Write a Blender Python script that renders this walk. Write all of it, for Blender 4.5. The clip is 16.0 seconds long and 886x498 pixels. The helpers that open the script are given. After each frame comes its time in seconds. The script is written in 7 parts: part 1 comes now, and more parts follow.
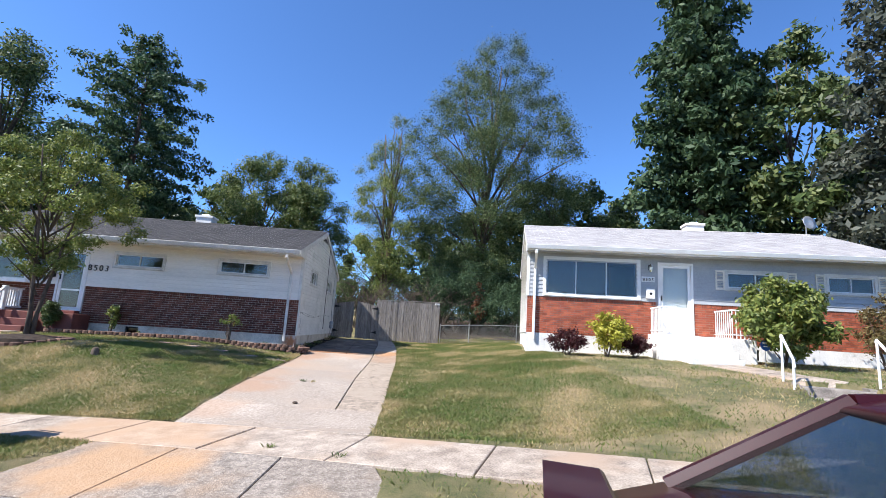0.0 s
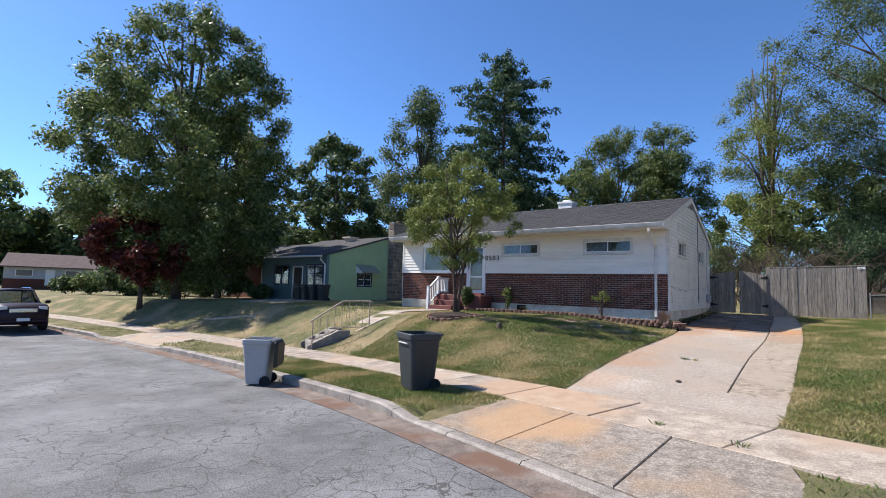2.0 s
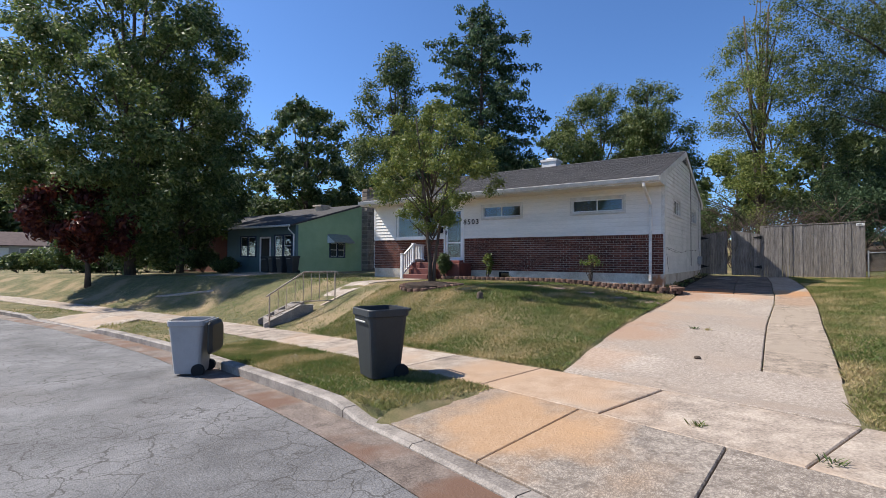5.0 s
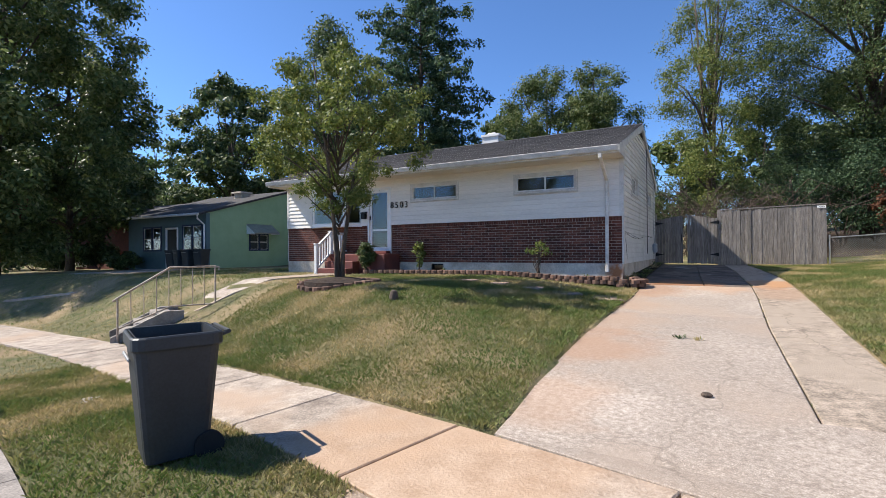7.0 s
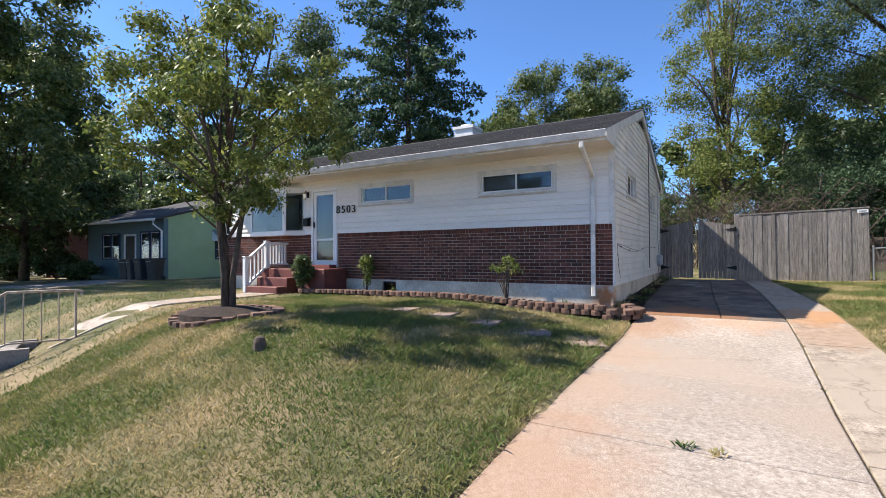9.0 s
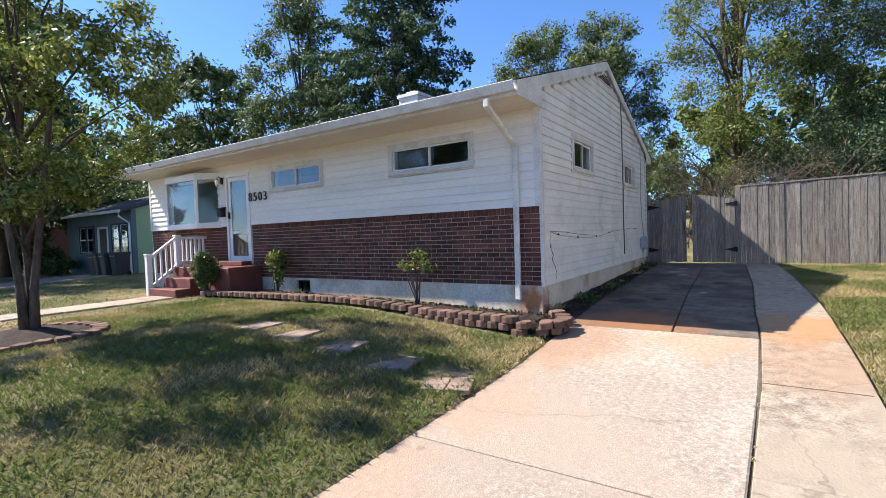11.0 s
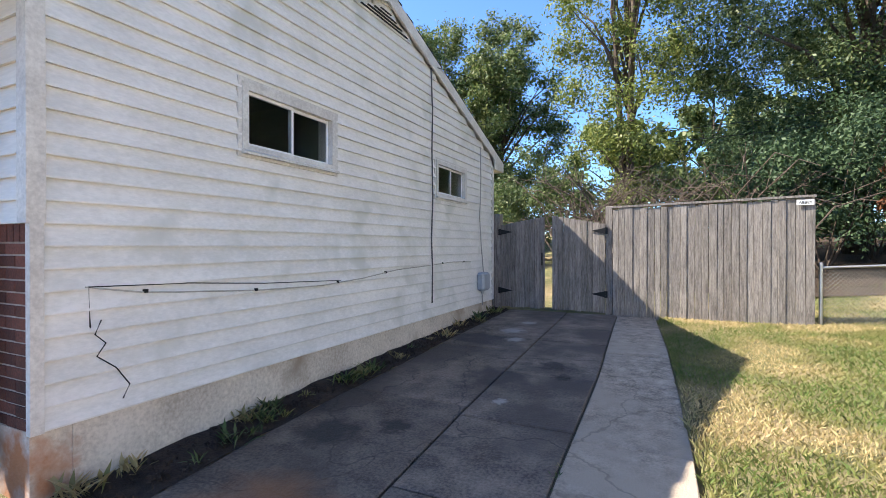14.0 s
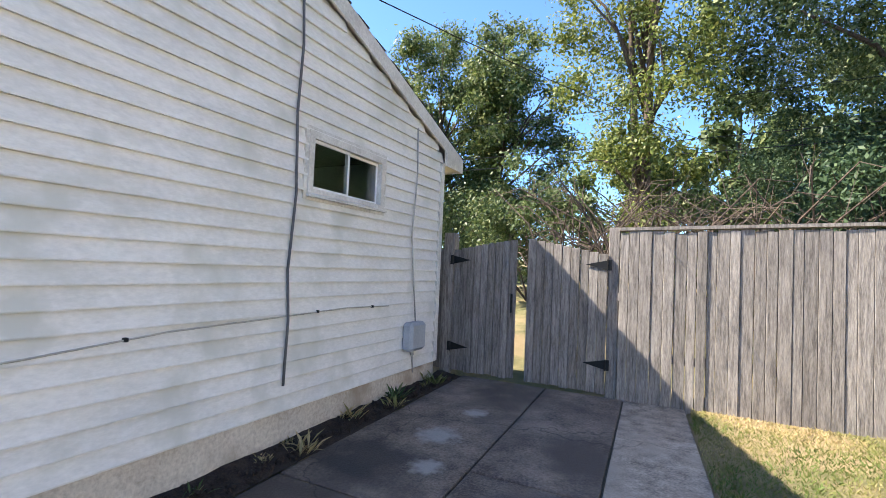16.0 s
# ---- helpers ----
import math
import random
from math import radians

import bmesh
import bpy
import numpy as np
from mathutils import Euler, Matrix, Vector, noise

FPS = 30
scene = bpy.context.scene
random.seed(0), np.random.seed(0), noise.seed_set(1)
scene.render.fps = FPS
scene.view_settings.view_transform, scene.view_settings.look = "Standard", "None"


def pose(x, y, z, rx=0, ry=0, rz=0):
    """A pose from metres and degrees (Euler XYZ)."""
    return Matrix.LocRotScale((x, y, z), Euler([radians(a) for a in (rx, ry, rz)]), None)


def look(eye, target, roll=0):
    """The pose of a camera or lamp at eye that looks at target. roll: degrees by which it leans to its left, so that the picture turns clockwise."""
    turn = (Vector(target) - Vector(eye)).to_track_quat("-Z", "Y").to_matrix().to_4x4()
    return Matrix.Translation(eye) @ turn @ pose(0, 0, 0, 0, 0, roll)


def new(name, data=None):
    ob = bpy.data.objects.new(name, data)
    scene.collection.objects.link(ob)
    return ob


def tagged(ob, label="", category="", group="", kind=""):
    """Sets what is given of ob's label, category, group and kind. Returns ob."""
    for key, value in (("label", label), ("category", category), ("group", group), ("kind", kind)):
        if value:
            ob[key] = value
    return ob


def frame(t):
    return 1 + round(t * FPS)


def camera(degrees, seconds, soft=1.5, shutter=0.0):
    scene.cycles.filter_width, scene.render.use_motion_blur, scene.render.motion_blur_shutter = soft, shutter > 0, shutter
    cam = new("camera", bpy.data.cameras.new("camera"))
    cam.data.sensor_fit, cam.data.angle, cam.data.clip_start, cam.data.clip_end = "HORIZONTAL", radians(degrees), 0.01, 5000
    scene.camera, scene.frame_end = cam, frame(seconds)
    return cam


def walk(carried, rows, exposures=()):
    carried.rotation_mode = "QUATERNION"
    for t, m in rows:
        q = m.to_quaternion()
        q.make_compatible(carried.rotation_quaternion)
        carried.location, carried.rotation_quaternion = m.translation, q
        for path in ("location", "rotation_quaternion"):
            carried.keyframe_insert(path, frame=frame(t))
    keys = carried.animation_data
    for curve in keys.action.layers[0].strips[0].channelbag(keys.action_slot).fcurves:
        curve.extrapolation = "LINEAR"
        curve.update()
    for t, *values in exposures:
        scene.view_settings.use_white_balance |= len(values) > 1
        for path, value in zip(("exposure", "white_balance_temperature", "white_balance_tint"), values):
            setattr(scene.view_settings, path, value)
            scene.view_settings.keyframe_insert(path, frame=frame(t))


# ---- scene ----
cam = camera(86.0, 16.0, soft=0.5)
ROWS = [
    (0.0, 0.803, 1.060, 1.506, -4.36, 9.63, -3.64),
    (0.5, 0.827, 1.022, 1.503, 9.02, 9.65, -4.60),
    (1.0, 0.822, 1.033, 1.508, 14.96, 8.52, -3.84),
    (1.5, 0.789, 1.052, 1.522, 28.23, 7.21, -2.70),
    (2.0, 0.770, 1.039, 1.527, 37.73, 4.66, -1.66),
    (2.5, 0.792, 1.002, 1.536, 43.03, 2.89, -1.19),
    (3.0, 0.800, 0.977, 1.543, 43.80, 2.70, -1.11),
    (3.5, 0.791, 0.986, 1.546, 43.58, 2.82, -0.89),
    (4.0, 0.560, 1.355, 1.491, 39.70, 3.27, -0.73),
    (4.2, 0.432, 1.571, 1.471, 38.55, 2.64, -0.64),
    (6.5, -0.780, 4.237, 1.388, 31.05, 0.35, 0.39),
    (7.0, -0.918, 4.999, 1.347, 29.33, 0.22, 0.36),
    (7.5, -0.963, 5.769, 1.493, 28.05, -0.51, 0.04),
    (8.0, -1.081, 6.549, 1.554, 26.86, 0.05, -0.55),
    (8.2, -1.108, 6.811, 1.567, 26.80, 0.24, -0.43),
    (10.3, -0.508, 9.431, 1.669, 37.62, 0.72, 0.98),
    (10.5, -0.401, 9.679, 1.710, 37.17, 0.10, 0.62),
    (11.0, -0.155, 10.479, 1.795, 33.75, -1.81, 2.02),
    (11.5, 0.071, 11.456, 1.776, 30.68, -1.93, 3.36),
    (12.0, 0.321, 12.296, 1.763, 26.76, -4.40, 0.86),
    (12.5, 0.449, 13.092, 1.860, 24.66, -4.43, 0.99),
    (13.0, 0.418, 13.899, 1.963, 23.31, -3.80, 0.61),
    (13.5, 0.350, 14.710, 2.021, 22.63, -3.59, 0.73),
    (14.0, 0.371, 15.405, 2.016, 25.56, -0.30, -0.04),
    (14.5, 0.367, 16.203, 2.100, 24.85, -0.33, 0.09),
    (15.0, 0.267, 17.007, 2.174, 22.87, -0.64, -0.51),
    (15.5, 0.177, 17.711, 2.196, 24.55, 1.30, -2.59),
    (16.0, 0.073, 18.592, 2.190, 26.58, 2.21, -2.59),
]
walk(cam, [(t, pose(x, y, z, 90 + pitch, roll, yaw)) for t, x, y, z, yaw, pitch, roll in ROWS],
     [(t, e, k, 10.0) for t, e, k in ((0.0, 1.03, 5950.0), (3.5, 0.55, 6250.0), (8.2, 0.92, 6300.0), (11.0, 1.15, 6300.0), (12.5, 1.1, 6250.0), (13.2, 1.15, 6300.0), (14.0, 1.75, 6550.0), (16.0, 2.0, 6650.0))])

# ---- daylight ----
SUN_AZ, SUN_EL = radians(200.0), radians(47.0)   # the way to the sun, counted from +x towards +y
world = bpy.data.worlds.new("sky")
scene.world = world
world.use_nodes = True
wn = world.node_tree.nodes
sky = wn.new("ShaderNodeTexSky")
sky.sky_type, sky.sun_disc = "NISHITA", False
sky.sun_elevation, sky.sun_rotation = SUN_EL, radians(90) - SUN_AZ
sky.altitude = 1500.0
sky.air_density, sky.dust_density, sky.ozone_density = 1.0, 0.75, 10.0
world.node_tree.links.new(sky.outputs[0], wn["Background"].inputs[0])
wn["Background"].inputs[1].default_value = 0.12
sun = new("sun", bpy.data.lights.new("sun", "SUN"))
sun.data.energy, sun.data.angle, sun.data.color = 5.0, radians(0.53), (1.0, 0.92, 0.81)
to_sun = Vector((math.cos(SUN_AZ) * math.cos(SUN_EL), math.sin(SUN_AZ) * math.cos(SUN_EL), math.sin(SUN_EL)))
sun.matrix_world = look((0, 0, 30), Vector((0, 0, 30)) - to_sun)


# ---- materials ----
def mat(name, base, dark=None, rough=0.75, scale=6.0, fine=60.0, bump=0.15, metal=0.0, spec=0.4, spots=None, spot_scale=1.2,
        spot_at=0.58, per_object=0.0, per_island=0.0, depth=0.01, stretch=(1, 1, 1), coat=0.0):
    """Two scales of variation in world space: a broad mottling between base and dark, and a fine grain with relief."""
    m = bpy.data.materials.new(name)
    m.use_nodes = True
    n, l = m.node_tree.nodes, m.node_tree.links
    b = n["Principled BSDF"]
    geo = n.new("ShaderNodeNewGeometry")
    mp = n.new("ShaderNodeMapping")
    mp.inputs["Scale"].default_value = stretch
    l.new(geo.outputs["Position"], mp.inputs["Vector"])
    big, small = n.new("ShaderNodeTexNoise"), n.new("ShaderNodeTexNoise")
    for t, s, d in ((big, scale, 4.0), (small, fine, 3.0)):
        t.inputs["Scale"].default_value, t.inputs["Detail"].default_value, t.inputs["Roughness"].default_value = s, d, 0.6
        l.new(mp.outputs[0], t.inputs["Vector"])
    dark = dark or tuple(c * 0.72 for c in base)
    ramp = n.new("ShaderNodeValToRGB")
    ramp.color_ramp.elements[0].position, ramp.color_ramp.elements[1].position = 0.38, 0.62
    ramp.color_ramp.elements[0].color, ramp.color_ramp.elements[1].color = (*dark, 1), (*base, 1)
    mixf = n.new("ShaderNodeMath")
    mixf.operation = "MULTIPLY_ADD"
    mixf.inputs[1].default_value, mixf.inputs[2].default_value = 0.55, 0.0
    add = n.new("ShaderNodeMath")
    add.operation = "MULTIPLY_ADD"
    add.inputs[1].default_value = 0.45
    l.new(big.outputs["Fac"], mixf.inputs[0])
    l.new(small.outputs["Fac"], add.inputs[0])
    l.new(mixf.outputs[0], add.inputs[2])
    l.new(add.outputs[0], ramp.inputs[0])
    col = ramp.outputs[0]
    if spots:
        sp = n.new("ShaderNodeTexNoise")
        sp.inputs["Scale"].default_value, sp.inputs["Detail"].default_value = spot_scale, 6.0
        l.new(geo.outputs["Position"], sp.inputs["Vector"])
        r2 = n.new("ShaderNodeValToRGB")
        r2.color_ramp.elements[0].position, r2.color_ramp.elements[1].position = spot_at, min(spot_at + 0.14, 0.99)
        l.new(sp.outputs["Fac"], r2.inputs[0])
        mx = n.new("ShaderNodeMix")
        mx.data_type = "RGBA"
        l.new(r2.outputs[0], mx.inputs["Factor"])
        l.new(col, mx.inputs["A"])
        mx.inputs["B"].default_value = (*spots, 1)
        col = mx.outputs["Result"]
    if per_object or per_island:
        hsv = n.new("ShaderNodeHueSaturation")
        mr = n.new("ShaderNodeMapRange")
        amount = per_object or per_island
        mr.inputs["To Min"].default_value, mr.inputs["To Max"].default_value = 1 - amount, 1 + amount
        src = n.new("ShaderNodeObjectInfo").outputs["Random"] if per_object else geo.outputs["Random Per Island"]
        l.new(src, mr.inputs["Value"])
        l.new(mr.outputs[0], hsv.inputs["Value"])
        l.new(col, hsv.inputs["Color"])
        col = hsv.outputs[0]
    l.new(col, b.inputs["Base Color"])
    b.inputs["Roughness"].default_value, b.inputs["Metallic"].default_value = rough, metal
    b.inputs["Specular IOR Level"].default_value, b.inputs["Coat Weight"].default_value = spec, coat
    if bump:
        bp = n.new("ShaderNodeBump")
        bp.inputs["Strength"].default_value, bp.inputs["Distance"].default_value = bump, depth
        l.new(small.outputs["Fac"], bp.inputs["Height"])
        l.new(bp.outputs[0], b.inputs["Normal"])
    return m


def leaf_mat(name, a, b_, c, rough=0.5):
    """Leaves: colour varies from leaf to leaf, and light passes through them."""
    m = bpy.data.materials.new(name)
    m.use_nodes = True
    n, l = m.node_tree.nodes, m.node_tree.links
    b = n["Principled BSDF"]
    geo = n.new("ShaderNodeNewGeometry")
    ramp = n.new("ShaderNodeValToRGB")
    e = ramp.color_ramp.elements
    e[0].color, e[1].color = (*a, 1), (*c, 1)
    e.new(0.6).color = (*b_, 1)
    l.new(geo.outputs["Random Per Island"], ramp.inputs[0])
    l.new(ramp.outputs[0], b.inputs["Base Color"])
    b.inputs["Roughness"].default_value, b.inputs["Specular IOR Level"].default_value = rough, 0.3
    tr = n.new("ShaderNodeBsdfTranslucent")
    l.new(ramp.outputs[0], tr.inputs[0])
    mix = n.new("ShaderNodeMixShader")
    mix.inputs[0].default_value = 0.36
    l.new(b.outputs[0], mix.inputs[1])
    l.new(tr.outputs[0], mix.inputs[2])
    l.new(mix.outputs[0], n["Material Output"].inputs[0])
    return m


def glass_mat(name, tint=(0.9, 0.95, 0.95)):
    m = bpy.data.materials.new(name)
    m.use_nodes = True
    b = m.node_tree.nodes["Principled BSDF"]
    b.inputs["Base Color"].default_value = (*tint, 1)
    b.inputs["Roughness"].default_value, b.inputs["IOR"].default_value, b.inputs["Transmission Weight"].default_value = 0.02, 1.5, 1.0
    return m


ASPHALT = mat("asphalt", (0.22, 0.215, 0.215), (0.085, 0.082, 0.082), rough=0.85, scale=0.9, fine=60, bump=0.9, spots=(0.145, 0.135, 0.13), spot_scale=0.35)
def cracked(m, scale, width, colour, amount=0.8):
    """Adds a net of thin wandering cracks to a material."""
    n, l = m.node_tree.nodes, m.node_tree.links
    b = n["Principled BSDF"]
    src = b.inputs["Base Color"].links[0].from_socket
    geo, vor, wob, mx = n.new("ShaderNodeNewGeometry"), n.new("ShaderNodeTexVoronoi"), n.new("ShaderNodeTexNoise"), n.new("ShaderNodeMix")
    vor.feature, vor.inputs["Scale"].default_value = "DISTANCE_TO_EDGE", scale
    wob.inputs["Scale"].default_value, wob.inputs["Detail"].default_value = 2.2, 4.0
    va, vs = n.new("ShaderNodeVectorMath"), n.new("ShaderNodeVectorMath")
    vs.operation, vs.inputs["Scale"].default_value = "SCALE", 0.5
    l.new(geo.outputs["Position"], wob.inputs["Vector"])
    l.new(wob.outputs["Color"], vs.inputs[0])
    l.new(geo.outputs["Position"], va.inputs[0])
    l.new(vs.outputs[0], va.inputs[1])
    l.new(va.outputs[0], vor.inputs["Vector"])
    gate_, less = n.new("ShaderNodeTexNoise"), n.new("ShaderNodeMath")
    gate_.inputs["Scale"].default_value = 0.5
    l.new(geo.outputs["Position"], gate_.inputs["Vector"])
    rp = n.new("ShaderNodeMapRange")
    rp.inputs["From Min"].default_value, rp.inputs["From Max"].default_value = width, width * 0.3
    rp.inputs["To Min"].default_value, rp.inputs["To Max"].default_value = 0.0, amount
    l.new(vor.outputs["Distance"], rp.inputs["Value"])
    g2 = n.new("ShaderNodeMapRange")
    g2.inputs["From Min"].default_value, g2.inputs["From Max"].default_value = 0.33, 0.46
    l.new(gate_.outputs["Fac"], g2.inputs["Value"])
    less.operation = "MULTIPLY"
    l.new(rp.outputs[0], less.inputs[0])
    l.new(g2.outputs[0], less.inputs[1])
    mx.data_type = "RGBA"
    l.new(less.outputs[0], mx.inputs["Factor"])
    l.new(src, mx.inputs["A"])
    mx.inputs["B"].default_value = (*colour, 1)
    l.new(mx.outputs["Result"], b.inputs["Base Color"])
    return m


cracked(ASPHALT, 1.7, 0.016, (0.05, 0.045, 0.04))
cracked(ASPHALT, 4.2, 0.03, (0.06, 0.055, 0.05), 0.6)
def stain(m, centre, radius, colour, amount=0.8, ragged=0.7):
    """A ragged stain of its own round a point of the place."""
    n, l = m.node_tree.nodes, m.node_tree.links
    b = n["Principled BSDF"]
    src = b.inputs["Base Color"].links[0].from_socket
    geo, noise, dist, mx = n.new("ShaderNodeNewGeometry"), n.new("ShaderNodeTexNoise"), n.new("ShaderNodeVectorMath"), n.new("ShaderNodeMix")
    dist.operation, dist.inputs[1].default_value = "DISTANCE", centre
    noise.inputs["Scale"].default_value, noise.inputs["Detail"].default_value = 2.2 / radius, 6.0
    l.new(geo.outputs["Position"], dist.inputs[0])
    l.new(geo.outputs["Position"], noise.inputs["Vector"])
    ma, mr = n.new("ShaderNodeMath"), n.new("ShaderNodeMapRange")
    ma.operation, ma.inputs[1].default_value = "MULTIPLY_ADD", 2 * ragged * radius
    l.new(noise.outputs["Fac"], ma.inputs[0])
    l.new(dist.outputs["Value"], ma.inputs[2])
    mr.inputs["From Min"].default_value, mr.inputs["From Max"].default_value = radius * (0.45 + ragged), radius * (1.0 + ragged)
    mr.inputs["To Min"].default_value, mr.inputs["To Max"].default_value = amount, 0.0
    l.new(ma.outputs[0], mr.inputs["Value"])
    mx.data_type = "RGBA"
    l.new(mr.outputs[0], mx.inputs["Factor"])
    l.new(src, mx.inputs["A"])
    mx.inputs["B"].default_value = (*colour, 1)
    l.new(mx.outputs["Result"], b.inputs["Base Color"])
    return m


GUTTER = mat("gutter concrete", (0.25, 0.2, 0.165), (0.09, 0.068, 0.055), scale=3.5, fine=50, bump=0.6, spots=(0.14, 0.078, 0.05), spot_scale=1.3, spot_at=0.46)
KERB = mat("kerb concrete", (0.34, 0.3, 0.26), (0.13, 0.112, 0.098), scale=3, fine=55, bump=0.4)
CONCRETE = mat("pale concrete", (0.46, 0.385, 0.31), (0.19, 0.15, 0.118), scale=4, fine=46, bump=0.7, spots=(0.36, 0.265, 0.19), spot_scale=0.8, spot_at=0.5, per_object=0.09)
SLAB_AGG = mat("exposed aggregate", (0.38, 0.33, 0.275), (0.15, 0.125, 0.105), scale=9, fine=36, bump=0.9, spots=(0.34, 0.24, 0.16), spot_scale=0.9, spot_at=0.5, per_object=0.06)
DRIVE = mat("pebbled driveway concrete", (0.54, 0.462, 0.385), (0.25, 0.2, 0.158), scale=26, fine=95, bump=0.5, depth=0.008, spots=(0.42, 0.33, 0.255), spot_scale=0.5, spot_at=0.5, per_object=0.06)
DRIVE_R = mat("tan driveway concrete", (0.46, 0.37, 0.285), (0.16, 0.128, 0.096), scale=8, fine=55, bump=0.8, depth=0.01, spots=(0.34, 0.275, 0.21), spot_scale=0.9, spot_at=0.48, per_object=0.08)
# weathered, stained concrete whose colour is also darkened for the house's shadow
SLAB_SHADE = mat("weathered driveway darkened for shade", (0.23, 0.178, 0.135), (0.06, 0.046, 0.037), scale=3.2, fine=50, bump=0.9, spots=(0.07, 0.056, 0.046), spot_scale=0.9, spot_at=0.48, per_object=0.25)
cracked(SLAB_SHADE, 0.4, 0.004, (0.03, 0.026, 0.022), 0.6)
cracked(DRIVE, 60.0, 0.2, (0.2, 0.16, 0.125), 0.55)
cracked(SLAB_AGG, 50.0, 0.2, (0.13, 0.1, 0.075), 0.6)
cracked(DRIVE, 0.42, 0.006, (0.11, 0.085, 0.06), 0.3)
cracked(DRIVE_R, 0.5, 0.007, (0.1, 0.08, 0.055), 0.4)
JOINT = mat("joint soil", (0.15, 0.11, 0.075), (0.07, 0.06, 0.03), rough=0.95, scale=12, fine=70, bump=0.8)
# dark brown that stands for the shade on the ground under the trees
WOOD_SHADE = mat("woodland shade", (0.085, 0.055, 0.035), (0.03, 0.021, 0.014), rough=0.95, scale=6, fine=60, bump=1.0, depth=0.04)
SOIL = mat("soil", (0.065, 0.042, 0.029), (0.022, 0.015, 0.011), rough=0.95, scale=9, fine=70, bump=1.0, depth=0.03)
LAWN = mat("lawn ground", (0.24, 0.2, 0.092), (0.09, 0.105, 0.037), rough=0.95, scale=4.5, fine=75, bump=1.0, depth=0.04, spots=(0.34, 0.255, 0.14), spot_scale=0.7, spot_at=0.48)
BRICK = mat("red brown brick", (0.15, 0.05, 0.032), (0.062, 0.023, 0.017), rough=0.85, scale=5, fine=70, bump=0.3, per_object=0.4)
BRICK_J = mat("red brown brick wall", (0.15, 0.05, 0.032), (0.062, 0.023, 0.017), rough=0.85, scale=5, fine=70, bump=0.3, per_island=0.4)
BRICK_O = mat("orange brick", (0.4, 0.115, 0.055), (0.26, 0.065, 0.035), rough=0.85, scale=5, fine=70, bump=0.3, per_object=0.3)
BRICK_OJ = mat("orange brick wall", (0.4, 0.115, 0.055), (0.26, 0.065, 0.035), rough=0.85, scale=5, fine=70, bump=0.3, per_island=0.3)
MORTAR = mat("mortar", (0.46, 0.385, 0.325), (0.32, 0.265, 0.225), rough=0.95, scale=9, bump=0.3)
SIDING = mat("white siding", (0.82, 0.79, 0.75), (0.66, 0.64, 0.6), rough=0.5, scale=1.5, fine=20, bump=0.06, spots=(0.6, 0.59, 0.54), spot_scale=2.4, spot_at=0.55, stretch=(1, 1, 2.5))
SIDING_F = mat("cream white siding", (0.84, 0.79, 0.72), (0.7, 0.66, 0.6), rough=0.45, scale=1.3, fine=20, bump=0.05, stretch=(0.5, 1, 3))
SIDING_G = mat("grey siding", (0.42, 0.43, 0.44), (0.33, 0.34, 0.355), rough=0.5, scale=1.5, fine=24, bump=0.05)
TRIM = mat("white trim", (0.72, 0.69, 0.64), (0.5, 0.47, 0.43), rough=0.45, scale=4, fine=40, bump=0.05)
WHITE = mat("white paint", (0.82, 0.81, 0.79), (0.7, 0.69, 0.67), rough=0.45, scale=3, fine=40, bump=0.04)
ROOF_D = mat("dark shingles", (0.075, 0.07, 0.07), (0.035, 0.034, 0.036), rough=0.95, scale=2.5, fine=50, bump=0.5, per_island=0.25)
ROOF_L = mat("pale grey shingles", (0.44, 0.42, 0.41), (0.32, 0.3, 0.3), rough=0.95, scale=2.0, fine=50, bump=0.5, per_island=0.12)
FOUND = mat("weathered foundation", (0.7, 0.62, 0.52), (0.42, 0.36, 0.29), rough=0.9, scale=1.8, fine=35, bump=0.5, spots=(0.34, 0.27, 0.2), spot_scale=1.5, spot_at=0.55)
FOUND_W = mat("white foundation", (0.8, 0.78, 0.75), (0.6, 0.58, 0.55), scale=1.5, fine=30, bump=0.2)
FENCE = mat("weathered fence board", (0.3, 0.27, 0.24), (0.105, 0.092, 0.082), rough=0.9, scale=5, fine=26, bump=0.8, stretch=(9, 9, 0.7), per_object=0.2)
stain(FOUND, (-2.85, 16.73, 0.8), 0.26, (0.42, 0.14, 0.035), 0.9)
stain(FOUND, (-2.69, 16.85, 0.75), 0.14, (0.4, 0.15, 0.045), 0.5)
for sy, sr, sa in ((9.0, 0.8, 0.55), (12.3, 0.9, 0.5), (13.8, 0.8, 0.55), (14.9, 0.7, 0.5)):
    stain(DRIVE, (-2.3, sy, float(np.interp(sy, [8.4, 11.7, 15.2], [0.07, 0.27, 0.46]))), sr, (0.4, 0.25, 0.155), sa * 0.8)
stain(CONCRETE, (-2.3, 7.7, 0.06), 1.7, (0.43, 0.27, 0.155), 0.55)
stain(SLAB_AGG, (-2.0, 6.3, 0.0), 1.1, (0.42, 0.25, 0.125), 0.7)
stain(DRIVE, (-0.7, 16.2, 0.53), 0.7, (0.42, 0.24, 0.13), 0.5)
stain(DRIVE, (-2.1, 15.8, 0.5), 1.1, (0.33, 0.17, 0.085), 0.55)
stain(DRIVE, (-2.3, 10.8, 0.2), 1.1, (0.36, 0.21, 0.125), 0.6)
stain(DRIVE_R, (0.3, 15.9, 0.5), 1.0, (0.33, 0.19, 0.11), 0.45)
stain(SLAB_SHADE, (-1.5, 16.8, 0.58), 0.9, (0.3, 0.13, 0.05), 0.75)
stain(DRIVE_R, (0.2, 17.1, 0.59), 0.8, (0.42, 0.21, 0.085), 0.75)
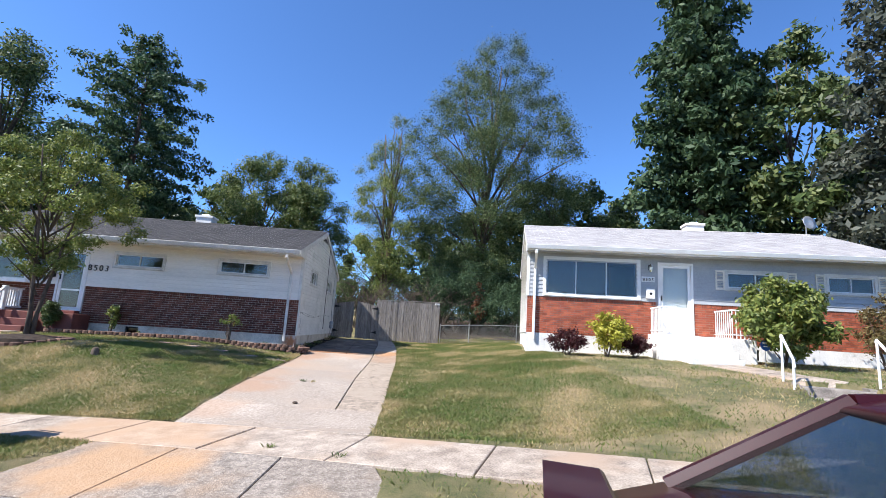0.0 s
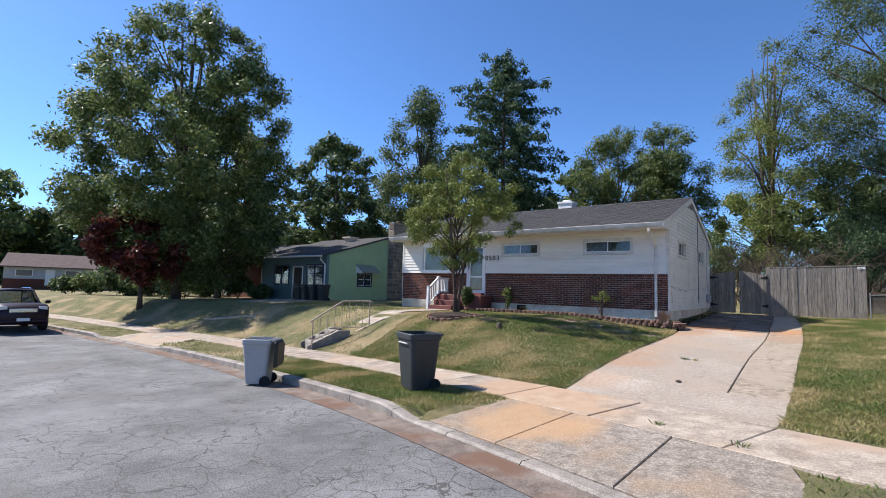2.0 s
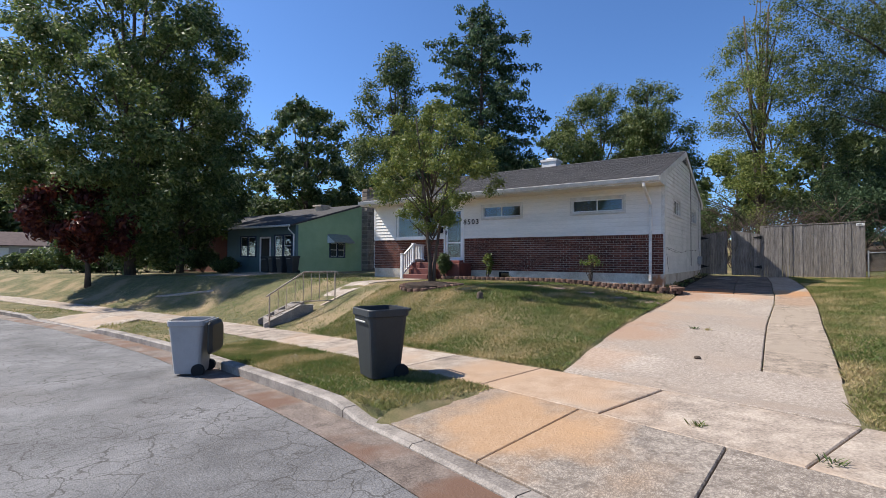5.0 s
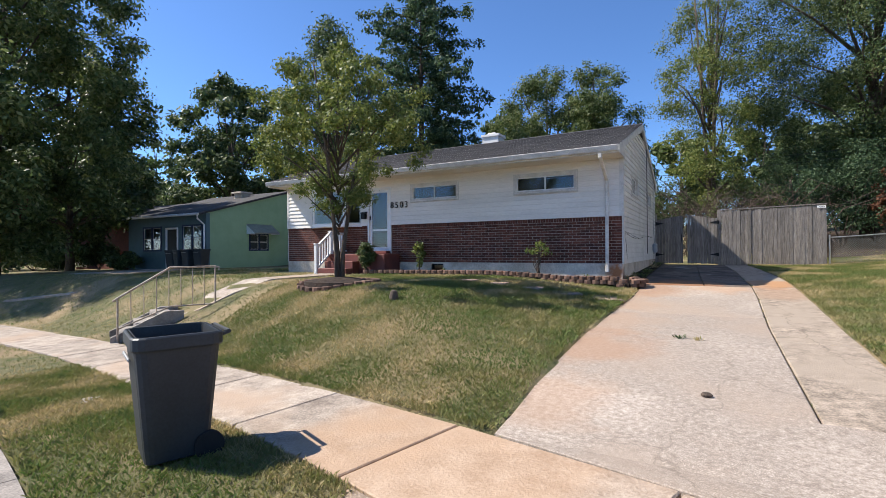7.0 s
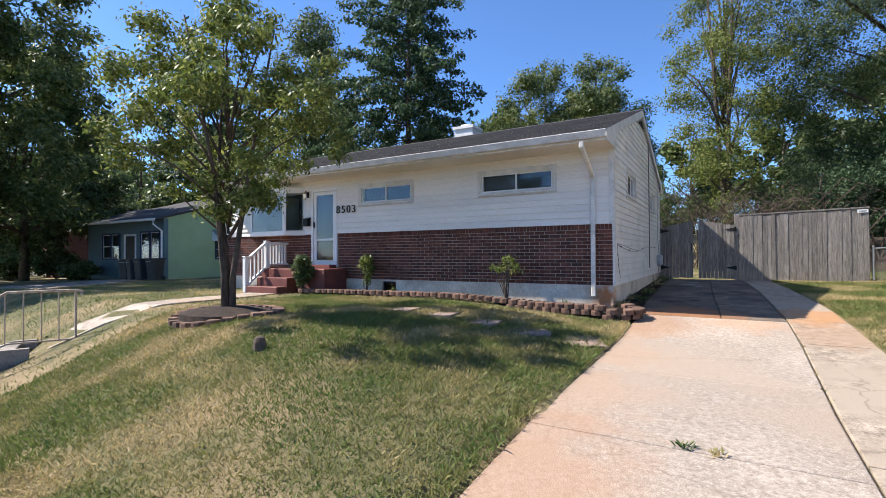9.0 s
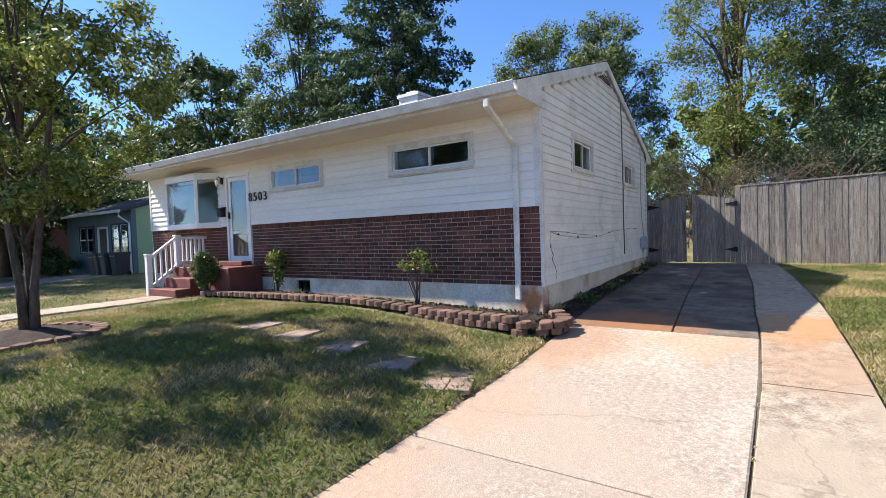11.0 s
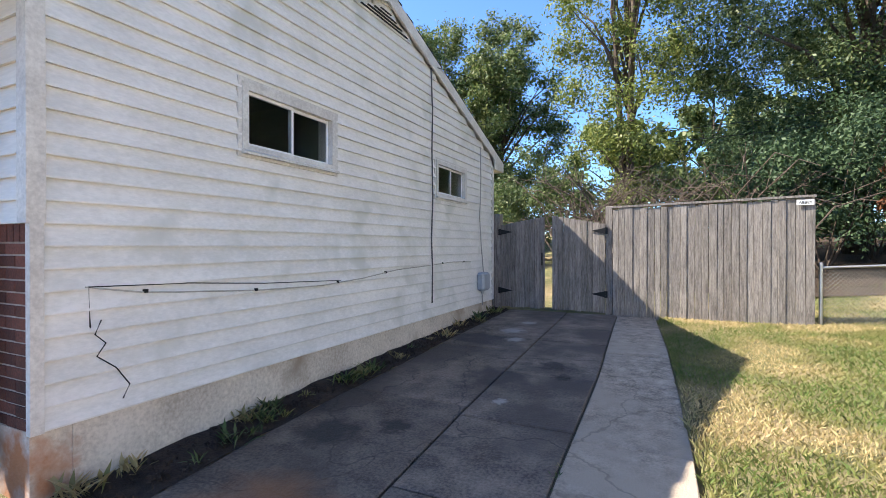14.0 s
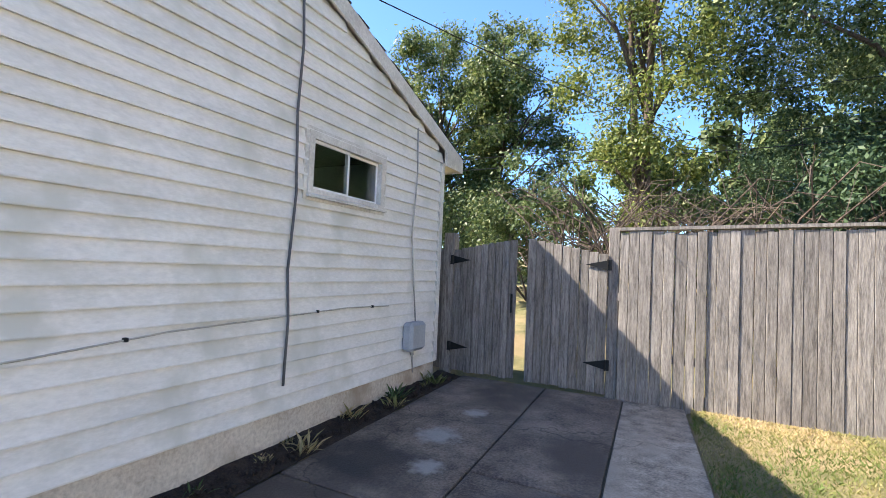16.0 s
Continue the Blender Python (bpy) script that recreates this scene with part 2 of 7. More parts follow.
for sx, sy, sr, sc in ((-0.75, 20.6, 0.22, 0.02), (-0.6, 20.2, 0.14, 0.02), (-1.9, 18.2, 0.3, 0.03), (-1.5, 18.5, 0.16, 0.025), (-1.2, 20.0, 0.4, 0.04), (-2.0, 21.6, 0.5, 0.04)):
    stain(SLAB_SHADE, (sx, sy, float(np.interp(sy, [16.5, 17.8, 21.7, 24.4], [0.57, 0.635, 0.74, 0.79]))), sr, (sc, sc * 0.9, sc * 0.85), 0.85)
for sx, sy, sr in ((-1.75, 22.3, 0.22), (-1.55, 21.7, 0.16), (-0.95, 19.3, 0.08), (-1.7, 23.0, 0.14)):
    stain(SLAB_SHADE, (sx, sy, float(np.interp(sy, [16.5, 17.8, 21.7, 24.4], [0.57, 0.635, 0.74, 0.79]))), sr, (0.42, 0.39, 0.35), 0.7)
GLASS = glass_mat("window glass")
INSIDE = mat("dim interior", (0.22, 0.2, 0.18), (0.15, 0.14, 0.13), bump=0)
BLIND = mat("grey blind", (0.1, 0.105, 0.115), (0.08, 0.085, 0.095), bump=0.05)
IRON = mat("black iron", (0.02, 0.02, 0.02), rough=0.5, metal=0.6, bump=0.1)
GALV = mat("galvanised steel", (0.5, 0.5, 0.48), (0.36, 0.36, 0.35), rough=0.45, metal=0.8, bump=0.05)
PORCH = mat("oxblood porch paint", (0.2, 0.06, 0.045), (0.12, 0.04, 0.033), rough=0.7, scale=3, fine=40, bump=0.2)
BLOCK = mat("brown edging block", (0.2, 0.115, 0.08), (0.09, 0.055, 0.042), rough=0.95, scale=6, fine=45, bump=0.7, per_object=0.3)
PAVER = mat("paver", (0.36, 0.25, 0.19), (0.23, 0.165, 0.13), scale=5, fine=40, bump=0.5, per_object=0.15)
BIN_D = mat("charcoal plastic", (0.04, 0.045, 0.048), (0.028, 0.03, 0.032), rough=0.5, scale=3, fine=60, bump=0.08)
BIN_G = mat("grey plastic", (0.45, 0.43, 0.41), (0.36, 0.345, 0.33), rough=0.5, scale=3, fine=60, bump=0.08)
BARK = mat("bark", (0.13, 0.095, 0.07), (0.05, 0.038, 0.03), rough=0.95, scale=8, fine=30, bump=1.0, depth=0.03, stretch=(1, 1, 0.3))
LEAF_MID = leaf_mat("green leaves", (0.05, 0.08, 0.022), (0.115, 0.16, 0.045), (0.26, 0.28, 0.11))
LEAF_DARK = leaf_mat("dark leaves", (0.04, 0.066, 0.022), (0.085, 0.125, 0.04), (0.19, 0.215, 0.085))
LEAF_LIGHT = leaf_mat("yellow green leaves", (0.075, 0.11, 0.022), (0.16, 0.195, 0.045), (0.3, 0.31, 0.085))
LEAF_PINE = leaf_mat("pine needles and shaded undergrowth", (0.028, 0.054, 0.026), (0.055, 0.098, 0.042), (0.11, 0.16, 0.075), rough=0.6)
LEAF_RED = leaf_mat("red maple leaves", (0.05, 0.012, 0.012), (0.1, 0.022, 0.018), (0.2, 0.06, 0.03))
GRASS = leaf_mat("grass blades", (0.09, 0.155, 0.032), (0.24, 0.225, 0.08), (0.56, 0.43, 0.23), rough=0.6)
gn, glk = GRASS.node_tree.nodes, GRASS.node_tree.links
g_ramp = next(n for n in gn if n.bl_idname == "ShaderNodeValToRGB")
g_geo, g_noise, g_mix = gn.new("ShaderNodeNewGeometry"), gn.new("ShaderNodeTexNoise"), gn.new("ShaderNodeMapRange")
g_noise.inputs["Scale"].default_value, g_noise.inputs["Detail"].default_value = 0.85, 6.0
glk.new(g_geo.outputs["Position"], g_noise.inputs["Vector"])
g_mix.inputs["From Min"].default_value, g_mix.inputs["From Max"].default_value = 0.425, 0.605
glk.new(g_noise.outputs["Fac"], g_mix.inputs["Value"])
g_avg = gn.new("ShaderNodeMath")
g_avg.operation, g_avg.inputs[1].default_value = "MULTIPLY_ADD", 0.62
g_half = gn.new("ShaderNodeMath")
g_half.operation, g_half.inputs[1].default_value = "MULTIPLY", 0.45
glk.new(g_geo.outputs["Random Per Island"], g_half.inputs[0])
glk.new(g_mix.outputs[0], g_avg.inputs[0])
glk.new(g_half.outputs[0], g_avg.inputs[2])
glk.new(g_avg.outputs[0], g_ramp.inputs[0])
CHROME = mat("chrome", (0.7, 0.7, 0.7), rough=0.2, metal=1.0, bump=0)
TYRE = mat("tyre rubber", (0.02, 0.02, 0.02), rough=0.85, bump=0.2)


# ---- mesh helpers ----
class Shape:
    """Collects boxes, prisms, tubes and sheets into one mesh."""

    def __init__(self):
        self.v, self.f = [], []

    def add(self, verts, faces):
        k = len(self.v)
        self.v += [tuple(p) for p in verts]
        self.f += [tuple(i + k for i in f) for f in faces]
        return self

    def box(self, x0, y0, z0, x1, y1, z1, m=None, bevel=0.0):
        x0, x1, y0, y1, z0, z1 = min(x0, x1), max(x0, x1), min(y0, y1), max(y0, y1), min(z0, z1), max(z0, z1)
        if bevel:
            b = min(bevel, (x1 - x0) / 2.2, (y1 - y0) / 2.2, (z1 - z0) / 2.2)
            v = []
            for z, k in ((z0, b), (z0 + b, 0), (z1 - b, 0), (z1, b)):
                v += [(x0 + k + b * (k == 0), y0 + k, z), (x1 - k - b * (k == 0), y0 + k, z), (x1 - k, y0 + k + b * (k == 0), z), (x1 - k, y1 - k - b * (k == 0), z),
                      (x1 - k - b * (k == 0), y1 - k, z), (x0 + k + b * (k == 0), y1 - k, z), (x0 + k, y1 - k - b * (k == 0), z), (x0 + k, y0 + k + b * (k == 0), z)]
            f = [tuple(range(7, -1, -1)), tuple(range(24, 32))]
            for r in range(3):
                f += [(r * 8 + i, r * 8 + (i + 1) % 8, r * 8 + 8 + (i + 1) % 8, r * 8 + 8 + i) for i in range(8)]
        else:
            v = [(x, y, z) for z in (z0, z1) for x, y in ((x0, y0), (x1, y0), (x1, y1), (x0, y1))]
            f = [(3, 2, 1, 0), (4, 5, 6, 7), (0, 1, 5, 4), (1, 2, 6, 5), (2, 3, 7, 6), (3, 0, 4, 7)]
        if m is not None:
            v = [m @ Vector(p) for p in v]
        return self.add(v, f)

    def prism(self, outline, way, m=None):
        """A closed outline of 3D points, drawn out along way."""
        n = len(outline)
        v = [Vector(p) for p in outline] + [Vector(p) + Vector(way) for p in outline]
        if m is not None:
            v = [m @ p for p in v]
        return self.add(v, [tuple(range(n - 1, -1, -1)), tuple(range(n, 2 * n))] + [(i, (i + 1) % n, n + (i + 1) % n, n + i) for i in range(n)])

    def tube(self, pts, r, sides=8, r_end=None):
        pts = [Vector(p) for p in pts]
        r_end = r if r_end is None else r_end
        v, f, n = [], [], len(pts)
        for i, p in enumerate(pts):
            d = (pts[min(i + 1, n - 1)] - pts[max(i - 1, 0)]).normalized()
            a = d.orthogonal().normalized() if abs(d.z) < 0.95 else Vector((1, 0, 0)).cross(d).normalized()
            if abs(d.z) < 0.95:
                a = Vector((0, 0, 1)).cross(d).normalized()
            b = d.cross(a)
            rr = r + (r_end - r) * i / max(n - 1, 1)
            v += [p + (a * math.cos(t) + b * math.sin(t)) * rr for t in (2 * math.pi * k / sides for k in range(sides))]
        for i in range(n - 1):
            f += [(i * sides + k, i * sides + (k + 1) % sides, (i + 1) * sides + (k + 1) % sides, (i + 1) * sides + k) for k in range(sides)]
        f += [tuple(range(sides - 1, -1, -1)), tuple(range((n - 1) * sides, n * sides))]
        return self.add(v, f)

    def lathe(self, prof, sides=20, m=None):
        """A profile of (radius, height) turned round the z axis."""
        v = [Vector((r * math.cos(2 * math.pi * k / sides), r * math.sin(2 * math.pi * k / sides), z)) for r, z in prof for k in range(sides)]
        f = [(i * sides + k, i * sides + (k + 1) % sides, (i + 1) * sides + (k + 1) % sides, (i + 1) * sides + k) for i in range(len(prof) - 1) for k in range(sides)]
        f += [tuple(range(sides - 1, -1, -1)), tuple(range((len(prof) - 1) * sides, len(prof) * sides))]
        if m is not None:
            v = [m @ p for p in v]
        return self.add(v, f)

    def mesh(self, name, material, smooth=False):
        me = bpy.data.meshes.new(name)
        me.from_pydata(self.v, [], self.f)
        me.materials.append(material)
        if smooth:
            me.shade_smooth()
        return me


def part(name, shape, material, parent, label="", smooth=False, at=None):
    """One mesh object under a thing or under a part."""
    ob = new(name, shape if isinstance(shape, bpy.types.Mesh) else shape.mesh(name, material, smooth))
    ob.parent = parent
    if at is not None:
        ob.matrix_basis = at
    return tagged(ob, label)


def thing(name, label, category, group="", kind="", at=None):
    ob = new(name)
    ob.empty_display_size = 0.1
    if at is not None:
        ob.matrix_basis = at
    return tagged(ob, label, category, group, kind)


def solid(name, shape, material, label, category="", group="", kind="", smooth=False, at=None):
    ob = new(name, shape.mesh(name, material, smooth))
    if at is not None:
        ob.matrix_basis = at
    return tagged(ob, label, category, group, kind)


def cloud_mesh(name, corners, material):
    """Many loose quads from an array (n, 4, 3)."""
    me = bpy.data.meshes.new(name)
    n = len(corners)
    me.vertices.add(4 * n)
    me.vertices.foreach_set("co", np.ascontiguousarray(corners, dtype=np.float32).ravel())
    me.loops.add(4 * n)
    me.loops.foreach_set("vertex_index", np.arange(4 * n, dtype=np.int32))
    me.polygons.add(n)
    me.polygons.foreach_set("loop_start", np.arange(0, 4 * n, 4, dtype=np.int32))
    me.materials.append(material)
    me.update(calc_edges=True)
    return me


# ---- lie of the land ----
KX = np.array([-120, -90, -60, -45, -30, -19.0, -11.0, -6.5, -4.9, -3.4, -1.9, -1.2, 0.0, 3.0, 8.0, 20.0, 60.0, 120.0])
KY = np.array([-45, -20, -1.5, 4.0, 6.9, 7.75, 7.45, 6.55, 6.22, 5.85, 5.35, 5.1, 4.65, 3.45, 1.2, -5.0, -34.0, -76.0])
fine_x = np.arange(-120, 120.01, 0.5)
fine_y = np.interp(fine_x, KX, KY)
for _ in range(12):
    fine_y[1:-1] = (fine_y[:-2] + 2 * fine_y[1:-1] + fine_y[2:]) / 4
ZX = np.array([-120, -60, -45, -30, -20, -11.5, -8.5, -4.0, 0.0, 3.2, 8.0, 20.0, 120.0])
ZZ = np.array([-0.6, -0.7, -0.75, -0.78, -0.78, -0.62, -0.5, -0.26, -0.04, 0.14, 0.42, 0.9, 2.0])


def kerb_y(x):
    return np.interp(x, fine_x, fine_y)


def street_z(x):
    return np.interp(x, ZX, ZZ)


def smooth(a, lo, hi):
    t = np.clip((a - lo) / (hi - lo), 0, 1)
    return t * t * (3 - 2 * t)


def off_kerb(x, y):
    """Distance from the kerb's face, about square to it; positive towards the houses."""
    s = (kerb_y(x + 0.5) - kerb_y(x - 0.5))
    return (y - kerb_y(x)) / np.sqrt(1 + s * s)


DRV_Y = np.array([4.0, 7.2, 8.4, 10.0, 11.5, 12.5, 13.5, 14.7, 15.8, 16.6, 18.6, 20.0, 22.0, 24.3, 40.0])
DRV_L = np.array([-2.3, -2.3, -2.3, -2.36, -2.36, -2.32, -2.27, -2.22, -2.24, -2.26, -2.34, -2.36, -2.4, -2.45, -2.45])
DRV_R = np.array([0.44, 0.46, 0.48, 0.52, 0.53, 0.53, 0.55, 0.58, 0.58, 0.56, 0.53, 0.46, 0.34, 0.15, 0.15])


def drive_z(y):
    return np.interp(y, [4.0, 7.2, 8.4, 11.7, 15.2, 16.6, 17.8, 21.7, 24.3, 40.0], [0.0, 0.02, 0.07, 0.27, 0.46, 0.57, 0.635, 0.74, 0.79, 1.3])


# steps through the banks: foot x, y, z, turn, half width, tread, rise
STEPS = ((-11.5, 10.2, -0.38, -25.0, 0.46, 0.3, 0.16), (8.2, 8.7, 0.42, -30.0, 0.54, 0.32, 0.16))


def ground_z(x, y):
    """Height of the lawns and of all open ground."""
    x, y = np.asarray(x, float), np.asarray(y, float)
    d = off_kerb(x, y)
    walk_z = street_z(x) + 0.13 + 0.02 * np.clip(d, 0, 3.4)
    flat_l = np.interp(x, [-60, -30, -22, -14, -8, -2.5], [-0.2, 0.35, 0.5, 0.62, 0.68, 0.72])
    flat_r = np.interp(x, [0.5, 4.5, 9, 16, 40], [0.75, 1.02, 1.15, 1.3, 2.2]) + np.interp(y, [9.5, 15.5, 19.0, 24.4, 30], [-0.21, 0, 0.1, -0.06, -0.06])
    left = walk_z + (flat_l - walk_z) * smooth(d, 2.5, 5.6)
    right = walk_z + (flat_r - walk_z) * smooth(d, 2.5, 8.6)
    el, er = np.interp(y, DRV_Y, DRV_L) - x, x - np.interp(y, DRV_Y, DRV_R)
    dz = walk_z + (drive_z(y) - walk_z) * smooth(d, 2.58, 3.5)
    z = np.where(x < -1.2, dz + 0.03 + (left - dz) * smooth(el, -0.3, 3.8), dz + 0.02 + (right - dz) * smooth(er, -0.3, 4.6))
    z = np.where((el < 0) & (er < 0), dz - 0.1, z)
    z = np.where(d < 2.58, walk_z - 0.03 * (d > 1.48), z)
    back = np.interp(y, [22, 30, 60, 120], [0, 0.5, 2.5, 3.5])
    z = np.where((d > 2.58), z + back * smooth(y, 24.5, 32), z)
    inside = np.minimum(x + 3.45 - 0.5 * d, 0.95 - 0.25 * d - x)
    z = np.where((d < 1.52) & (x > -6) & (x < 3), z - 0.16 * smooth(inside, 0.08, 0.3), z)
    z = np.where((d < 1.65) & (x > -20.8) & (x < -16.3), z - 0.16, z)
    z = np.where((x > -13.5) & (x < -1.2) & (el > 0) & (y > 16.75) & (y < 24.25), z - 0.15, z)
    for ox, oy, oz, ang, w, run, rise in STEPS:
        c_, s_ = math.cos(radians(ang)), math.sin(radians(ang))
        u, v = (x - ox) * c_ + (y - oy) * s_, -(x - ox) * s_ + (y - oy) * c_
        z = np.where((np.abs(u) < w) & (v > -0.7) & (v < 1.25), np.minimum(z, oz - 0.12 + rise / run * np.clip(v - 0.3, 0, 9)), z)
    z = np.where(d < 0.17, street_z(x) - 0.12, z)
    return z


def gz(x, y):
    return float(ground_z(x, y))


# ---- ground, street and paving ----
def axis(parts):
    out = []
    for lo, hi, step in parts:
        out += list(np.arange(lo, hi, step))
    return np.array(out + [parts[-1][1]])


gx_ = axis([(-900, -120, 60), (-120, -40, 4), (-40, -16, 0.8), (-16, 11, 0.22), (11, 24, 0.8), (24, 120, 4), (120, 900, 60)])
gy_ = axis([(-900, -60, 60), (-60, -4, 2), (-4, 2, 0.5), (2, 26, 0.22), (26, 60, 1.2), (60, 120, 5), (120, 960, 60)])
GX, GY = np.meshgrid(gx_, gy_)
GZ = ground_z(GX, GY)
GZ = np.where(off_kerb(GX, GY) < -9.8, street_z(GX) + 0.12, GZ)
nx, ny = len(gx_), len(gy_)
me = bpy.data.meshes.new("ground")
idx = np.arange(nx * ny).reshape(ny, nx)
me.from_pydata(np.stack([GX, GY, GZ], -1).reshape(-1, 3).tolist(), [],
               np.stack([idx[:-1, :-1], idx[:-1, 1:], idx[1:, 1:], idx[1:, :-1]], -1).reshape(-1, 4).tolist())
me.materials.append(LAWN)
me.shade_smooth()
tagged(new("ground", me), "dry patchy lawn ground with green and straw patches", "ground", kind="structure")

cx_ = np.arange(-118, 118, 0.25)
cy_ = kerb_y(cx_)
cs_ = np.concatenate([[0], np.cumsum(np.hypot(np.diff(cx_), np.diff(cy_)))])
cs_ -= np.interp(0.0, cx_, cs_)
tx_, ty_ = np.gradient(cx_, cs_), np.gradient(cy_, cs_)


def along(s, d):
    """A point s metres along the kerb (0 where x is 0) and d metres from its face towards the houses."""
    x, y = np.interp(s, cs_, cx_), np.interp(s, cs_, cy_)
    tx, ty = np.interp(s, cs_, tx_), np.interp(s, cs_, ty_)
    k = math.hypot(tx, ty)
    return float(x - ty / k * d), float(y + tx / k * d)


def s_of(x):
    return float(np.interp(x, cx_, cs_))


def strip(d0, d1, s0, s1, step, lift):
    sh = Shape()
    ss = np.arange(s0, s1 + step * 0.5, step)
    v = []
    for s in ss:
        for d in (d0, d1):
            x, y = along(s, d)
            v.append((x, y, float(street_z(along(s, 0)[0])) + lift(d)))
    sh.add(v, [(2 * i, 2 * i + 2, 2 * i + 3, 2 * i + 1)[::-1] for i in range(len(ss) - 1)])
    return sh


solid("road", strip(-9.3, -0.42, -100, 70, 1.0, lambda d: -0.012 if d > -1 else 0.0), ASPHALT, "cracked grey asphalt street with worn patches", "road", kind="structure")
solid("gutter", strip(-0.42, 0.02, -60, 40, 0.5, lambda d: -0.008 if d < -0.2 else 0.0), GUTTER, "stained concrete gutter with brown sediment", "gutter", kind="structure")
solid("far_verge", strip(-16, -9.3, -100, 70, 1.0, lambda d: 0.13), LAWN, "dry grass verge across the street", "verge", kind="structure")

APRON = (s_of(-3.45), s_of(0.95))
APRON2 = (s_of(-21.0), s_of(-16.0))
kerb = thing("kerb", "pale worn concrete kerb along the street", "kerb", kind="structure")


def kerb_height(s):
    h = 0.14
    for a, b in (APRON, APRON2):
        h = min(h, 0.035 + 0.105 * float(1 - smooth(s, a - 0.7, a) * (1 - smooth(s, b, b + 0.7))))
    return h


s = -44.0
while s < 22:
    step = 1.25 if kerb_height(s) < 0.13 or kerb_height(s + 2.4) < 0.13 else 2.4
    v, f, ks = [], [], np.linspace(s + 0.006, s + step - 0.006, 5)
    for q in ks:
        h, z = kerb_height(q), float(street_z(along(q, 0)[0]))
        for d, zz in ((0.0, -0.1), (0.0, h - 0.025), (0.03, h), (0.165, h), (0.165, -0.1)):
            v.append((*along(q, d), z + zz))
    for i in range(4):
        f += [(i * 5 + k, i * 5 + 5 + k, i * 5 + 6 + k, i * 5 + 1 + k) for k in range(4)]
    f += [(4, 3, 2, 1, 0), tuple(range(20, 25))]
    part("kerb_stone", Shape().add(v, f), KERB, kerb)
    s += step


def walk_top(x, y):
    d = float(off_kerb(x, y))
    return float(street_z(x)) + 0.14 + 0.02 * min(max(d, 0), 3.4)


rng = random.Random(4)


def slab(parent, corners, material, top, thick=0.09, name="slab", jitter=0.003):
    """A paving slab: corners in plan, heights from top(x, y), edges eased."""
    c = Vector((sum(p[0] for p in corners) / len(corners), sum(p[1] for p in corners) / len(corners)))
    n, e = len(corners), rng.uniform(-jitter, jitter)
    v = []
    for inset, drop in ((0.0, thick), (0.0, 0.008), (0.012, 0.0)):
        for x, y in corners:
            p = Vector((x, y))
            q = p + (c - p).normalized() * inset
            v.append((q.x, q.y, top(x, y) - drop + e))
    f = [tuple(range(2 * n, 3 * n))]
    for r in range(2):
        f += [(r * n + i, r * n + (i + 1) % n, r * n + n + (i + 1) % n, r * n + n + i) for i in range(n)]
    sh = Shape().add(v, f)
    if (Vector(corners[1]) - Vector(corners[0])).cross(Vector(corners[2]) - Vector(corners[1])) < 0:
        sh.f = [t[::-1] for t in sh.f]
    return part(name, sh, material, parent)


pavement = thing("pavement", "tan concrete pavement slabs with dark joints", "pavement", kind="structure")
s, g = -40.0, 0.008
while s < 16:
    s1 = s + 1.52
    slab(pavement, [along(s + g, 1.5), along(s1 - g, 1.5), along(s1 - g, 2.56), along(s + g, 2.56)], CONCRETE, walk_top)
    s = s1
apron = thing("apron", "exposed aggregate driveway apron with weedy cracks", "pavement", kind="structure")
a0, a1 = APRON


def apron_top(x, y):
    t = min(max((float(off_kerb(x, y)) - 0.17) / 1.31, 0), 1)
    return float(street_z(x)) + 0.04 + t * (walk_top(x, y) - float(street_z(x)) - 0.04)


m0, m1 = a0 + 1.5, a0 + 3.0
slab(apron, [along(a0, 0.19), along(m0, 0.19), along(m0 - 0.05, 1.48), along(a0 + 0.3, 1.48)], SLAB_AGG, apron_top)
slab(apron, [along(m0 + 0.012, 0.19), along(m1, 0.19), along(m1 - 0.3, 1.48), along(m0 - 0.038, 1.48)], SLAB_AGG, apron_top)
slab(apron, [along(m1 + 0.012, 0.19), along(a1, 0.19), along(a1 - 0.95, 1.48), along(m1 - 0.288, 1.48)], SLAB_AGG, apron_top)

J2Y, J2X = [8.0, 9.2, 11.0, 12.5, 15.2, 16.7, 17.8, 20.4, 22.3, 24.4], [-0.24, -0.24, -0.25, -0.25, -0.17, -0.17, -0.23, -0.28, -0.38, -0.48]
J1Y, J1X = [16.4, 17.75, 19.2, 21.7, 24.4], [-1.02, -1.09, -1.17, -1.25, -1.35]
driveway = thing("driveway", "rust-stained concrete driveway slabs, the shaded end coloured darker", "driveway", kind="structure")


def lane(y, k):
    j2, j1 = float(np.interp(y, J2Y, J2X)), float(np.interp(y, J1Y, J1X))
    le, re = float(np.interp(y, DRV_Y, DRV_L)), float(np.interp(y, DRV_Y, DRV_R))
    return ((le, j2), (j2, re), (le, j1), (j1, j2), (le, re))[k]


def drive_top(x, y):
    w = walk_top(x, y)
    return w + (float(drive_z(y)) + 0.004 - w) * float(smooth(off_kerb(x, y), 2.58, 3.5))


def edge_y(x):
    """Where the driveway meets the pavement."""
    for q in np.arange(5, 9.2, 0.02):
        if off_kerb(x, q) > 2.58:
            return float(q)
    return 7.0


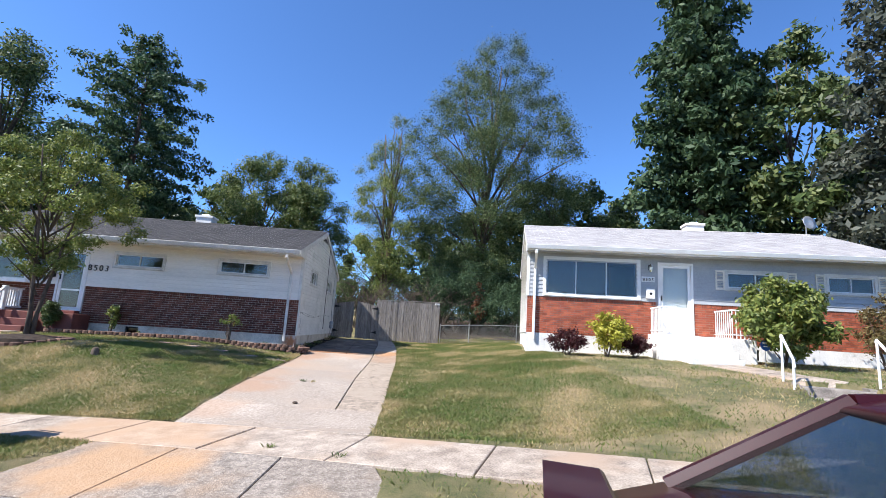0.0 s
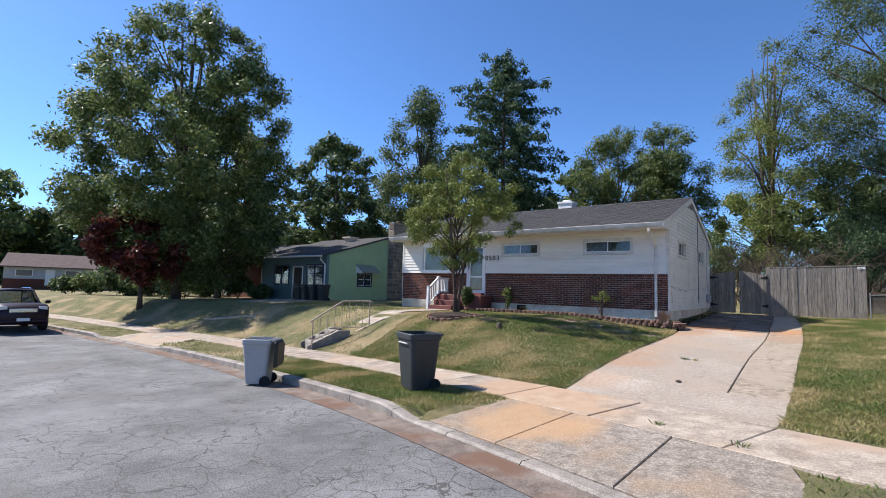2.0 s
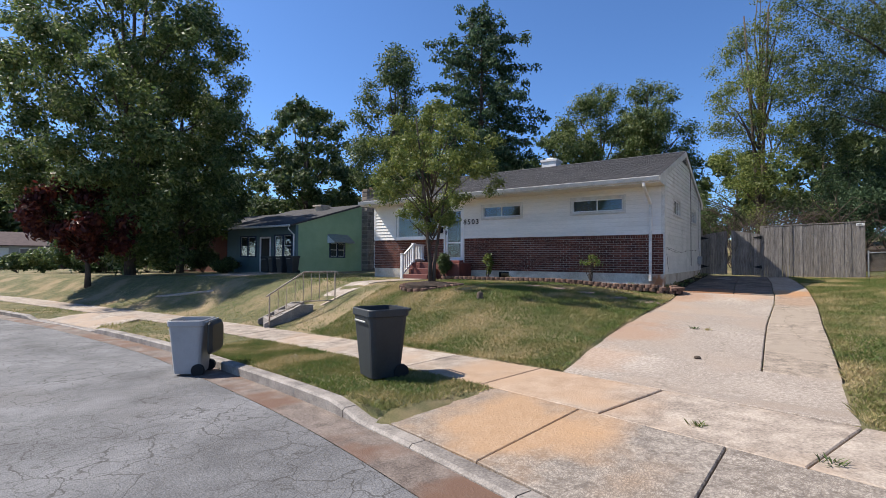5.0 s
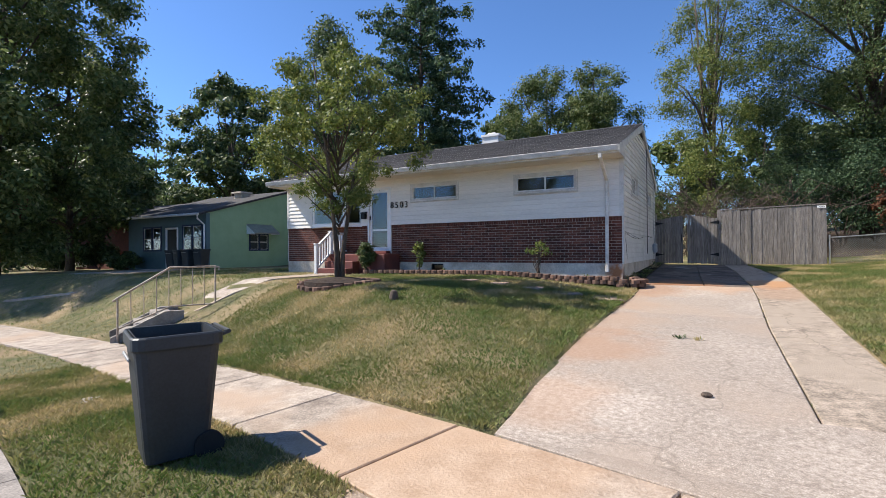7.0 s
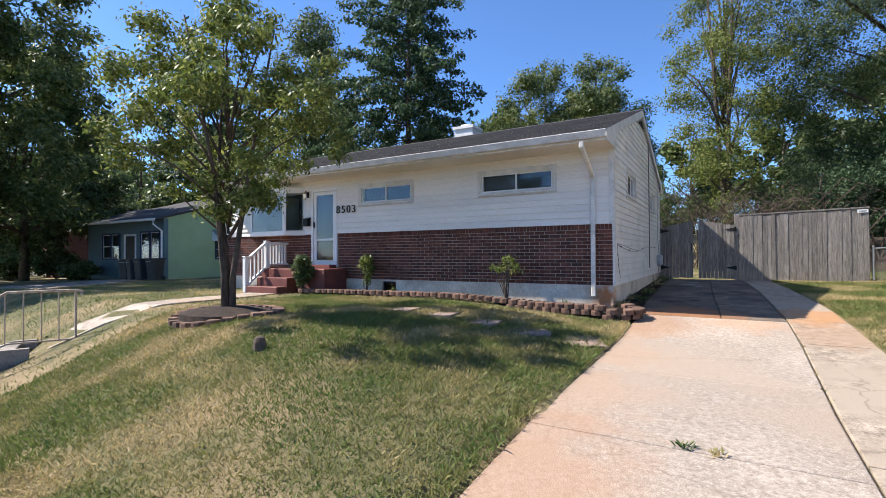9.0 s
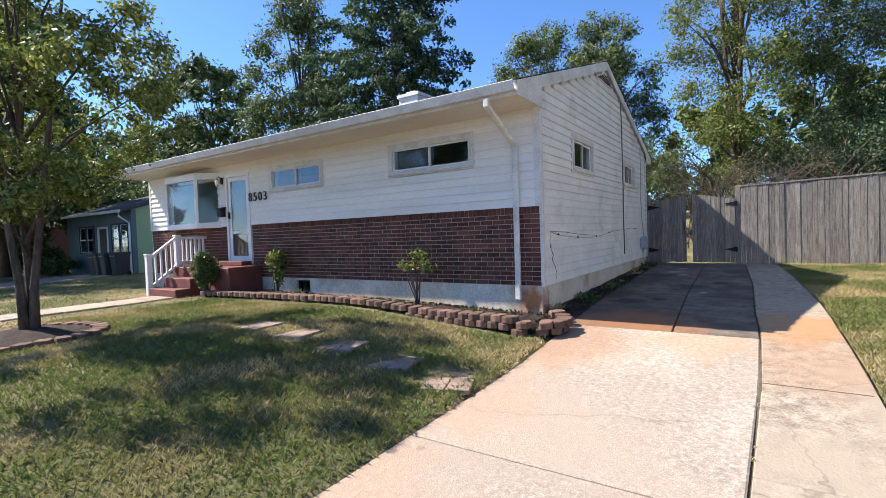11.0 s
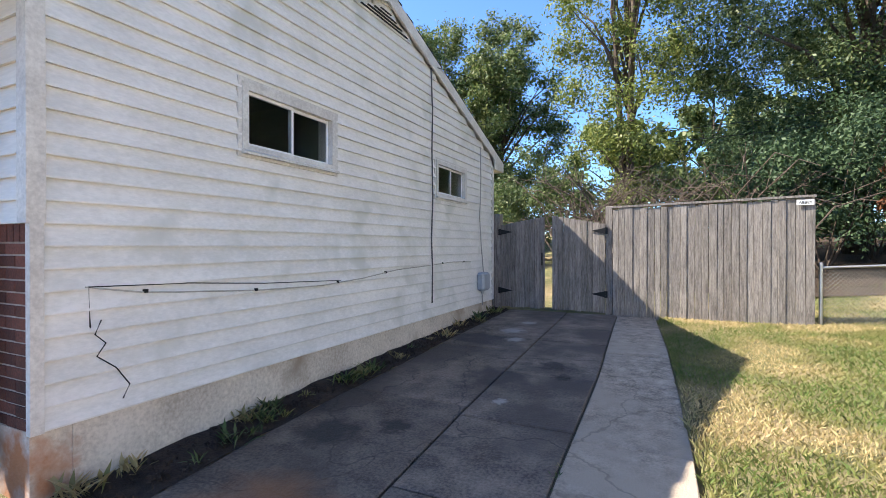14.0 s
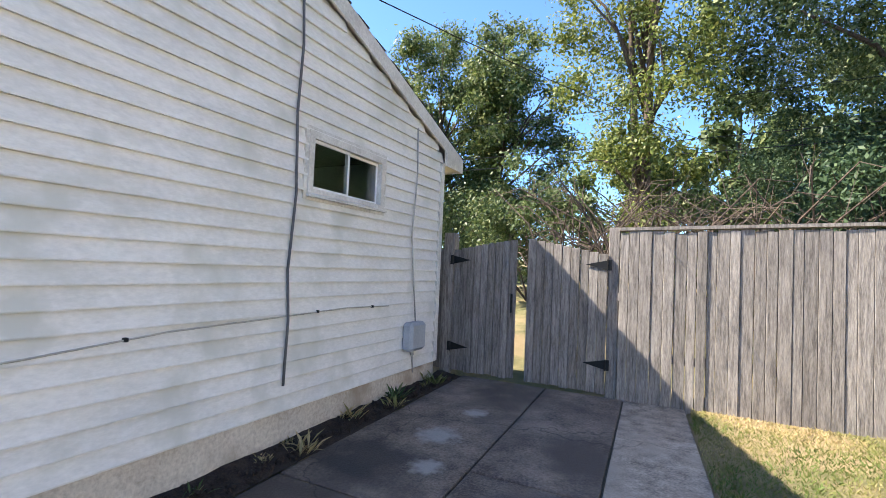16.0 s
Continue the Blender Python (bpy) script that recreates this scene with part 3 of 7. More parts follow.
def lane_slabs(k, ys, material, start=False):
    g = 0.009
    for i, (y0, y1) in enumerate(zip(ys[:-1], ys[1:])):
        first = start and i == 0
        sill = lambda x, y: max(y, edge_y(x)) + g if first else y + g
        q = np.linspace(y0, y1, max(3, int((y1 - y0) / 0.7) + 2))
        right = [(lane(y, k)[1] - g, y) for y in q]
        left = [(lane(y, k)[0] + g, y) for y in q]
        right[0], left[0] = (right[0][0], sill(*right[0])), (left[0][0], sill(*left[0]))
        right, left = [right[0]] + [p for p in right[1:] if p[1] > right[0][1] + 0.1], [left[0]] + [p for p in left[1:] if p[1] > left[0][1] + 0.1]
        right[-1], left[-1] = (right[-1][0], y1 - g), (left[-1][0], y1 - g)
        slab(driveway, right + left[::-1], material, drive_top)


lane_slabs(4, [6.9, 9.2], DRIVE, True)
lane_slabs(0, [9.2, 11.45, 13.15, 14.9, 16.5], DRIVE)
lane_slabs(1, [9.2, 11.7, 13.6, 15.2, 16.6], DRIVE_R)
# slabs in the house's shadow get the concrete with shade in its colour
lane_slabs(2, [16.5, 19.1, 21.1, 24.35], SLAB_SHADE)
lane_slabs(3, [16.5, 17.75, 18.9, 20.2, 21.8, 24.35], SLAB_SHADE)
lane_slabs(1, [16.6, 17.6, 18.8, 20.2, 21.4, 23.3, 24.35], DRIVE_R)
yb = [8.6, 9.6, 11.7, 13.9, 16.5, 18.1, 20.5, 22.5, 24.4]
solid("driveway_bed", Shape().add([(x, y, drive_top(x, y) - 0.022) for y in yb for x in (float(np.interp(y, DRV_Y, DRV_L)) + 0.02, float(np.interp(y, DRV_Y, DRV_R)) - 0.02)],
      [(2 * i, 2 * i + 1, 2 * i + 3, 2 * i + 2) for i in range(len(yb) - 1)]), JOINT, "brown soil in the driveway joints", "soil", kind="structure")


# ---- houses ----
def holes(lo, hi, z0, z1, openings):
    """Rectangles (a, b, za, zb) that fill lo..hi, z0..z1 but for the openings (a, b, za, zb)."""
    cuts = sorted({lo, hi, *[min(max(v, lo), hi) for o in openings for v in o[:2]]})
    out = []
    for a, b in zip(cuts[:-1], cuts[1:]):
        if b - a < 1e-4:
            continue
        spans, at = sorted((o[2], o[3]) for o in openings if o[0] < (a + b) / 2 < o[1]), z0
        for p, q in spans:
            if min(p, z1) > at:
                out.append((a, b, at, min(p, z1)))
            at = max(at, q)
        if z1 > at:
            out.append((a, b, at, z1))
    return out


def board_rows(lo, hi, z0, z1, step, openings, clip=None):
    """Lap siding rows as (a, b, z, height), cut at openings and by clip(z) at the ends."""
    z = z0
    while z < z1 - 0.02:
        h = min(step, z1 - z)
        a0_, b0_ = (max(lo, clip(z + h)[0]), min(hi, clip(z + h)[1])) if clip else (lo, hi)
        for a, b, _, _ in holes(a0_, b0_, 0, 1, [(o[0], o[1], 0, 1) for o in openings if o[2] < z + h * 0.6 and o[3] > z + h * 0.4]):
            if b - a > 0.03:
                yield a, b, z, h
        z += step


def lap(a, b, z, h, m, proud=0.034):
    return Shape().prism([(a, -0.004, z + h), (a, 0.01, z + h), (a, 0.01, z), (a, -proud, z - 0.006), (a, -proud - 0.001, z + 0.004)], (b - a, 0, 0), m)


def window(parent, a, b, z0, z1, m, trim, lites=2, sill=True, blind=True, name="window", rim=0.06):
    """A slider: casing, sill, sashes with panes, and a blind behind. Faces -y in its own frame."""
    w = part(name, Shape().box(a, -0.045, z1 - rim, b, 0.03, z1, m).box(a, -0.045, z0, a + rim, 0.03, z1 - rim, m).box(b - rim, -0.045, z0, b, 0.03, z1 - rim, m)
             .box(a + rim, -0.045, z0, b - rim, 0.03, z0 + rim, m), trim, parent)
    o, k = 0.035, -0.033
    part("casing", Shape().box(a - o, k, z1, b + o, 0.0, z1 + o, m).box(a - o, k, z0 - o, b + o, 0.0, z0, m).box(a - o, k, z0, a, 0.0, z1, m).box(b, k, z0, b + o, 0.0, z1, m), trim, w)
    if sill:
        part("sill", Shape().prism([(a - 0.015, -0.075, z0 - 0.012), (a - 0.015, -0.046, z0 - 0.012), (a - 0.015, -0.046, z0 + 0.022), (a - 0.015, -0.075, z0 + 0.008)], (b - a + 0.03, 0, 0), m), trim, w)
    a, b, z0, z1 = a + rim, b - rim, z0 + rim, z1 - rim
    for i in range(lites):
        p, q = a + (b - a) * i / lites - 0.012 * (i > 0), a + (b - a) * (i + 1) / lites + 0.012 * (i < lites - 1)
        y, r = -0.012 + 0.022 * (i % 2), 0.026
        part("sash", Shape().box(p, y, z0, p + r, y + 0.02, z1, m).box(q - r, y, z0, q, y + 0.02, z1, m).box(p + r, y, z0, q - r, y + 0.02, z0 + r, m).box(p + r, y, z1 - r, q - r, y + 0.02, z1, m), WHITE, w)
        ob = part("pane", Shape().box(p + r, y + 0.007, z0 + r, q - r, y + 0.012, z1 - r, m), GLASS, w)
        ob.visible_shadow = False
    if blind:
        part("blind", Shape().box(a, 0.12, z0, a + (b - a) * 0.5, 0.128, z1, m), BLIND, w)
    return w


def bricks(parent, a, b, n, m, single, joined, mortar_y, part_from, limit):
    """Running bond with a rowlock on top; those from part_from on are bricks of their own."""
    L_, H_, J_ = 0.194, 0.0575, 0.0102
    one = Shape().box(0, 0, 0, L_, 0.09, H_, bevel=0.004).mesh("brick", single)
    half = Shape().box(0, 0, 0, L_ / 2 - J_ / 2, 0.09, H_, bevel=0.004).mesh("brick", single)
    up = Shape().box(0, 0, 0, H_, 0.09, 0.095, bevel=0.004).mesh("brick", single)
    rest, count = Shape(), 0
    for r in range(n):
        x = a + J_ / 2
        first = True
        while x < b - 0.05:
            w = L_ / 2 - J_ / 2 if r % 2 and first else L_
            last = x + w + J_ + 0.05 > b
            w = b - x if last else w
            first = False
            push = rng.uniform(0, 0.004)
            z = r * (H_ + J_) + J_ / 2
            if x >= part_from and count < limit and not last:
                part("brick", one if w == L_ else half, single, parent, at=m @ Matrix.Translation((x, -push, z)))
                count += 1
            else:
                rest.box(x, -push, z, x + w, 0.06, z + H_, m)
            x += w + J_
    x, z = a + J_ / 2, n * (H_ + J_) + J_ / 2
    k = 0
    while x < b - 0.04:
        if x >= part_from and k < 60:
            part("brick", up, single, parent, at=m @ Matrix.Translation((x, -0.008, z)))
            k += 1
        else:
            rest.box(x, -0.008, z, x + H_, 0.06, z + 0.095, m)
        x += H_ + J_
    if rest.v:
        tagged(part("brickwork", rest, joined, parent), kind="stuff")


def ranch(name, label, at, L, D, look_, fronts, door, bay, sides, left_sides=(), step=0.125, brick_parts_from=0.0, brick_limit=0, over=(0.8, 0.5), ridge_z=4.05, low=-0.9):
    """A one-storey brick and siding house. Local x runs along the front, y back, z 0 at the foot of the brick."""
    h = thing(name, label, "house", at=at)
    I = Matrix.Identity(4)
    top, bt, rows = 2.48, 1.12, 15
    ry = (D + over[1] - over[0]) / 2
    pitch = (ridge_z - 2.64) / (ry + over[0])
    under = lambda y: ridge_z - 0.1 - abs(y - ry) * pitch
    MR = Matrix.Translation((L, 0, 0)) @ pose(0, 0, 0, 0, 0, 90)
    ML = Matrix.Translation((0, D, 0)) @ pose(0, 0, 0, 0, 0, -90)
    MB = Matrix.Translation((L, D, 0)) @ pose(0, 0, 0, 0, 0, 180)
    for a, b, z0, z1 in holes(0, L, low, 0, look_["vents"]):
        part("foundation", Shape().box(a, 0.0, z0, b, 0.2, z1), look_["found"], h)
    for q in ((L - 0.2, 0.2, low, L + 0.012, D, 0.0), (0, 0.2, low, 0.2, D, 0.0), (0.2, D - 0.2, low, L - 0.2, D, 0.0)):
        part("foundation", Shape().box(*q), look_["found"], h)
    for a, b, z0, z1 in look_["vents"]:
        v = part("basement_window", Shape().box(a, 0.1, z0, b, 0.12, z1), GLASS, h)
        part("frame", Shape().box(a, 0.05, z1 - 0.04, b, 0.13, z1).box(a, 0.05, z0, a + 0.04, 0.13, z1 - 0.04).box(b - 0.04, 0.05, z0, b, 0.13, z1 - 0.04), IRON, v)
    # front wall
    op = [(a + 0.03, b - 0.03, z0 + 0.03, z1 - 0.03) for a, b, z0, z1 in fronts] + [(door[0] + 0.03, door[1] - 0.03, door[2], door[3] - 0.03)] + ([(bay[0] + 0.1, bay[1] - 0.1, bay[2] + 0.06, bay[3] - 0.06)] if bay else [])
    sh = Shape()
    for a, b, z0, z1 in holes(0, L, 0, bt, op):
        sh.box(a, 0.006, z0, b, 0.16, z1)
    bw = part("brick_wall", sh, MORTAR, h)
    if brick_limit:
        bricks(bw, 0.0, door[0] - 0.02, rows, I, look_["brick"], look_["brick_j"], 0.01, 99, 0)
        bricks(bw, door[1] + 0.02, L - 0.002, rows, I, look_["brick"], look_["brick_j"], 0.01, brick_parts_from, brick_limit)
    else:
        bricks(bw, 0.0, door[0] - 0.02, rows, I, look_["brick"], look_["brick_j"], 0.01, 99, 0)
        bricks(bw, door[1] + 0.02, L - 0.002, rows, I, look_["brick"], look_["brick_j"], 0.01, 99, 0)
    sh = Shape()
    for a, b, z0, z1 in holes(0.02, L - 0.02, bt, top + 0.1, op):
        sh.box(a, 0.015, z0, b, 0.16, z1)
    fw = part("front_wall", sh, look_["side_f"], h)
    for a, b, z, hh in board_rows(0, L, bt + 0.004, top, 0.124, op):
        part("siding_board", lap(a, b, z, hh, I, 0.026), look_["side_f"], fw)
    # ends and back
    for mw, opens, wn_ in ((MR, sides, "side_wall"), (ML, left_sides, "side_wall"), (MB, (), "back_wall")):
        gable = wn_ == "side_wall"
        ops = [(a + 0.03, b - 0.03, z0 + 0.03, z1 - 0.03) for a, b, z0, z1 in opens]
        span = (0.16, D - 0.16) if gable else (0.0, L)
        sh = Shape()
        for a, b, z0, z1 in holes(span[0], span[1], -0.0, top + 0.05, ops):
            sh.box(a, 0.02, z0, b, 0.16, z1, mw)
        if gable:
            pts = [(0.16, 0.02, top + 0.05), (D - 0.16, 0.02, top + 0.05), (D - 0.16, 0.02, max(under(D), top + 0.06)), (ry, 0.02, under(ry)), (0.16, 0.02, max(under(0), top + 0.06))]
            if mw is ML:
                pts = [(D - p[0], p[1], p[2]) for p in pts][::-1]
            sh.prism(pts, (0, 0.14, 0), mw)
        w = part(wn_, sh, look_["side"], h)
        if gable:
            flip = (lambda y: D - y) if mw is ML else (lambda y: y)
            def clip(z, ry=ry, flip=flip):
                k = (ridge_z - 0.1 - z) / pitch
                ends = sorted((flip(ry - k), flip(ry + k)))
                return ends
            for a, b, z, hh in board_rows(0.0, D, 0.0, ridge_z - 0.15, step, ops, clip):
                part("siding_board", lap(a, b, z, hh, mw), look_["side"], w)
        else:
            for a, b, z, hh in board_rows(span[0], span[1], 0.0, top, step * 2, ops):
                part("siding_board", lap(a, b, z, hh, mw), look_["side"], w)
        for a, b, z0, z1 in opens:
            window(h, a, b, z0, z1, mw, TRIM, blind=False)
    part("corner_post", Shape().box(L - 0.055, -0.028, bt, L + 0.042, 0.06, top), look_["trim"], h)
    part("corner_post", Shape().box(L - 0.001, -0.014, -0.01, L + 0.042, 0.05, bt), look_["trim"], h)
    part("corner_post", Shape().box(L - 0.05, D - 0.05, 0.0, L + 0.042, D + 0.03, top), look_["trim"], h)
    part("corner_post", Shape().box(-0.03, -0.028, bt, 0.055, 0.06, top), look_["trim"], h)
    for a, b, z0, z1 in fronts:
        window(h, a, b, z0, z1, I, TRIM)
    # ceiling and floor inside
    part("interior", Shape().box(0.16, 0.16, top + 0.03, L - 0.16, D - 0.16, top + 0.06).box(0.16, 0.16, 0.3, L - 0.16, D - 0.16, 0.34).box(0.2, 2.6, 0.34, L - 0.2, 2.7, top + 0.03)
         .box(L - 2.6, 2.7, 0.34, L - 2.52, D - 0.16, top + 0.03), INSIDE, h)
    # door
    a, b, z0, z1 = door
    dr = part("door", Shape().box(a, -0.03, z0, a + 0.06, 0.06, z1).box(b - 0.06, -0.03, z0, b, 0.06, z1).box(a + 0.06, -0.03, z1 - 0.07, b - 0.06, 0.06, z1).box(a, -0.04, z0 - 0.05, b, 0.12, z0), WHITE, h, "white door casing")
    r = 0.09
    c, d = a + 0.065, b - 0.065
    mid = z0 + 0.62 if look_["storm"] else z0 + 0.7
    part("storm_door", Shape().box(c, 0.0, z0 + 0.005, c + r, 0.03, z1 - 0.075).box(d - r, 0.0, z0 + 0.005, d, 0.03, z1 - 0.075).box(c + r, 0.0, z0 + 0.005, d - r, 0.03, z0 + (0.12 if look_["storm"] else 0.7))
         .box(c + r, 0.0, z1 - 0.16, d - r, 0.03, z1 - 0.075).box(c + r, 0.0, mid, d - r, 0.03, mid + 0.05), WHITE, dr, "white storm door")
    part("pane", Shape().box(c + r, 0.012, z0 + 0.12, d - r, 0.018, z1 - 0.16), GLASS, dr).visible_shadow = False
    part("inner_door", Shape().box(c, 0.1, z0, d, 0.14, z1 - 0.05), look_["inner"], dr)
    part("handle", Shape().box(c + 0.025, -0.05, z0 + 0.95, c + 0.05, -0.005, z0 + 1.1, bevel=0.005), IRON, dr)
    # picture or bay window
    if bay:
        a, b, z0, z1, out = bay
        if out:
            k = 0.42
            o = [(a, 0.0), (a + k, -out), (b - k, -out), (b, 0.0)]
            bs = part("bay_window", Shape().prism([(x, y, z0 - 0.06) for x, y in o], (0, 0, 0.06)), WHITE, h, "white three-sided bay window")
            part("bay_roof", Shape().prism([(x, y, z1) for x, y in o], (0, 0, 0.09)), WHITE, bs)
            for (x0, y0), (x1, y1) in zip(o[:-1], o[1:]):
                mm = Matrix.Translation((x0, y0, 0)) @ pose(0, 0, 0, 0, 0, math.degrees(math.atan2(y1 - y0, x1 - x0)))
                w_, r = math.hypot(x1 - x0, y1 - y0), 0.055
                part("sash", Shape().box(0, 0, z0, r, 0.05, z1, mm).box(w_ - r, 0, z0, w_, 0.05, z1, mm).box(r, 0, z0, w_ - r, 0.05, z0 + r, mm).box(r, 0, z1 - r, w_ - r, 0.05, z1, mm), WHITE, bs)
                part("pane", Shape().box(r, 0.02, z0 + r, w_ - r, 0.026, z1 - r, mm), GLASS, bs).visible_shadow = False
        else:
            window(h, a, b, z0, z1, I, WHITE, lites=3, name="picture_window", rim=0.06)
            part("curtain", Shape().box(a + 0.9, 0.18, z0, b - 0.85, 0.19, z1), BLIND, h, "pale drawn curtain")
    # roof
    y0, y1, g = -over[0], D + over[1], 0.07
    zt = lambda y: ridge_z - abs(y - ry) * pitch
    deck = Shape().prism([(-g, y0, zt(y0)), (-g, ry, zt(ry)), (-g, y1, zt(y1)), (-g, y1, zt(y1) - 0.09), (-g, ry, zt(ry) - 0.1), (-g, y0, zt(y0) - 0.09)][::-1], (L + 2 * g, 0, 0))
    rf = part("roof", deck, look_["trim"], h)
    tabs = Shape()
    for sgn, ye in ((-1, y0), (1, y1)):
        run = abs(ye - ry)
        n = int(run / 0.14)
        for i in range(n):
            ya, yb = ye - sgn * run * i / n, ye - sgn * (run * (i + 1) / n + 0.02)
            x = -g - 0.01 - (i % 2) * 0.15
            while x < L + g:
                xa, xb = max(x + 0.004, -g - 0.012), min(x + 0.3, L + g + 0.012)
                x += 0.304
                if xb - xa < 0.03:
                    continue
                za, zb, e = zt(ya), zt(yb), rng.uniform(0, 0.002)
                q = [(xa, ya + sgn * 0.012, za + 0.014 + e), (xb, ya + sgn * 0.012, za + 0.014 + e), (xb, yb, zb + 0.005), (xa, yb, zb + 0.005), (xa, ya + sgn * 0.012, za + 0.002), (xb, ya + sgn * 0.012, za + 0.002)]
                tabs.add(q, [(0, 1, 2, 3) if sgn < 0 else (3, 2, 1, 0), (4, 5, 1, 0) if sgn < 0 else (0, 1, 5, 4)])
    tagged(part("shingles", tabs, look_["roof"], rf), kind="stuff")
    part("ridge_cap", Shape().prism([(-g - 0.01, ry - 0.12, zt(ry - 0.12) + 0.02), (-g - 0.01, ry, zt(ry) + 0.03), (-g - 0.01, ry + 0.12, zt(ry + 0.12) + 0.02), (-g - 0.01, ry, zt(ry))][::-1], (L + 2 * g + 0.02, 0, 0)), look_["roof"], rf)
    part("soffit", Shape().box(-g, y0 + 0.02, top, L + g, -0.0, top + 0.02), look_["soffit"], h)
    part("fascia", Shape().box(-g, y0 - 0.002, top - 0.02, L + g, y0 + 0.02, zt(y0) - 0.06), look_["trim"], h)
    part("soffit", Shape().box(-g, D, top, L + g, y1 - 0.02, top + 0.02), look_["soffit"], h)
    part("fascia", Shape().box(-g, y1 - 0.02, top - 0.02, L + g, y1 + 0.002, zt(y1) - 0.06), look_["trim"], h)
    for xg in (-g - 0.008, L + g - 0.016):
        part("rake_board", Shape().prism([(xg, y0, zt(y0) - 0.005), (xg, y0, top - 0.02), (xg, 0.0, top - 0.02), (xg, 0.02, zt(0.02) - 0.17), (xg, ry, zt(ry) - 0.17), (xg, ry, zt(ry) - 0.005)], (0.024, 0, 0)), look_["trim"], h)
        part("rake_board", Shape().prism([(xg, y1, zt(y1) - 0.005), (xg, ry, zt(ry) - 0.005), (xg, ry, zt(ry) - 0.17), (xg, D - 0.02, zt(D - 0.02) - 0.17), (xg, D, top - 0.02), (xg, y1, top - 0.02)], (0.024, 0, 0)), look_["trim"], h)
    gt = part("gutter", Shape().prism([(-g, y0 - 0.11, zt(y0) - 0.02), (-g, y0 - 0.125, zt(y0) - 0.03), (-g, y0 - 0.09, zt(y0) - 0.14), (-g, y0 - 0.005, zt(y0) - 0.14), (-g, y0 - 0.005, zt(y0) - 0.12), (-g, y0 - 0.08, zt(y0) - 0.12)][::-1], (L + 2 * g, 0, 0)), look_["trim"], h, "white metal eaves gutter")
    def leader(a, b, w=0.08, t=0.055):
        a, b = Vector(a), Vector(b)
        d = (b - a)
        q = d.to_track_quat("Z", "Y").to_matrix().to_4x4()
        ds.box(-w / 2, -t / 2, 0, w / 2, t / 2, d.length, Matrix.Translation(a) @ q, bevel=0.012)
    for x in look_["spouts"]:
        ds = Shape()
        leader((x, y0 - 0.05, zt(y0) - 0.16), (x, y0 - 0.05, zt(y0) - 0.28))
        leader((x, y0 - 0.05, zt(y0) - 0.26), (x + 0.0, -0.05, 1.98))
        leader((x, -0.05, 2.0), (x, -0.05, 1.16))
        leader((x, -0.05, 1.18), (x, -0.065, 1.05))
        leader((x, -0.065, 1.07), (x, -0.065, -0.2))
        part("downspout", ds, look_["trim"], h, "white metal downspout")
    cz = zt(ry)
    ch = part("chimney", Shape().box(look_["chim"] - 0.3, ry - 0.05, cz - 0.4, look_["chim"] + 0.3, ry + 0.5, cz + 0.22).box(look_["chim"] - 0.34, ry - 0.09, cz + 0.22, look_["chim"] + 0.34, ry + 0.54, cz + 0.3), look_["chim_mat"], h, "short square chimney stack")
    part("flue", Shape().box(look_["chim"] - 0.15, ry + 0.05, cz + 0.3, look_["chim"] + 0.15, ry + 0.38, cz + 0.38, bevel=0.02), look_["chim_mat"], ch)
    return h


H1 = Matrix.Translation((-13.65, 16.73, 1.02))
CREAM = mat("cream soffit", (0.78, 0.72, 0.62), (0.62, 0.56, 0.47), rough=0.6, scale=1.5, bump=0.05, stretch=(0.4, 1, 1))
house = ranch("house", "white siding ranch house with dark red brick base", H1, 10.95, 7.22,
              dict(found=FOUND, brick=BRICK, brick_j=BRICK_J, side=SIDING, side_f=SIDING_F, trim=TRIM, roof=ROOF_D, soffit=CREAM, storm=True, inner=mat("dark door", (0.06, 0.04, 0.035), bump=0.1),
                   vents=[(5.75, 6.15, -0.28, -0.04)], spouts=[10.62], chim=6.13, chim_mat=FOUND_W),
              [(5.1, 6.64, 1.775, 2.25), (8.31, 9.91, 1.785, 2.26)], (3.48, 4.36, 0.33, 2.27), (1.1, 3.25, 1.16, 2.26, 0.36),
              [(1.365, 2.52, 1.74, 2.3), (4.795, 5.9, 1.71, 2.25)], step=0.125, brick_parts_from=6.6, brick_limit=300)
H2 = Matrix.Translation((4.46, 15.6, 1.6)) @ pose(0, 0, 0, 0, 0, -12)
house_r = ranch("house", "grey siding ranch house with orange brick base", H2, 10.4, 6.9,
                dict(found=FOUND_W, brick=BRICK_O, brick_j=BRICK_OJ, side=SIDING, side_f=SIDING_G, trim=WHITE, roof=ROOF_L, soffit=SIDING_G, storm=False, inner=WHITE,
                     vents=[(6.1, 6.6, -0.4, -0.1)], spouts=[0.22, 10.2], chim=6.2, chim_mat=FOUND_W),
                [(5.75, 7.4, 1.6, 2.15), (8.45, 9.75, 1.6, 2.15)], (3.85, 4.85, 0.22, 2.32), (0.5, 3.32, 1.16, 2.34, 0.0), [], [], over=(0.55, 0.5), ridge_z=4.1)


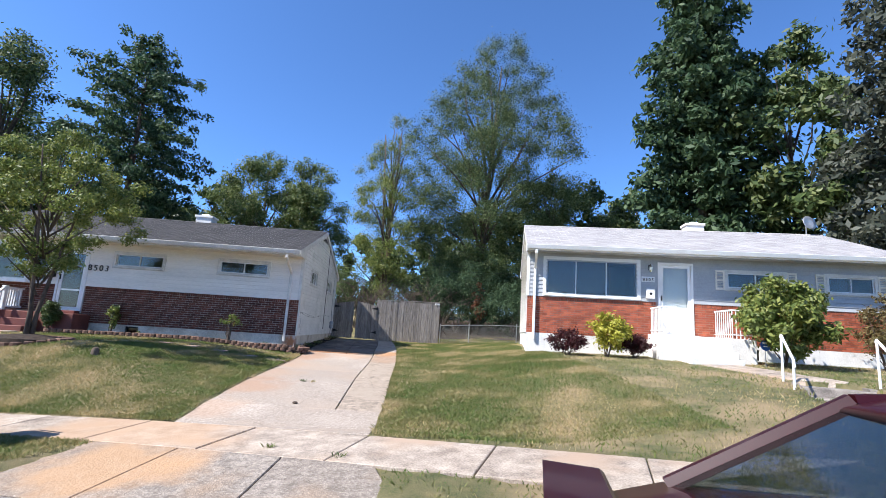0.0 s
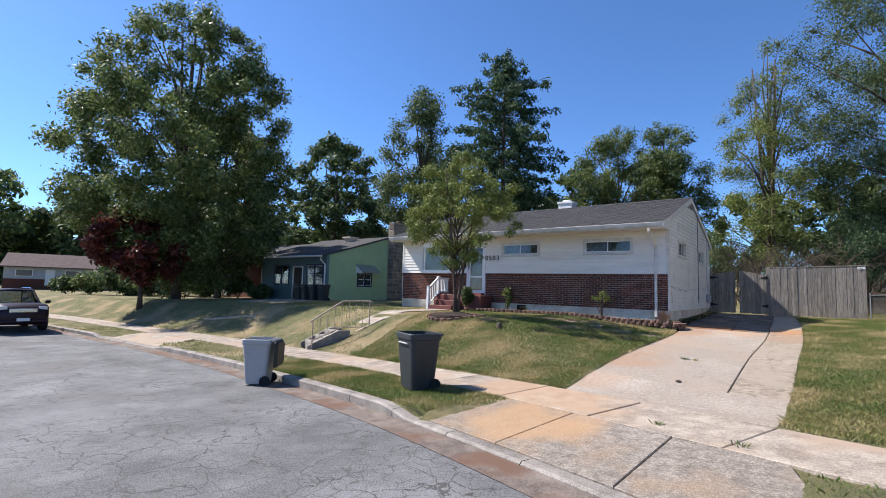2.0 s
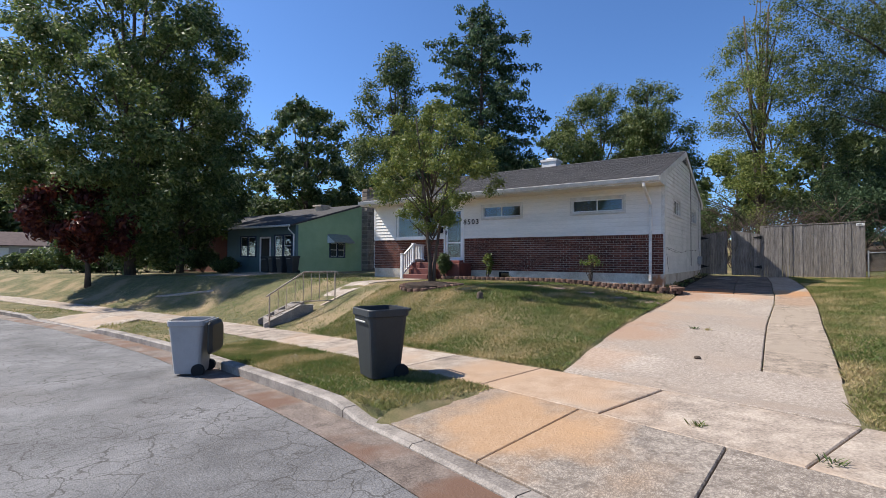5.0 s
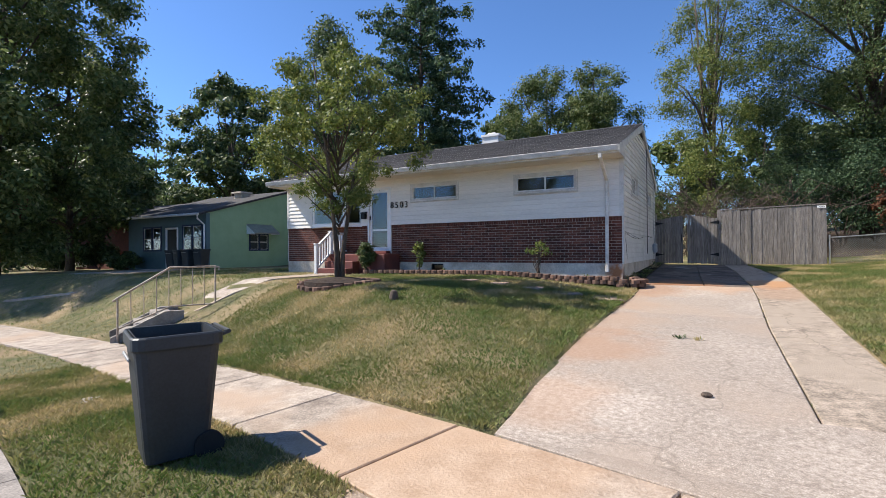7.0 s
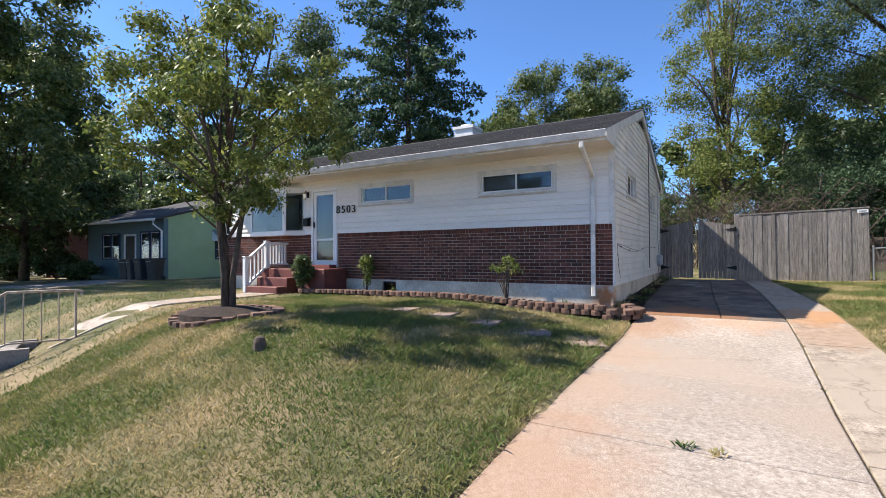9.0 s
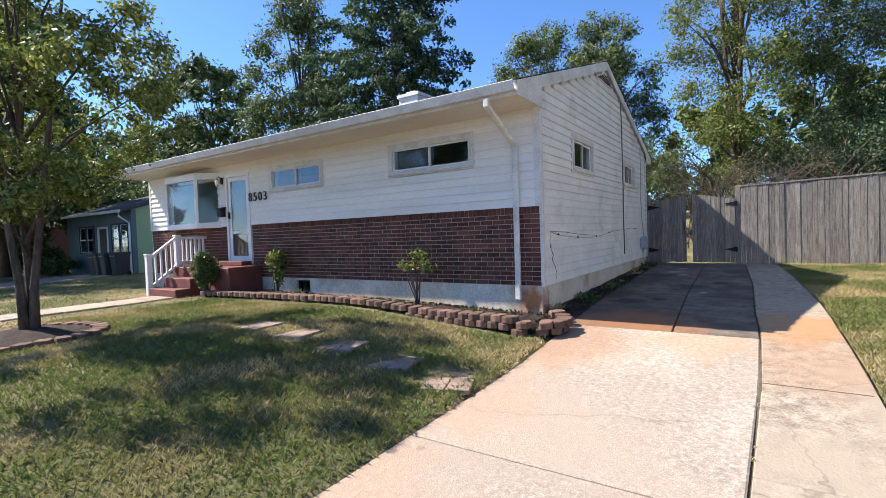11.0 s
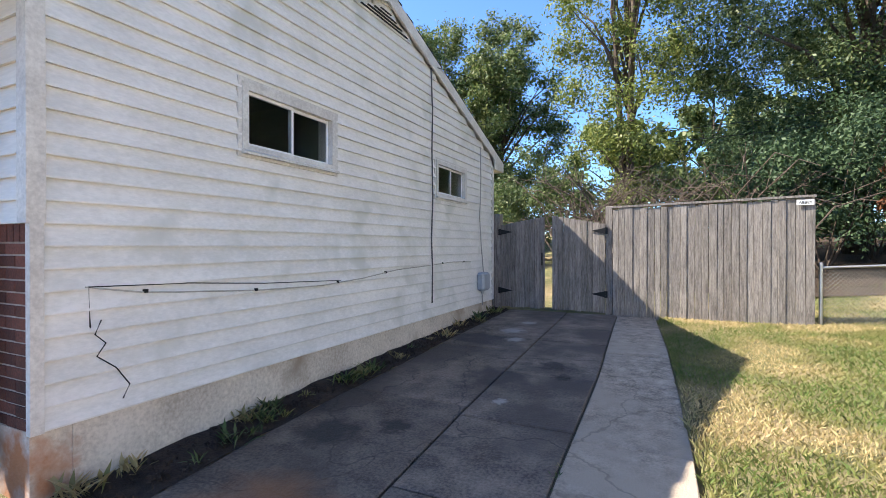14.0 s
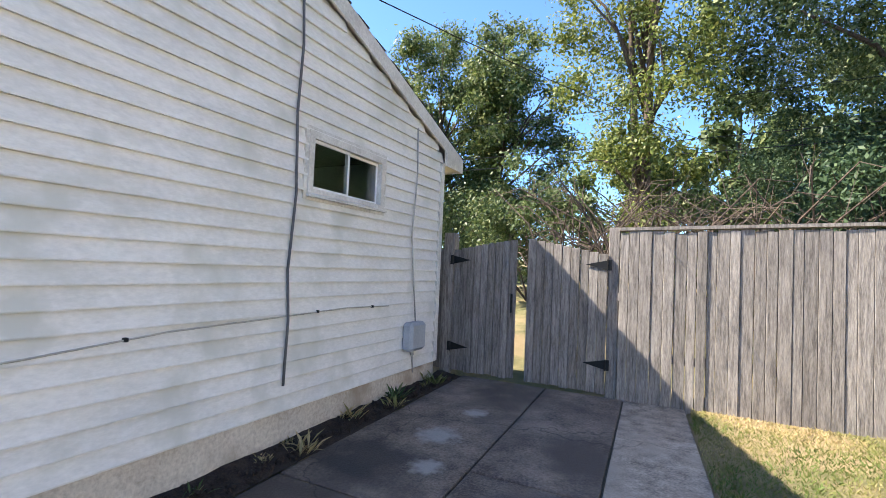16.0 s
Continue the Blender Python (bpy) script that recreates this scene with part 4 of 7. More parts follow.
# ---- fence and gate ----
FY = 24.4
fence = thing("board_fence", "weathered grey vertical board fence with cap rail", "fence")
post = lambda x, z0, z1, r=0.06: Shape().box(x - r, FY - 0.02, z0, x + r, FY + 0.1, z1, bevel=0.008)
part("post", post(-0.62, 0.6, 2.74), FENCE, fence)
part("post", post(0.85, 0.7, 2.76), FENCE, fence)
part("post", post(2.3, 0.8, 2.78), FENCE, fence)
x = -0.55
while x < 2.32:
    w = rng.uniform(0.085, 0.125)
    z0 = gz(x, FY) - 0.02 + rng.uniform(-0.02, 0.02)
    part("board", Shape().box(x, FY - 0.045 - rng.uniform(0, 0.02), z0, min(x + w, 2.36), FY - 0.022, 2.69 + 0.025 * x + rng.uniform(-0.02, 0.02), bevel=0.004), FENCE, fence)
    x += w + rng.uniform(0.002, 0.007)
part("cap_rail", Shape().prism([(-0.57, FY - 0.07, 2.7), (-0.57, FY + 0.08, 2.7), (-0.57, FY + 0.08, 2.735), (-0.57, FY - 0.07, 2.735)][::-1], (2.94, 0, 0.075)), FENCE, fence)
for z in (1.25, 1.9, 2.5):
    part("rail", Shape().box(-0.57, FY - 0.02, z, 2.3, FY + 0.02, z + 0.09), FENCE, fence)
for i in range(6):
    x = -3.36 + i * 0.115
    part("board", Shape().box(x, FY - 0.045, gz(x, FY) + 0.03, x + 0.11, FY - 0.022, 2.45 + rng.uniform(-0.02, 0.02), bevel=0.004), FENCE, fence)
gate_post = solid("gate_post", Shape().box(-2.8, FY - 0.06, 0.6, -2.65, FY + 0.1, 2.66, bevel=0.008), FENCE, "weathered grey square gate post beside the house", "post")


def gate(x0, x1, z_a, z_b, sag, label):
    g_ = thing("gate", label, "gate", group="double driveway gate")
    n = 9
    w = (x1 - x0) / n
    for i in range(n):
        t = (i + 0.5) / n
        zt_ = z_a + (z_b - z_a) * (t ** 0.8 if z_b > z_a else t)
        part("board", Shape().box(x0 + i * w + 0.003, FY - 0.05 - rng.uniform(0, 0.012), 0.84 + sag * t + rng.uniform(-0.015, 0.015), x0 + (i + 1) * w - 0.003, FY - 0.025, zt_, bevel=0.004), FENCE, g_)
    for z in (1.05, 2.1):
        part("rail", Shape().box(x0 + 0.02, FY - 0.024, z, x1 - 0.02, FY + 0.015, z + 0.09), FENCE, g_)
    left = sag >= 0
    hx = x0 if left else x1
    k = 1 if left else -1
    for z in (1.16, 2.3):
        hg = Shape().prism([(hx, FY - 0.075, z - 0.055), (hx + k * 0.25, FY - 0.075, z), (hx, FY - 0.075, z + 0.055)][::k], (0, 0.008, 0))
        hg.box(hx - k * 0.045, FY - 0.08, z - 0.06, hx, FY - 0.066, z + 0.06).tube([(hx, FY - 0.085, z - 0.065), (hx, FY - 0.085, z + 0.065)], 0.009, 6)
        part("strap_hinge", hg, IRON, g_, "black iron strap hinge")
    return g_


gl = gate(-2.64, -1.77, 2.42, 2.58, 0.0, "sagging weathered gate leaf, slightly ajar")
gr = gate(-1.63, -0.68, 2.6, 2.42, -0.01, "weathered gate leaf with a missing board end")
part("latch", Shape().box(-1.83, FY - 0.09, 1.66, -1.805, FY - 0.06, 1.9, bevel=0.004), IRON, gl)
sign = solid("fence_plate", Shape().box(2.12, FY - 0.075, 2.655, 2.34, FY - 0.068, 2.735), WHITE, "small white maker's plate on the fence", "sign")
LETTER_AT = Matrix.Translation((2.23, FY - 0.0765, 2.674)) @ pose(0, 0, 0, 90, 0, 0)

# chain link fence
chain = thing("chain_link_fence", "galvanised chain link fence with steel posts", "fence")
CX0, CX1 = 2.44, 14.0
for x in (2.44, 3.85, 6.2, 8.8, 11.4, 14.0):
    zb = gz(x, FY)
    part("post", Shape().tube([(x, FY, zb - 0.1), (x, FY, zb + 0.9)], 0.026, 10).lathe([(0.03, 0), (0.03, 0.03), (0.015, 0.055)], 10, Matrix.Translation((x, FY, zb + 0.9))), GALV, chain)
part("top_rail", Shape().tube([(x, FY, gz(x, FY) + 0.87) for x in (2.44, 3.1, 3.85, 5.0, 6.2, 8.8, 11.4, 14.0)], 0.019, 8), GALV, chain)
wires = Shape()
for x0 in np.arange(CX0 - 0.9, CX1, 0.062):
    for k in (1, -1):
        a, b = (x0, 0.0), (x0 + 0.85, 0.85)
        if k < 0:
            a, b = (x0, 0.85), (x0 + 0.85, 0.0)
        t0, t1 = max(0, (CX0 - a[0]) / 0.85), min(1, (CX1 - a[0]) / 0.85)
        if t1 - t0 < 0.02:
            continue
        p = [(a[0] + (b[0] - a[0]) * t, FY + 0.004 * k, gz(a[0] + (b[0] - a[0]) * t, FY) + 0.02 + a[1] + (b[1] - a[1]) * t) for t in (t0, t1)]
        wires.tube(p, 0.0024, 4)
tagged(part("mesh", wires, mat("dull wire", (0.2, 0.2, 0.19), rough=0.6, metal=0.5, bump=0), chain), kind="stuff")


# ---- trees ----
def leaf_quads(centres, radii, n, size, seed, flat=0.75, droop=0.0):
    """n leaves over the skins of clumps, as quads turned mostly outwards and up."""
    r = np.random.RandomState(seed)
    w = radii ** 2
    k = r.choice(len(centres), n, p=w / w.sum())
    d = r.normal(size=(n, 3))
    d /= np.linalg.norm(d, axis=1)[:, None]
    d[:, 2] *= flat
    reach = np.where(r.rand(n) < 0.6, 0.45 + 0.55 * r.rand(n), np.abs(r.normal(size=n)) * 0.55)
    p = centres[k] + d * (radii[k] * reach)[:, None] + r.normal(size=(n, 3)) * size * 0.8
    nrm = d + r.normal(size=(n, 3)) * 0.55 + [0, 0, 0.35]
    nrm /= np.linalg.norm(nrm, axis=1)[:, None]
    a = np.cross(nrm, r.normal(size=(n, 3)))
    a /= np.linalg.norm(a, axis=1)[:, None]
    b = np.cross(nrm, a)
    s = size * (0.6 + 0.8 * r.rand(n))[:, None]
    return np.stack([p - a * s, p + b * s * 0.45, p + a * s, p - b * s * 0.45], 1)


def tree(name, x, y, height, crown, label, leafmat, n=9000, size=0.16, clumps=46, trunk=0.22, seed=1, lean=(0, 0), base=0.25, stems=1, clump_r=0.16, gap=0.0, fill=0.5, shell=0.35):
    """Trunk and limbs as tapered tubes, a crown of leaf clumps spread through a lumpy ellipsoid: crown = (rx, ry)."""
    r = np.random.RandomState(seed)
    z0 = gz(x, y)
    t = thing(name, label, "tree", at=Matrix.Translation((x, y, z0)))
    rx, ry_ = crown
    lo, hi = height * base, height
    c, rad = [], []
    while len(c) < clumps:
        u = r.uniform(-1, 1, 3)
        q = np.linalg.norm(u)
        if q > 1 or q < shell:
            continue
        zz = (u[2] + 1) / 2
        taper = (0.55 + 0.45 * math.sin(math.pi * min(1, zz * 0.9 + 0.12)))
        c.append((u[0] * rx * taper + lean[0] * zz, u[1] * ry_ * taper + lean[1] * zz, lo + (hi - lo) * zz * 0.96))
        rad.append(height * clump_r * r.uniform(0.55, 1.1) * (1 - 0.35 * zz))
    c, rad = np.array(c), np.array(rad)
    wood = Shape()
    for s_ in range(stems):
        a = 2 * math.pi * s_ / max(stems, 1) + seed
        off = 0.0 if stems == 1 else 0.05
        top = (math.cos(a) * off * 14 * (stems > 1) + lean[0] * 0.8, math.sin(a) * off * 14 * (stems > 1) + lean[1] * 0.8, height * 0.86)
        pts = [(math.cos(a) * off, math.sin(a) * off, -0.1), (math.cos(a) * off * 1.5, math.sin(a) * off * 1.5, height * 0.12), (top[0] * 0.4 + r.normal() * 0.05, top[1] * 0.4 + r.normal() * 0.05, height * 0.42), top]
        wood.tube(pts, trunk / (1 + 0.3 * (stems > 1)), 9, trunk * 0.16)
    part("trunk", wood, BARK, t, smooth=True)
    limbs = Shape()
    for i in r.choice(len(c), min(len(c), 26), replace=False):
        p = Vector(c[i])
        k = max(0.2, min(0.8, (p.z / height) * 0.72))
        st = Vector((lean[0] * k * 0.8, lean[1] * k * 0.8, height * 0.86 * k))
        mid = st.lerp(p, 0.5) + Vector((0, 0, height * 0.02)) + Vector(r.normal(size=3)) * height * 0.012
        limbs.tube([st, mid, p], trunk * 0.3, 6, trunk * 0.06)
    tagged(part("branching", limbs, BARK, t, smooth=True), kind="stuff")
    q = leaf_quads(c, rad, n, size, seed + 7)
    part("crown", cloud_mesh("crown", q, leafmat), leafmat, t)
    return t


def pine(name, x, y, height, radius, label, leafmat=LEAF_PINE, n=12000, size=0.2, seed=1, base=0.12, droop=0.25, power=0.8):
    """A conifer: a straight trunk with tiers of boughs, each bough a row of needle tufts."""
    r = np.random.RandomState(seed)
    z0 = gz(x, y)
    t = thing(name, label, "tree", at=Matrix.Translation((x, y, z0)))
    part("trunk", Shape().tube([(0, 0, -0.1), (0, 0, height * 0.5), (0, 0, height * 0.98)], height * 0.016, 9, 0.03), BARK, t, smooth=True)
    c, rad, bough = [], [], Shape()
    z = height * base
    while z < height * 0.98:
        k = (z / height - base) / (1 - base)
        reach = radius * (1 - k) ** power * r.uniform(0.8, 1.1) + 0.25
        for a in np.arange(0, 2 * math.pi, 2 * math.pi / r.randint(5, 8)) + r.uniform(0, 6):
            le = reach * r.uniform(0.6, 1.15)
            end = Vector((math.cos(a) * le, math.sin(a) * le, z - le * droop + 0.1))
            bough.tube([(0, 0, z), Vector((0, 0, z)).lerp(end, 0.5) + Vector((0, 0, 0.08 * le)), end], 0.04, 5, 0.012)
            for f_ in np.linspace(0.3, 1, max(2, int(le * 1.5))):
                p = Vector((0, 0, z)).lerp(end, f_)
                c.append((p.x + r.normal() * 0.15, p.y + r.normal() * 0.15, p.z + 0.08 * le * (1 - f_)))
                rad.append(max(0.25, height * 0.034 * (1.15 - 0.45 * f_)))
        z += height * 0.042 * r.uniform(0.8, 1.3)
    tagged(part("branching", bough, BARK, t, smooth=True), kind="stuff")
    q = leaf_quads(np.array(c), np.array(rad), n, size, seed + 3, flat=0.55)
    part("crown", cloud_mesh("crown", q, leafmat), leafmat, t)
    return t


# the lawn tree before the house
tree("lawn_tree", -7.55, 12.45, 5.0, (1.95, 1.85), "small dogwood tree with thinning green leaves, ringed by blocks", LEAF_LIGHT, n=32000, size=0.036, clumps=120, trunk=0.08, seed=11, base=0.3, stems=3, clump_r=0.075, shell=0.2)
# the wood behind the houses, from the middle outwards
tree("tall_tree", 5.5, 34.0, 22.8, (6.7, 5.6), "tall broadleaf tree standing behind the board fence", LEAF_DARK, n=190000, size=0.058, clumps=360, trunk=0.34, seed=21, base=0.08, lean=(1.3, 0), clump_r=0.064, shell=0.2)
tree("slim_tree", -0.8, 31.0, 14.5, (2.5, 2.3), "slim tree with yellow green leaves", LEAF_LIGHT, n=36000, size=0.055, clumps=110, trunk=0.2, seed=22, base=0.12, clump_r=0.068, stems=3, shell=0.2)
tree("tall_tree", 11.5, 36.0, 13.5, (5, 4), "dark broadleaf tree at the wood's edge", LEAF_DARK, n=34000, size=0.1, clumps=90, trunk=0.3, seed=23, base=0.02, clump_r=0.08)
pine("tall_pine", -18.3, 33.0, 19.0, 6.9, "dense dark pine behind the house", n=62000, size=0.13, seed=24, base=0.05, power=0.42, droop=0.12)
tree("tall_tree", -27.3, 33.5, 19.8, (4.0, 3.6), "tall dark broadleaf tree behind the house", LEAF_DARK, n=40000, size=0.12, clumps=130, trunk=0.3, seed=25, base=0.1, clump_r=0.085, shell=0.15)
tree("broad_tree", -12.0, 41.5, 14.8, (4.6, 4), "green broadleaf tree behind the house", LEAF_MID, n=48000, size=0.095, clumps=130, trunk=0.26, seed=26, base=0.05, clump_r=0.092, shell=0.15)
tree("broad_tree", -8.4, 41.5, 14.0, (3.8, 4), "green broadleaf tree behind the house", LEAF_MID, n=46000, size=0.095, clumps=120, trunk=0.26, seed=27, base=0.05, clump_r=0.092, shell=0.15)
tree("broad_tree", -41.0, 35.0, 18.0, (8.0, 6), "round dark broadleaf tree behind the green house", LEAF_DARK, n=32000, size=0.22, clumps=110, trunk=0.3, seed=28, base=0.05, clump_r=0.085)
tree("street_tree", -28.8, 13.6, 18.6, (7.3, 6.8), "large shade tree on the neighbour's lawn", LEAF_MID, n=125000, size=0.105, clumps=330, trunk=0.34, seed=29, base=0.03, clump_r=0.068, stems=3, shell=0.2)
tree("shade_tree", -33.5, 18.5, 14.5, (5.0, 4.5), "dark broadleaf tree shading the bungalow", LEAF_DARK, n=30000, size=0.15, clumps=110, trunk=0.26, seed=34, base=0.03, clump_r=0.09)
tree("red_maple", -27.3, 11.2, 5.8, (2.9, 2.6), "dark red maple in the shade", LEAF_RED, n=13000, size=0.13, clumps=70, trunk=0.16, seed=30, base=0.25, clump_r=0.09)
pine("tall_pine", 20.2, 31.0, 30.0, 5.6, "tall open pine behind the grey house", n=34000, size=0.24, seed=31, base=0.2, droop=0.05, power=0.6)
pine("spruce", 25.0, 20.5, 25.0, 6.0, "drooping grey green spruce", leaf_mat("spruce needles", (0.045, 0.055, 0.04), (0.08, 0.09, 0.065), (0.13, 0.135, 0.1)), n=40000, size=0.2, seed=32, base=0.05, droop=0.5, power=0.6)
tree("tall_tree", 26.0, 30.0, 23.0, (6.0, 5), "dark broadleaf tree behind the grey house", LEAF_DARK, n=26000, size=0.24, clumps=100, trunk=0.3, seed=33, base=0.05, clump_r=0.07)
k = 40
for x, y, h, w, mt in ((15, 38, 12.5, 5, LEAF_DARK), (20, 40, 13, 5, LEAF_DARK), (-16, 44, 12, 5, LEAF_DARK), (-31, 40, 12, 5, LEAF_DARK), (-44, 38, 13, 6, LEAF_DARK), (-52, 34, 13, 6, LEAF_DARK), (2.5, 45, 9, 5, LEAF_DARK), (8, 44, 11, 5, LEAF_DARK),
                       (35, 24, 16, 6, LEAF_DARK), (-60, 30, 14, 6, LEAF_DARK), (-22, 42, 11, 5, LEAF_DARK), (13, 47, 12, 6, LEAF_DARK), (-3, 50, 8, 5, LEAF_MID), (-42, 24, 11, 5, LEAF_DARK), (-46, 18, 9, 4.5, LEAF_DARK)):
    k += 1
    tree("wood_tree", x, y, h, (w, w * 0.8), "dark tree in the wood behind the gardens", mt, n=7500, size=0.25, clumps=70, trunk=0.22, seed=k, base=0.0, clump_r=0.1)
for i in range(13):
    k += 1
    a = radians(60 + i * 2.2)
    dist = 118 + (i * 37 % 23)
    tree("wood_tree", -math.sin(a) * dist, math.cos(a) * dist, 17 + (i * 53 % 9), (9, 8), "tree on the wooded hill beyond the far houses", LEAF_DARK if i % 2 else LEAF_MID, n=6500, size=0.55, clumps=60, trunk=0.3, seed=k, base=0.0, clump_r=0.12)


# ---- house fittings ----
def text_mesh(body, size, depth, m, parent, material, name="lettering", label=""):
    cu = bpy.data.curves.new(name, "FONT")
    cu.body, cu.size, cu.extrude = body, size, depth
    cu.align_x = "CENTER"
    ob = new(name, cu)
    me_ = bpy.data.meshes.new_from_object(ob.evaluated_get(bpy.context.evaluated_depsgraph_get()))
    bpy.data.objects.remove(ob)
    me_.materials.append(material)
    ob = new(name, me_)
    ob.parent = parent
    ob.matrix_basis = m
    return tagged(ob, label)


def numerals(chars, x, z, gap, size, m, material, label):
    n_ = thing("house_number", label, "house number", at=m)
    for i, ch in enumerate(chars):
        text_mesh(ch, size, 0.008, Matrix.Translation((x + i * gap, -0.045, z)) @ pose(0, 0, 0, 90, 0, 0), n_, material, "numeral")
    return n_


text_mesh("ABBEY", 0.058, 0.001, LETTER_AT, sign, IRON)
numerals("8503", 4.42, 1.62, 0.17, 0.26, H1, IRON, "dark house numerals reading 8503 on white siding")
num2 = numerals("8505", 3.44, 1.74, 0.085, 0.12, H2, IRON, "small house numerals reading 8505 on a white plate")
part("plate", Shape().box(3.38, -0.034, 1.71, 3.76, -0.026, 1.87, bevel=0.003), WHITE, num2)

mb = thing("mailbox", "black wall-mounted mailbox beside the door", "mailbox", at=H1)
part("box", Shape().box(3.29, -0.14, 1.33, 3.45, -0.02, 1.5, bevel=0.012), IRON, mb)
part("lid", Shape().prism([(3.28, -0.15, 1.5), (3.28, -0.02, 1.5), (3.28, -0.02, 1.56), (3.28, -0.15, 1.515)], (0.18, 0, 0)), IRON, mb)
mb2 = thing("mailbox", "white wall-mounted mailbox beside the door", "mailbox", at=H2)
part("box", Shape().box(3.5, -0.13, 1.2, 3.74, -0.02, 1.5, bevel=0.015), WHITE, mb2)
part("emblem", Shape().lathe([(0.04, 0), (0.04, 0.004)], 14, Matrix.Translation((3.62, -0.13, 1.35)) @ pose(0, 0, 0, 90, 0, 0)), IRON, mb2)


def wall_lamp(x, z, m, label):
    l_ = thing("wall_lantern", label, "lamp", at=m)
    part("bracket", Shape().box(x - 0.04, -0.045, z - 0.05, x + 0.04, -0.02, z + 0.1, bevel=0.008).tube([(x, -0.03, z + 0.05), (x, -0.1, z + 0.12), (x, -0.14, z + 0.08)], 0.01, 6), IRON, l_)
    part("lantern", Shape().lathe([(0.025, -0.1), (0.05, -0.05), (0.06, 0.05), (0.03, 0.09), (0.008, 0.12)], 8, Matrix.Translation((x, -0.14, z - 0.02))), CHROME, l_)


wall_lamp(3.36, 2.12, H1, "small brass wall lantern beside the bay window")
wall_lamp(3.62, 2.12, H2, "small wall lantern beside the white door")

# shutters, dish and door awning details of the grey house
for a in (5.47, 7.42, 8.17, 9.78):
    sh_ = thing("shutter", "cream louvred window shutter on grey siding", "shutter", group="shutters of the grey house", at=H2)
    part("frame", Shape().box(a, -0.05, 1.58, a + 0.04, -0.02, 2.16).box(a + 0.21, -0.05, 1.58, a + 0.25, -0.02, 2.16).box(a + 0.04, -0.05, 1.58, a + 0.21, -0.02, 1.64).box(a + 0.04, -0.05, 1.84, a + 0.21, -0.02, 1.89).box(a + 0.04, -0.05, 2.1, a + 0.21, -0.02, 2.16), CREAM, sh_)
    for z in np.arange(1.66, 2.08, 0.045):
        part("louvre", Shape().box(-0.085, -0.012, -0.002, 0.085, 0.012, 0.002, Matrix.Translation((a + 0.125, -0.03, z)) @ pose(0, 0, 0, 40, 0, 0)), CREAM, sh_)
dish = thing("satellite_dish", "grey satellite dish on the ridge", "dish", at=H2)
part("bowl", Shape().lathe([(0.02, 0.0), (0.16, 0.03), (0.26, 0.09), (0.265, 0.095), (0.16, 0.045), (0.02, 0.012)], 20, Matrix.Translation((10.0, 3.35, 4.5)) @ pose(0, 0, 0, 75, 0, 15)), GALV, dish, smooth=True)
part("mast", Shape().tube([(10.0, 3.45, 4.0), (10.0, 3.45, 4.4), (10.0, 3.38, 4.5)], 0.02, 8), GALV, dish)

# gable vent, conduit, meter and cables on the shaded wall
MR1 = H1 @ Matrix.Translation((10.95, 0, 0)) @ pose(0, 0, 0, 0, 0, 90)
vent = thing("gable_vent", "triangular louvred gable vent under the ridge", "vent", at=MR1)
part("frame", Shape().prism([(2.85, -0.03, 3.62), (4.05, -0.03, 3.62), (3.45, -0.03, 3.83)], (0, 0.02, 0)), TRIM, vent)
for i in range(4):
    w = 0.5 - i * 0.13
    part("slat", Shape().box(3.45 - w, -0.05, 3.64 + i * 0.04, 3.45 + w, -0.03, 3.65 + i * 0.04), IRON, vent)
meter = thing("utility_box", "grey electric service box low on the siding", "utility box", at=MR1)
part("body", Shape().box(6.4, -0.16, 0.22, 6.74, -0.02, 0.54, bevel=0.035), mat("grey enamel", (0.36, 0.38, 0.4), (0.28, 0.3, 0.32), rough=0.5, bump=0.05), meter)
part("pipe", Shape().tube([(6.6, -0.06, 0.22), (6.6, -0.06, 0.16)], 0.025, 8).tube([(6.6, -0.06, 0.18), (6.62, -0.05, 0.1), (6.66, -0.04, -0.05)], 0.008, 6), GALV, meter)
rngc = random.Random(9)


def cable(name, pts, r, label, material):
    return solid(name, Shape().tube(pts, r, 6), material, label, "cable", at=MR1 @ Matrix.Translation((0, 0, -0.1 if name == "thin_wire" else 0)), smooth=True)


cable("service_cable", [(4.62, -0.04, 3.5), (4.66, -0.045, 2.9), (4.63, -0.05, 2.35), (4.67, -0.045, 1.7), (4.62, -0.05, 1.1), (4.66, -0.045, 0.7), (4.64, -0.05, 0.2)], 0.011, "dark grey service cable running down the siding", mat("grey cable", (0.11, 0.11, 0.115), bump=0))
cable("service_cable", [(6.52, -0.045, 2.75), (6.56, -0.045, 2.2), (6.5, -0.045, 1.5), (6.58, -0.045, 1.0), (6.62, -0.07, 0.54)], 0.009, "thin cable down to the service box", GALV)
cable("thin_wire", [(0.25, -0.03, 0.86), (0.6, -0.035, 0.8), (1.5, -0.035, 0.74), (2.3, -0.04, 0.72), (3.0, -0.035, 0.75), (3.7, -0.04, 0.81), (4.5, -0.035, 0.83), (5.4, -0.04, 0.86), (6.1, -0.035, 0.84)], 0.006, "thin sagging wire along the siding", mat("pale wire", (0.5, 0.48, 0.42), bump=0))
cable("thin_wire", [(0.28, -0.03, 0.62), (0.27, -0.035, 0.86), (0.9, -0.03, 0.84), (1.6, -0.032, 0.79), (2.6, -0.035, 0.75)], 0.004, "thin dark wire along the siding", IRON)
cable("thin_wire", [(0.34, -0.03, 0.66), (0.3, -0.04, 0.58), (0.36, -0.04, 0.52), (0.31, -0.04, 0.45), (0.42, -0.035, 0.36), (0.5, -0.035, 0.24), (0.46, -0.035, 0.16)], 0.004, "knotted black wire end on the siding", IRON)
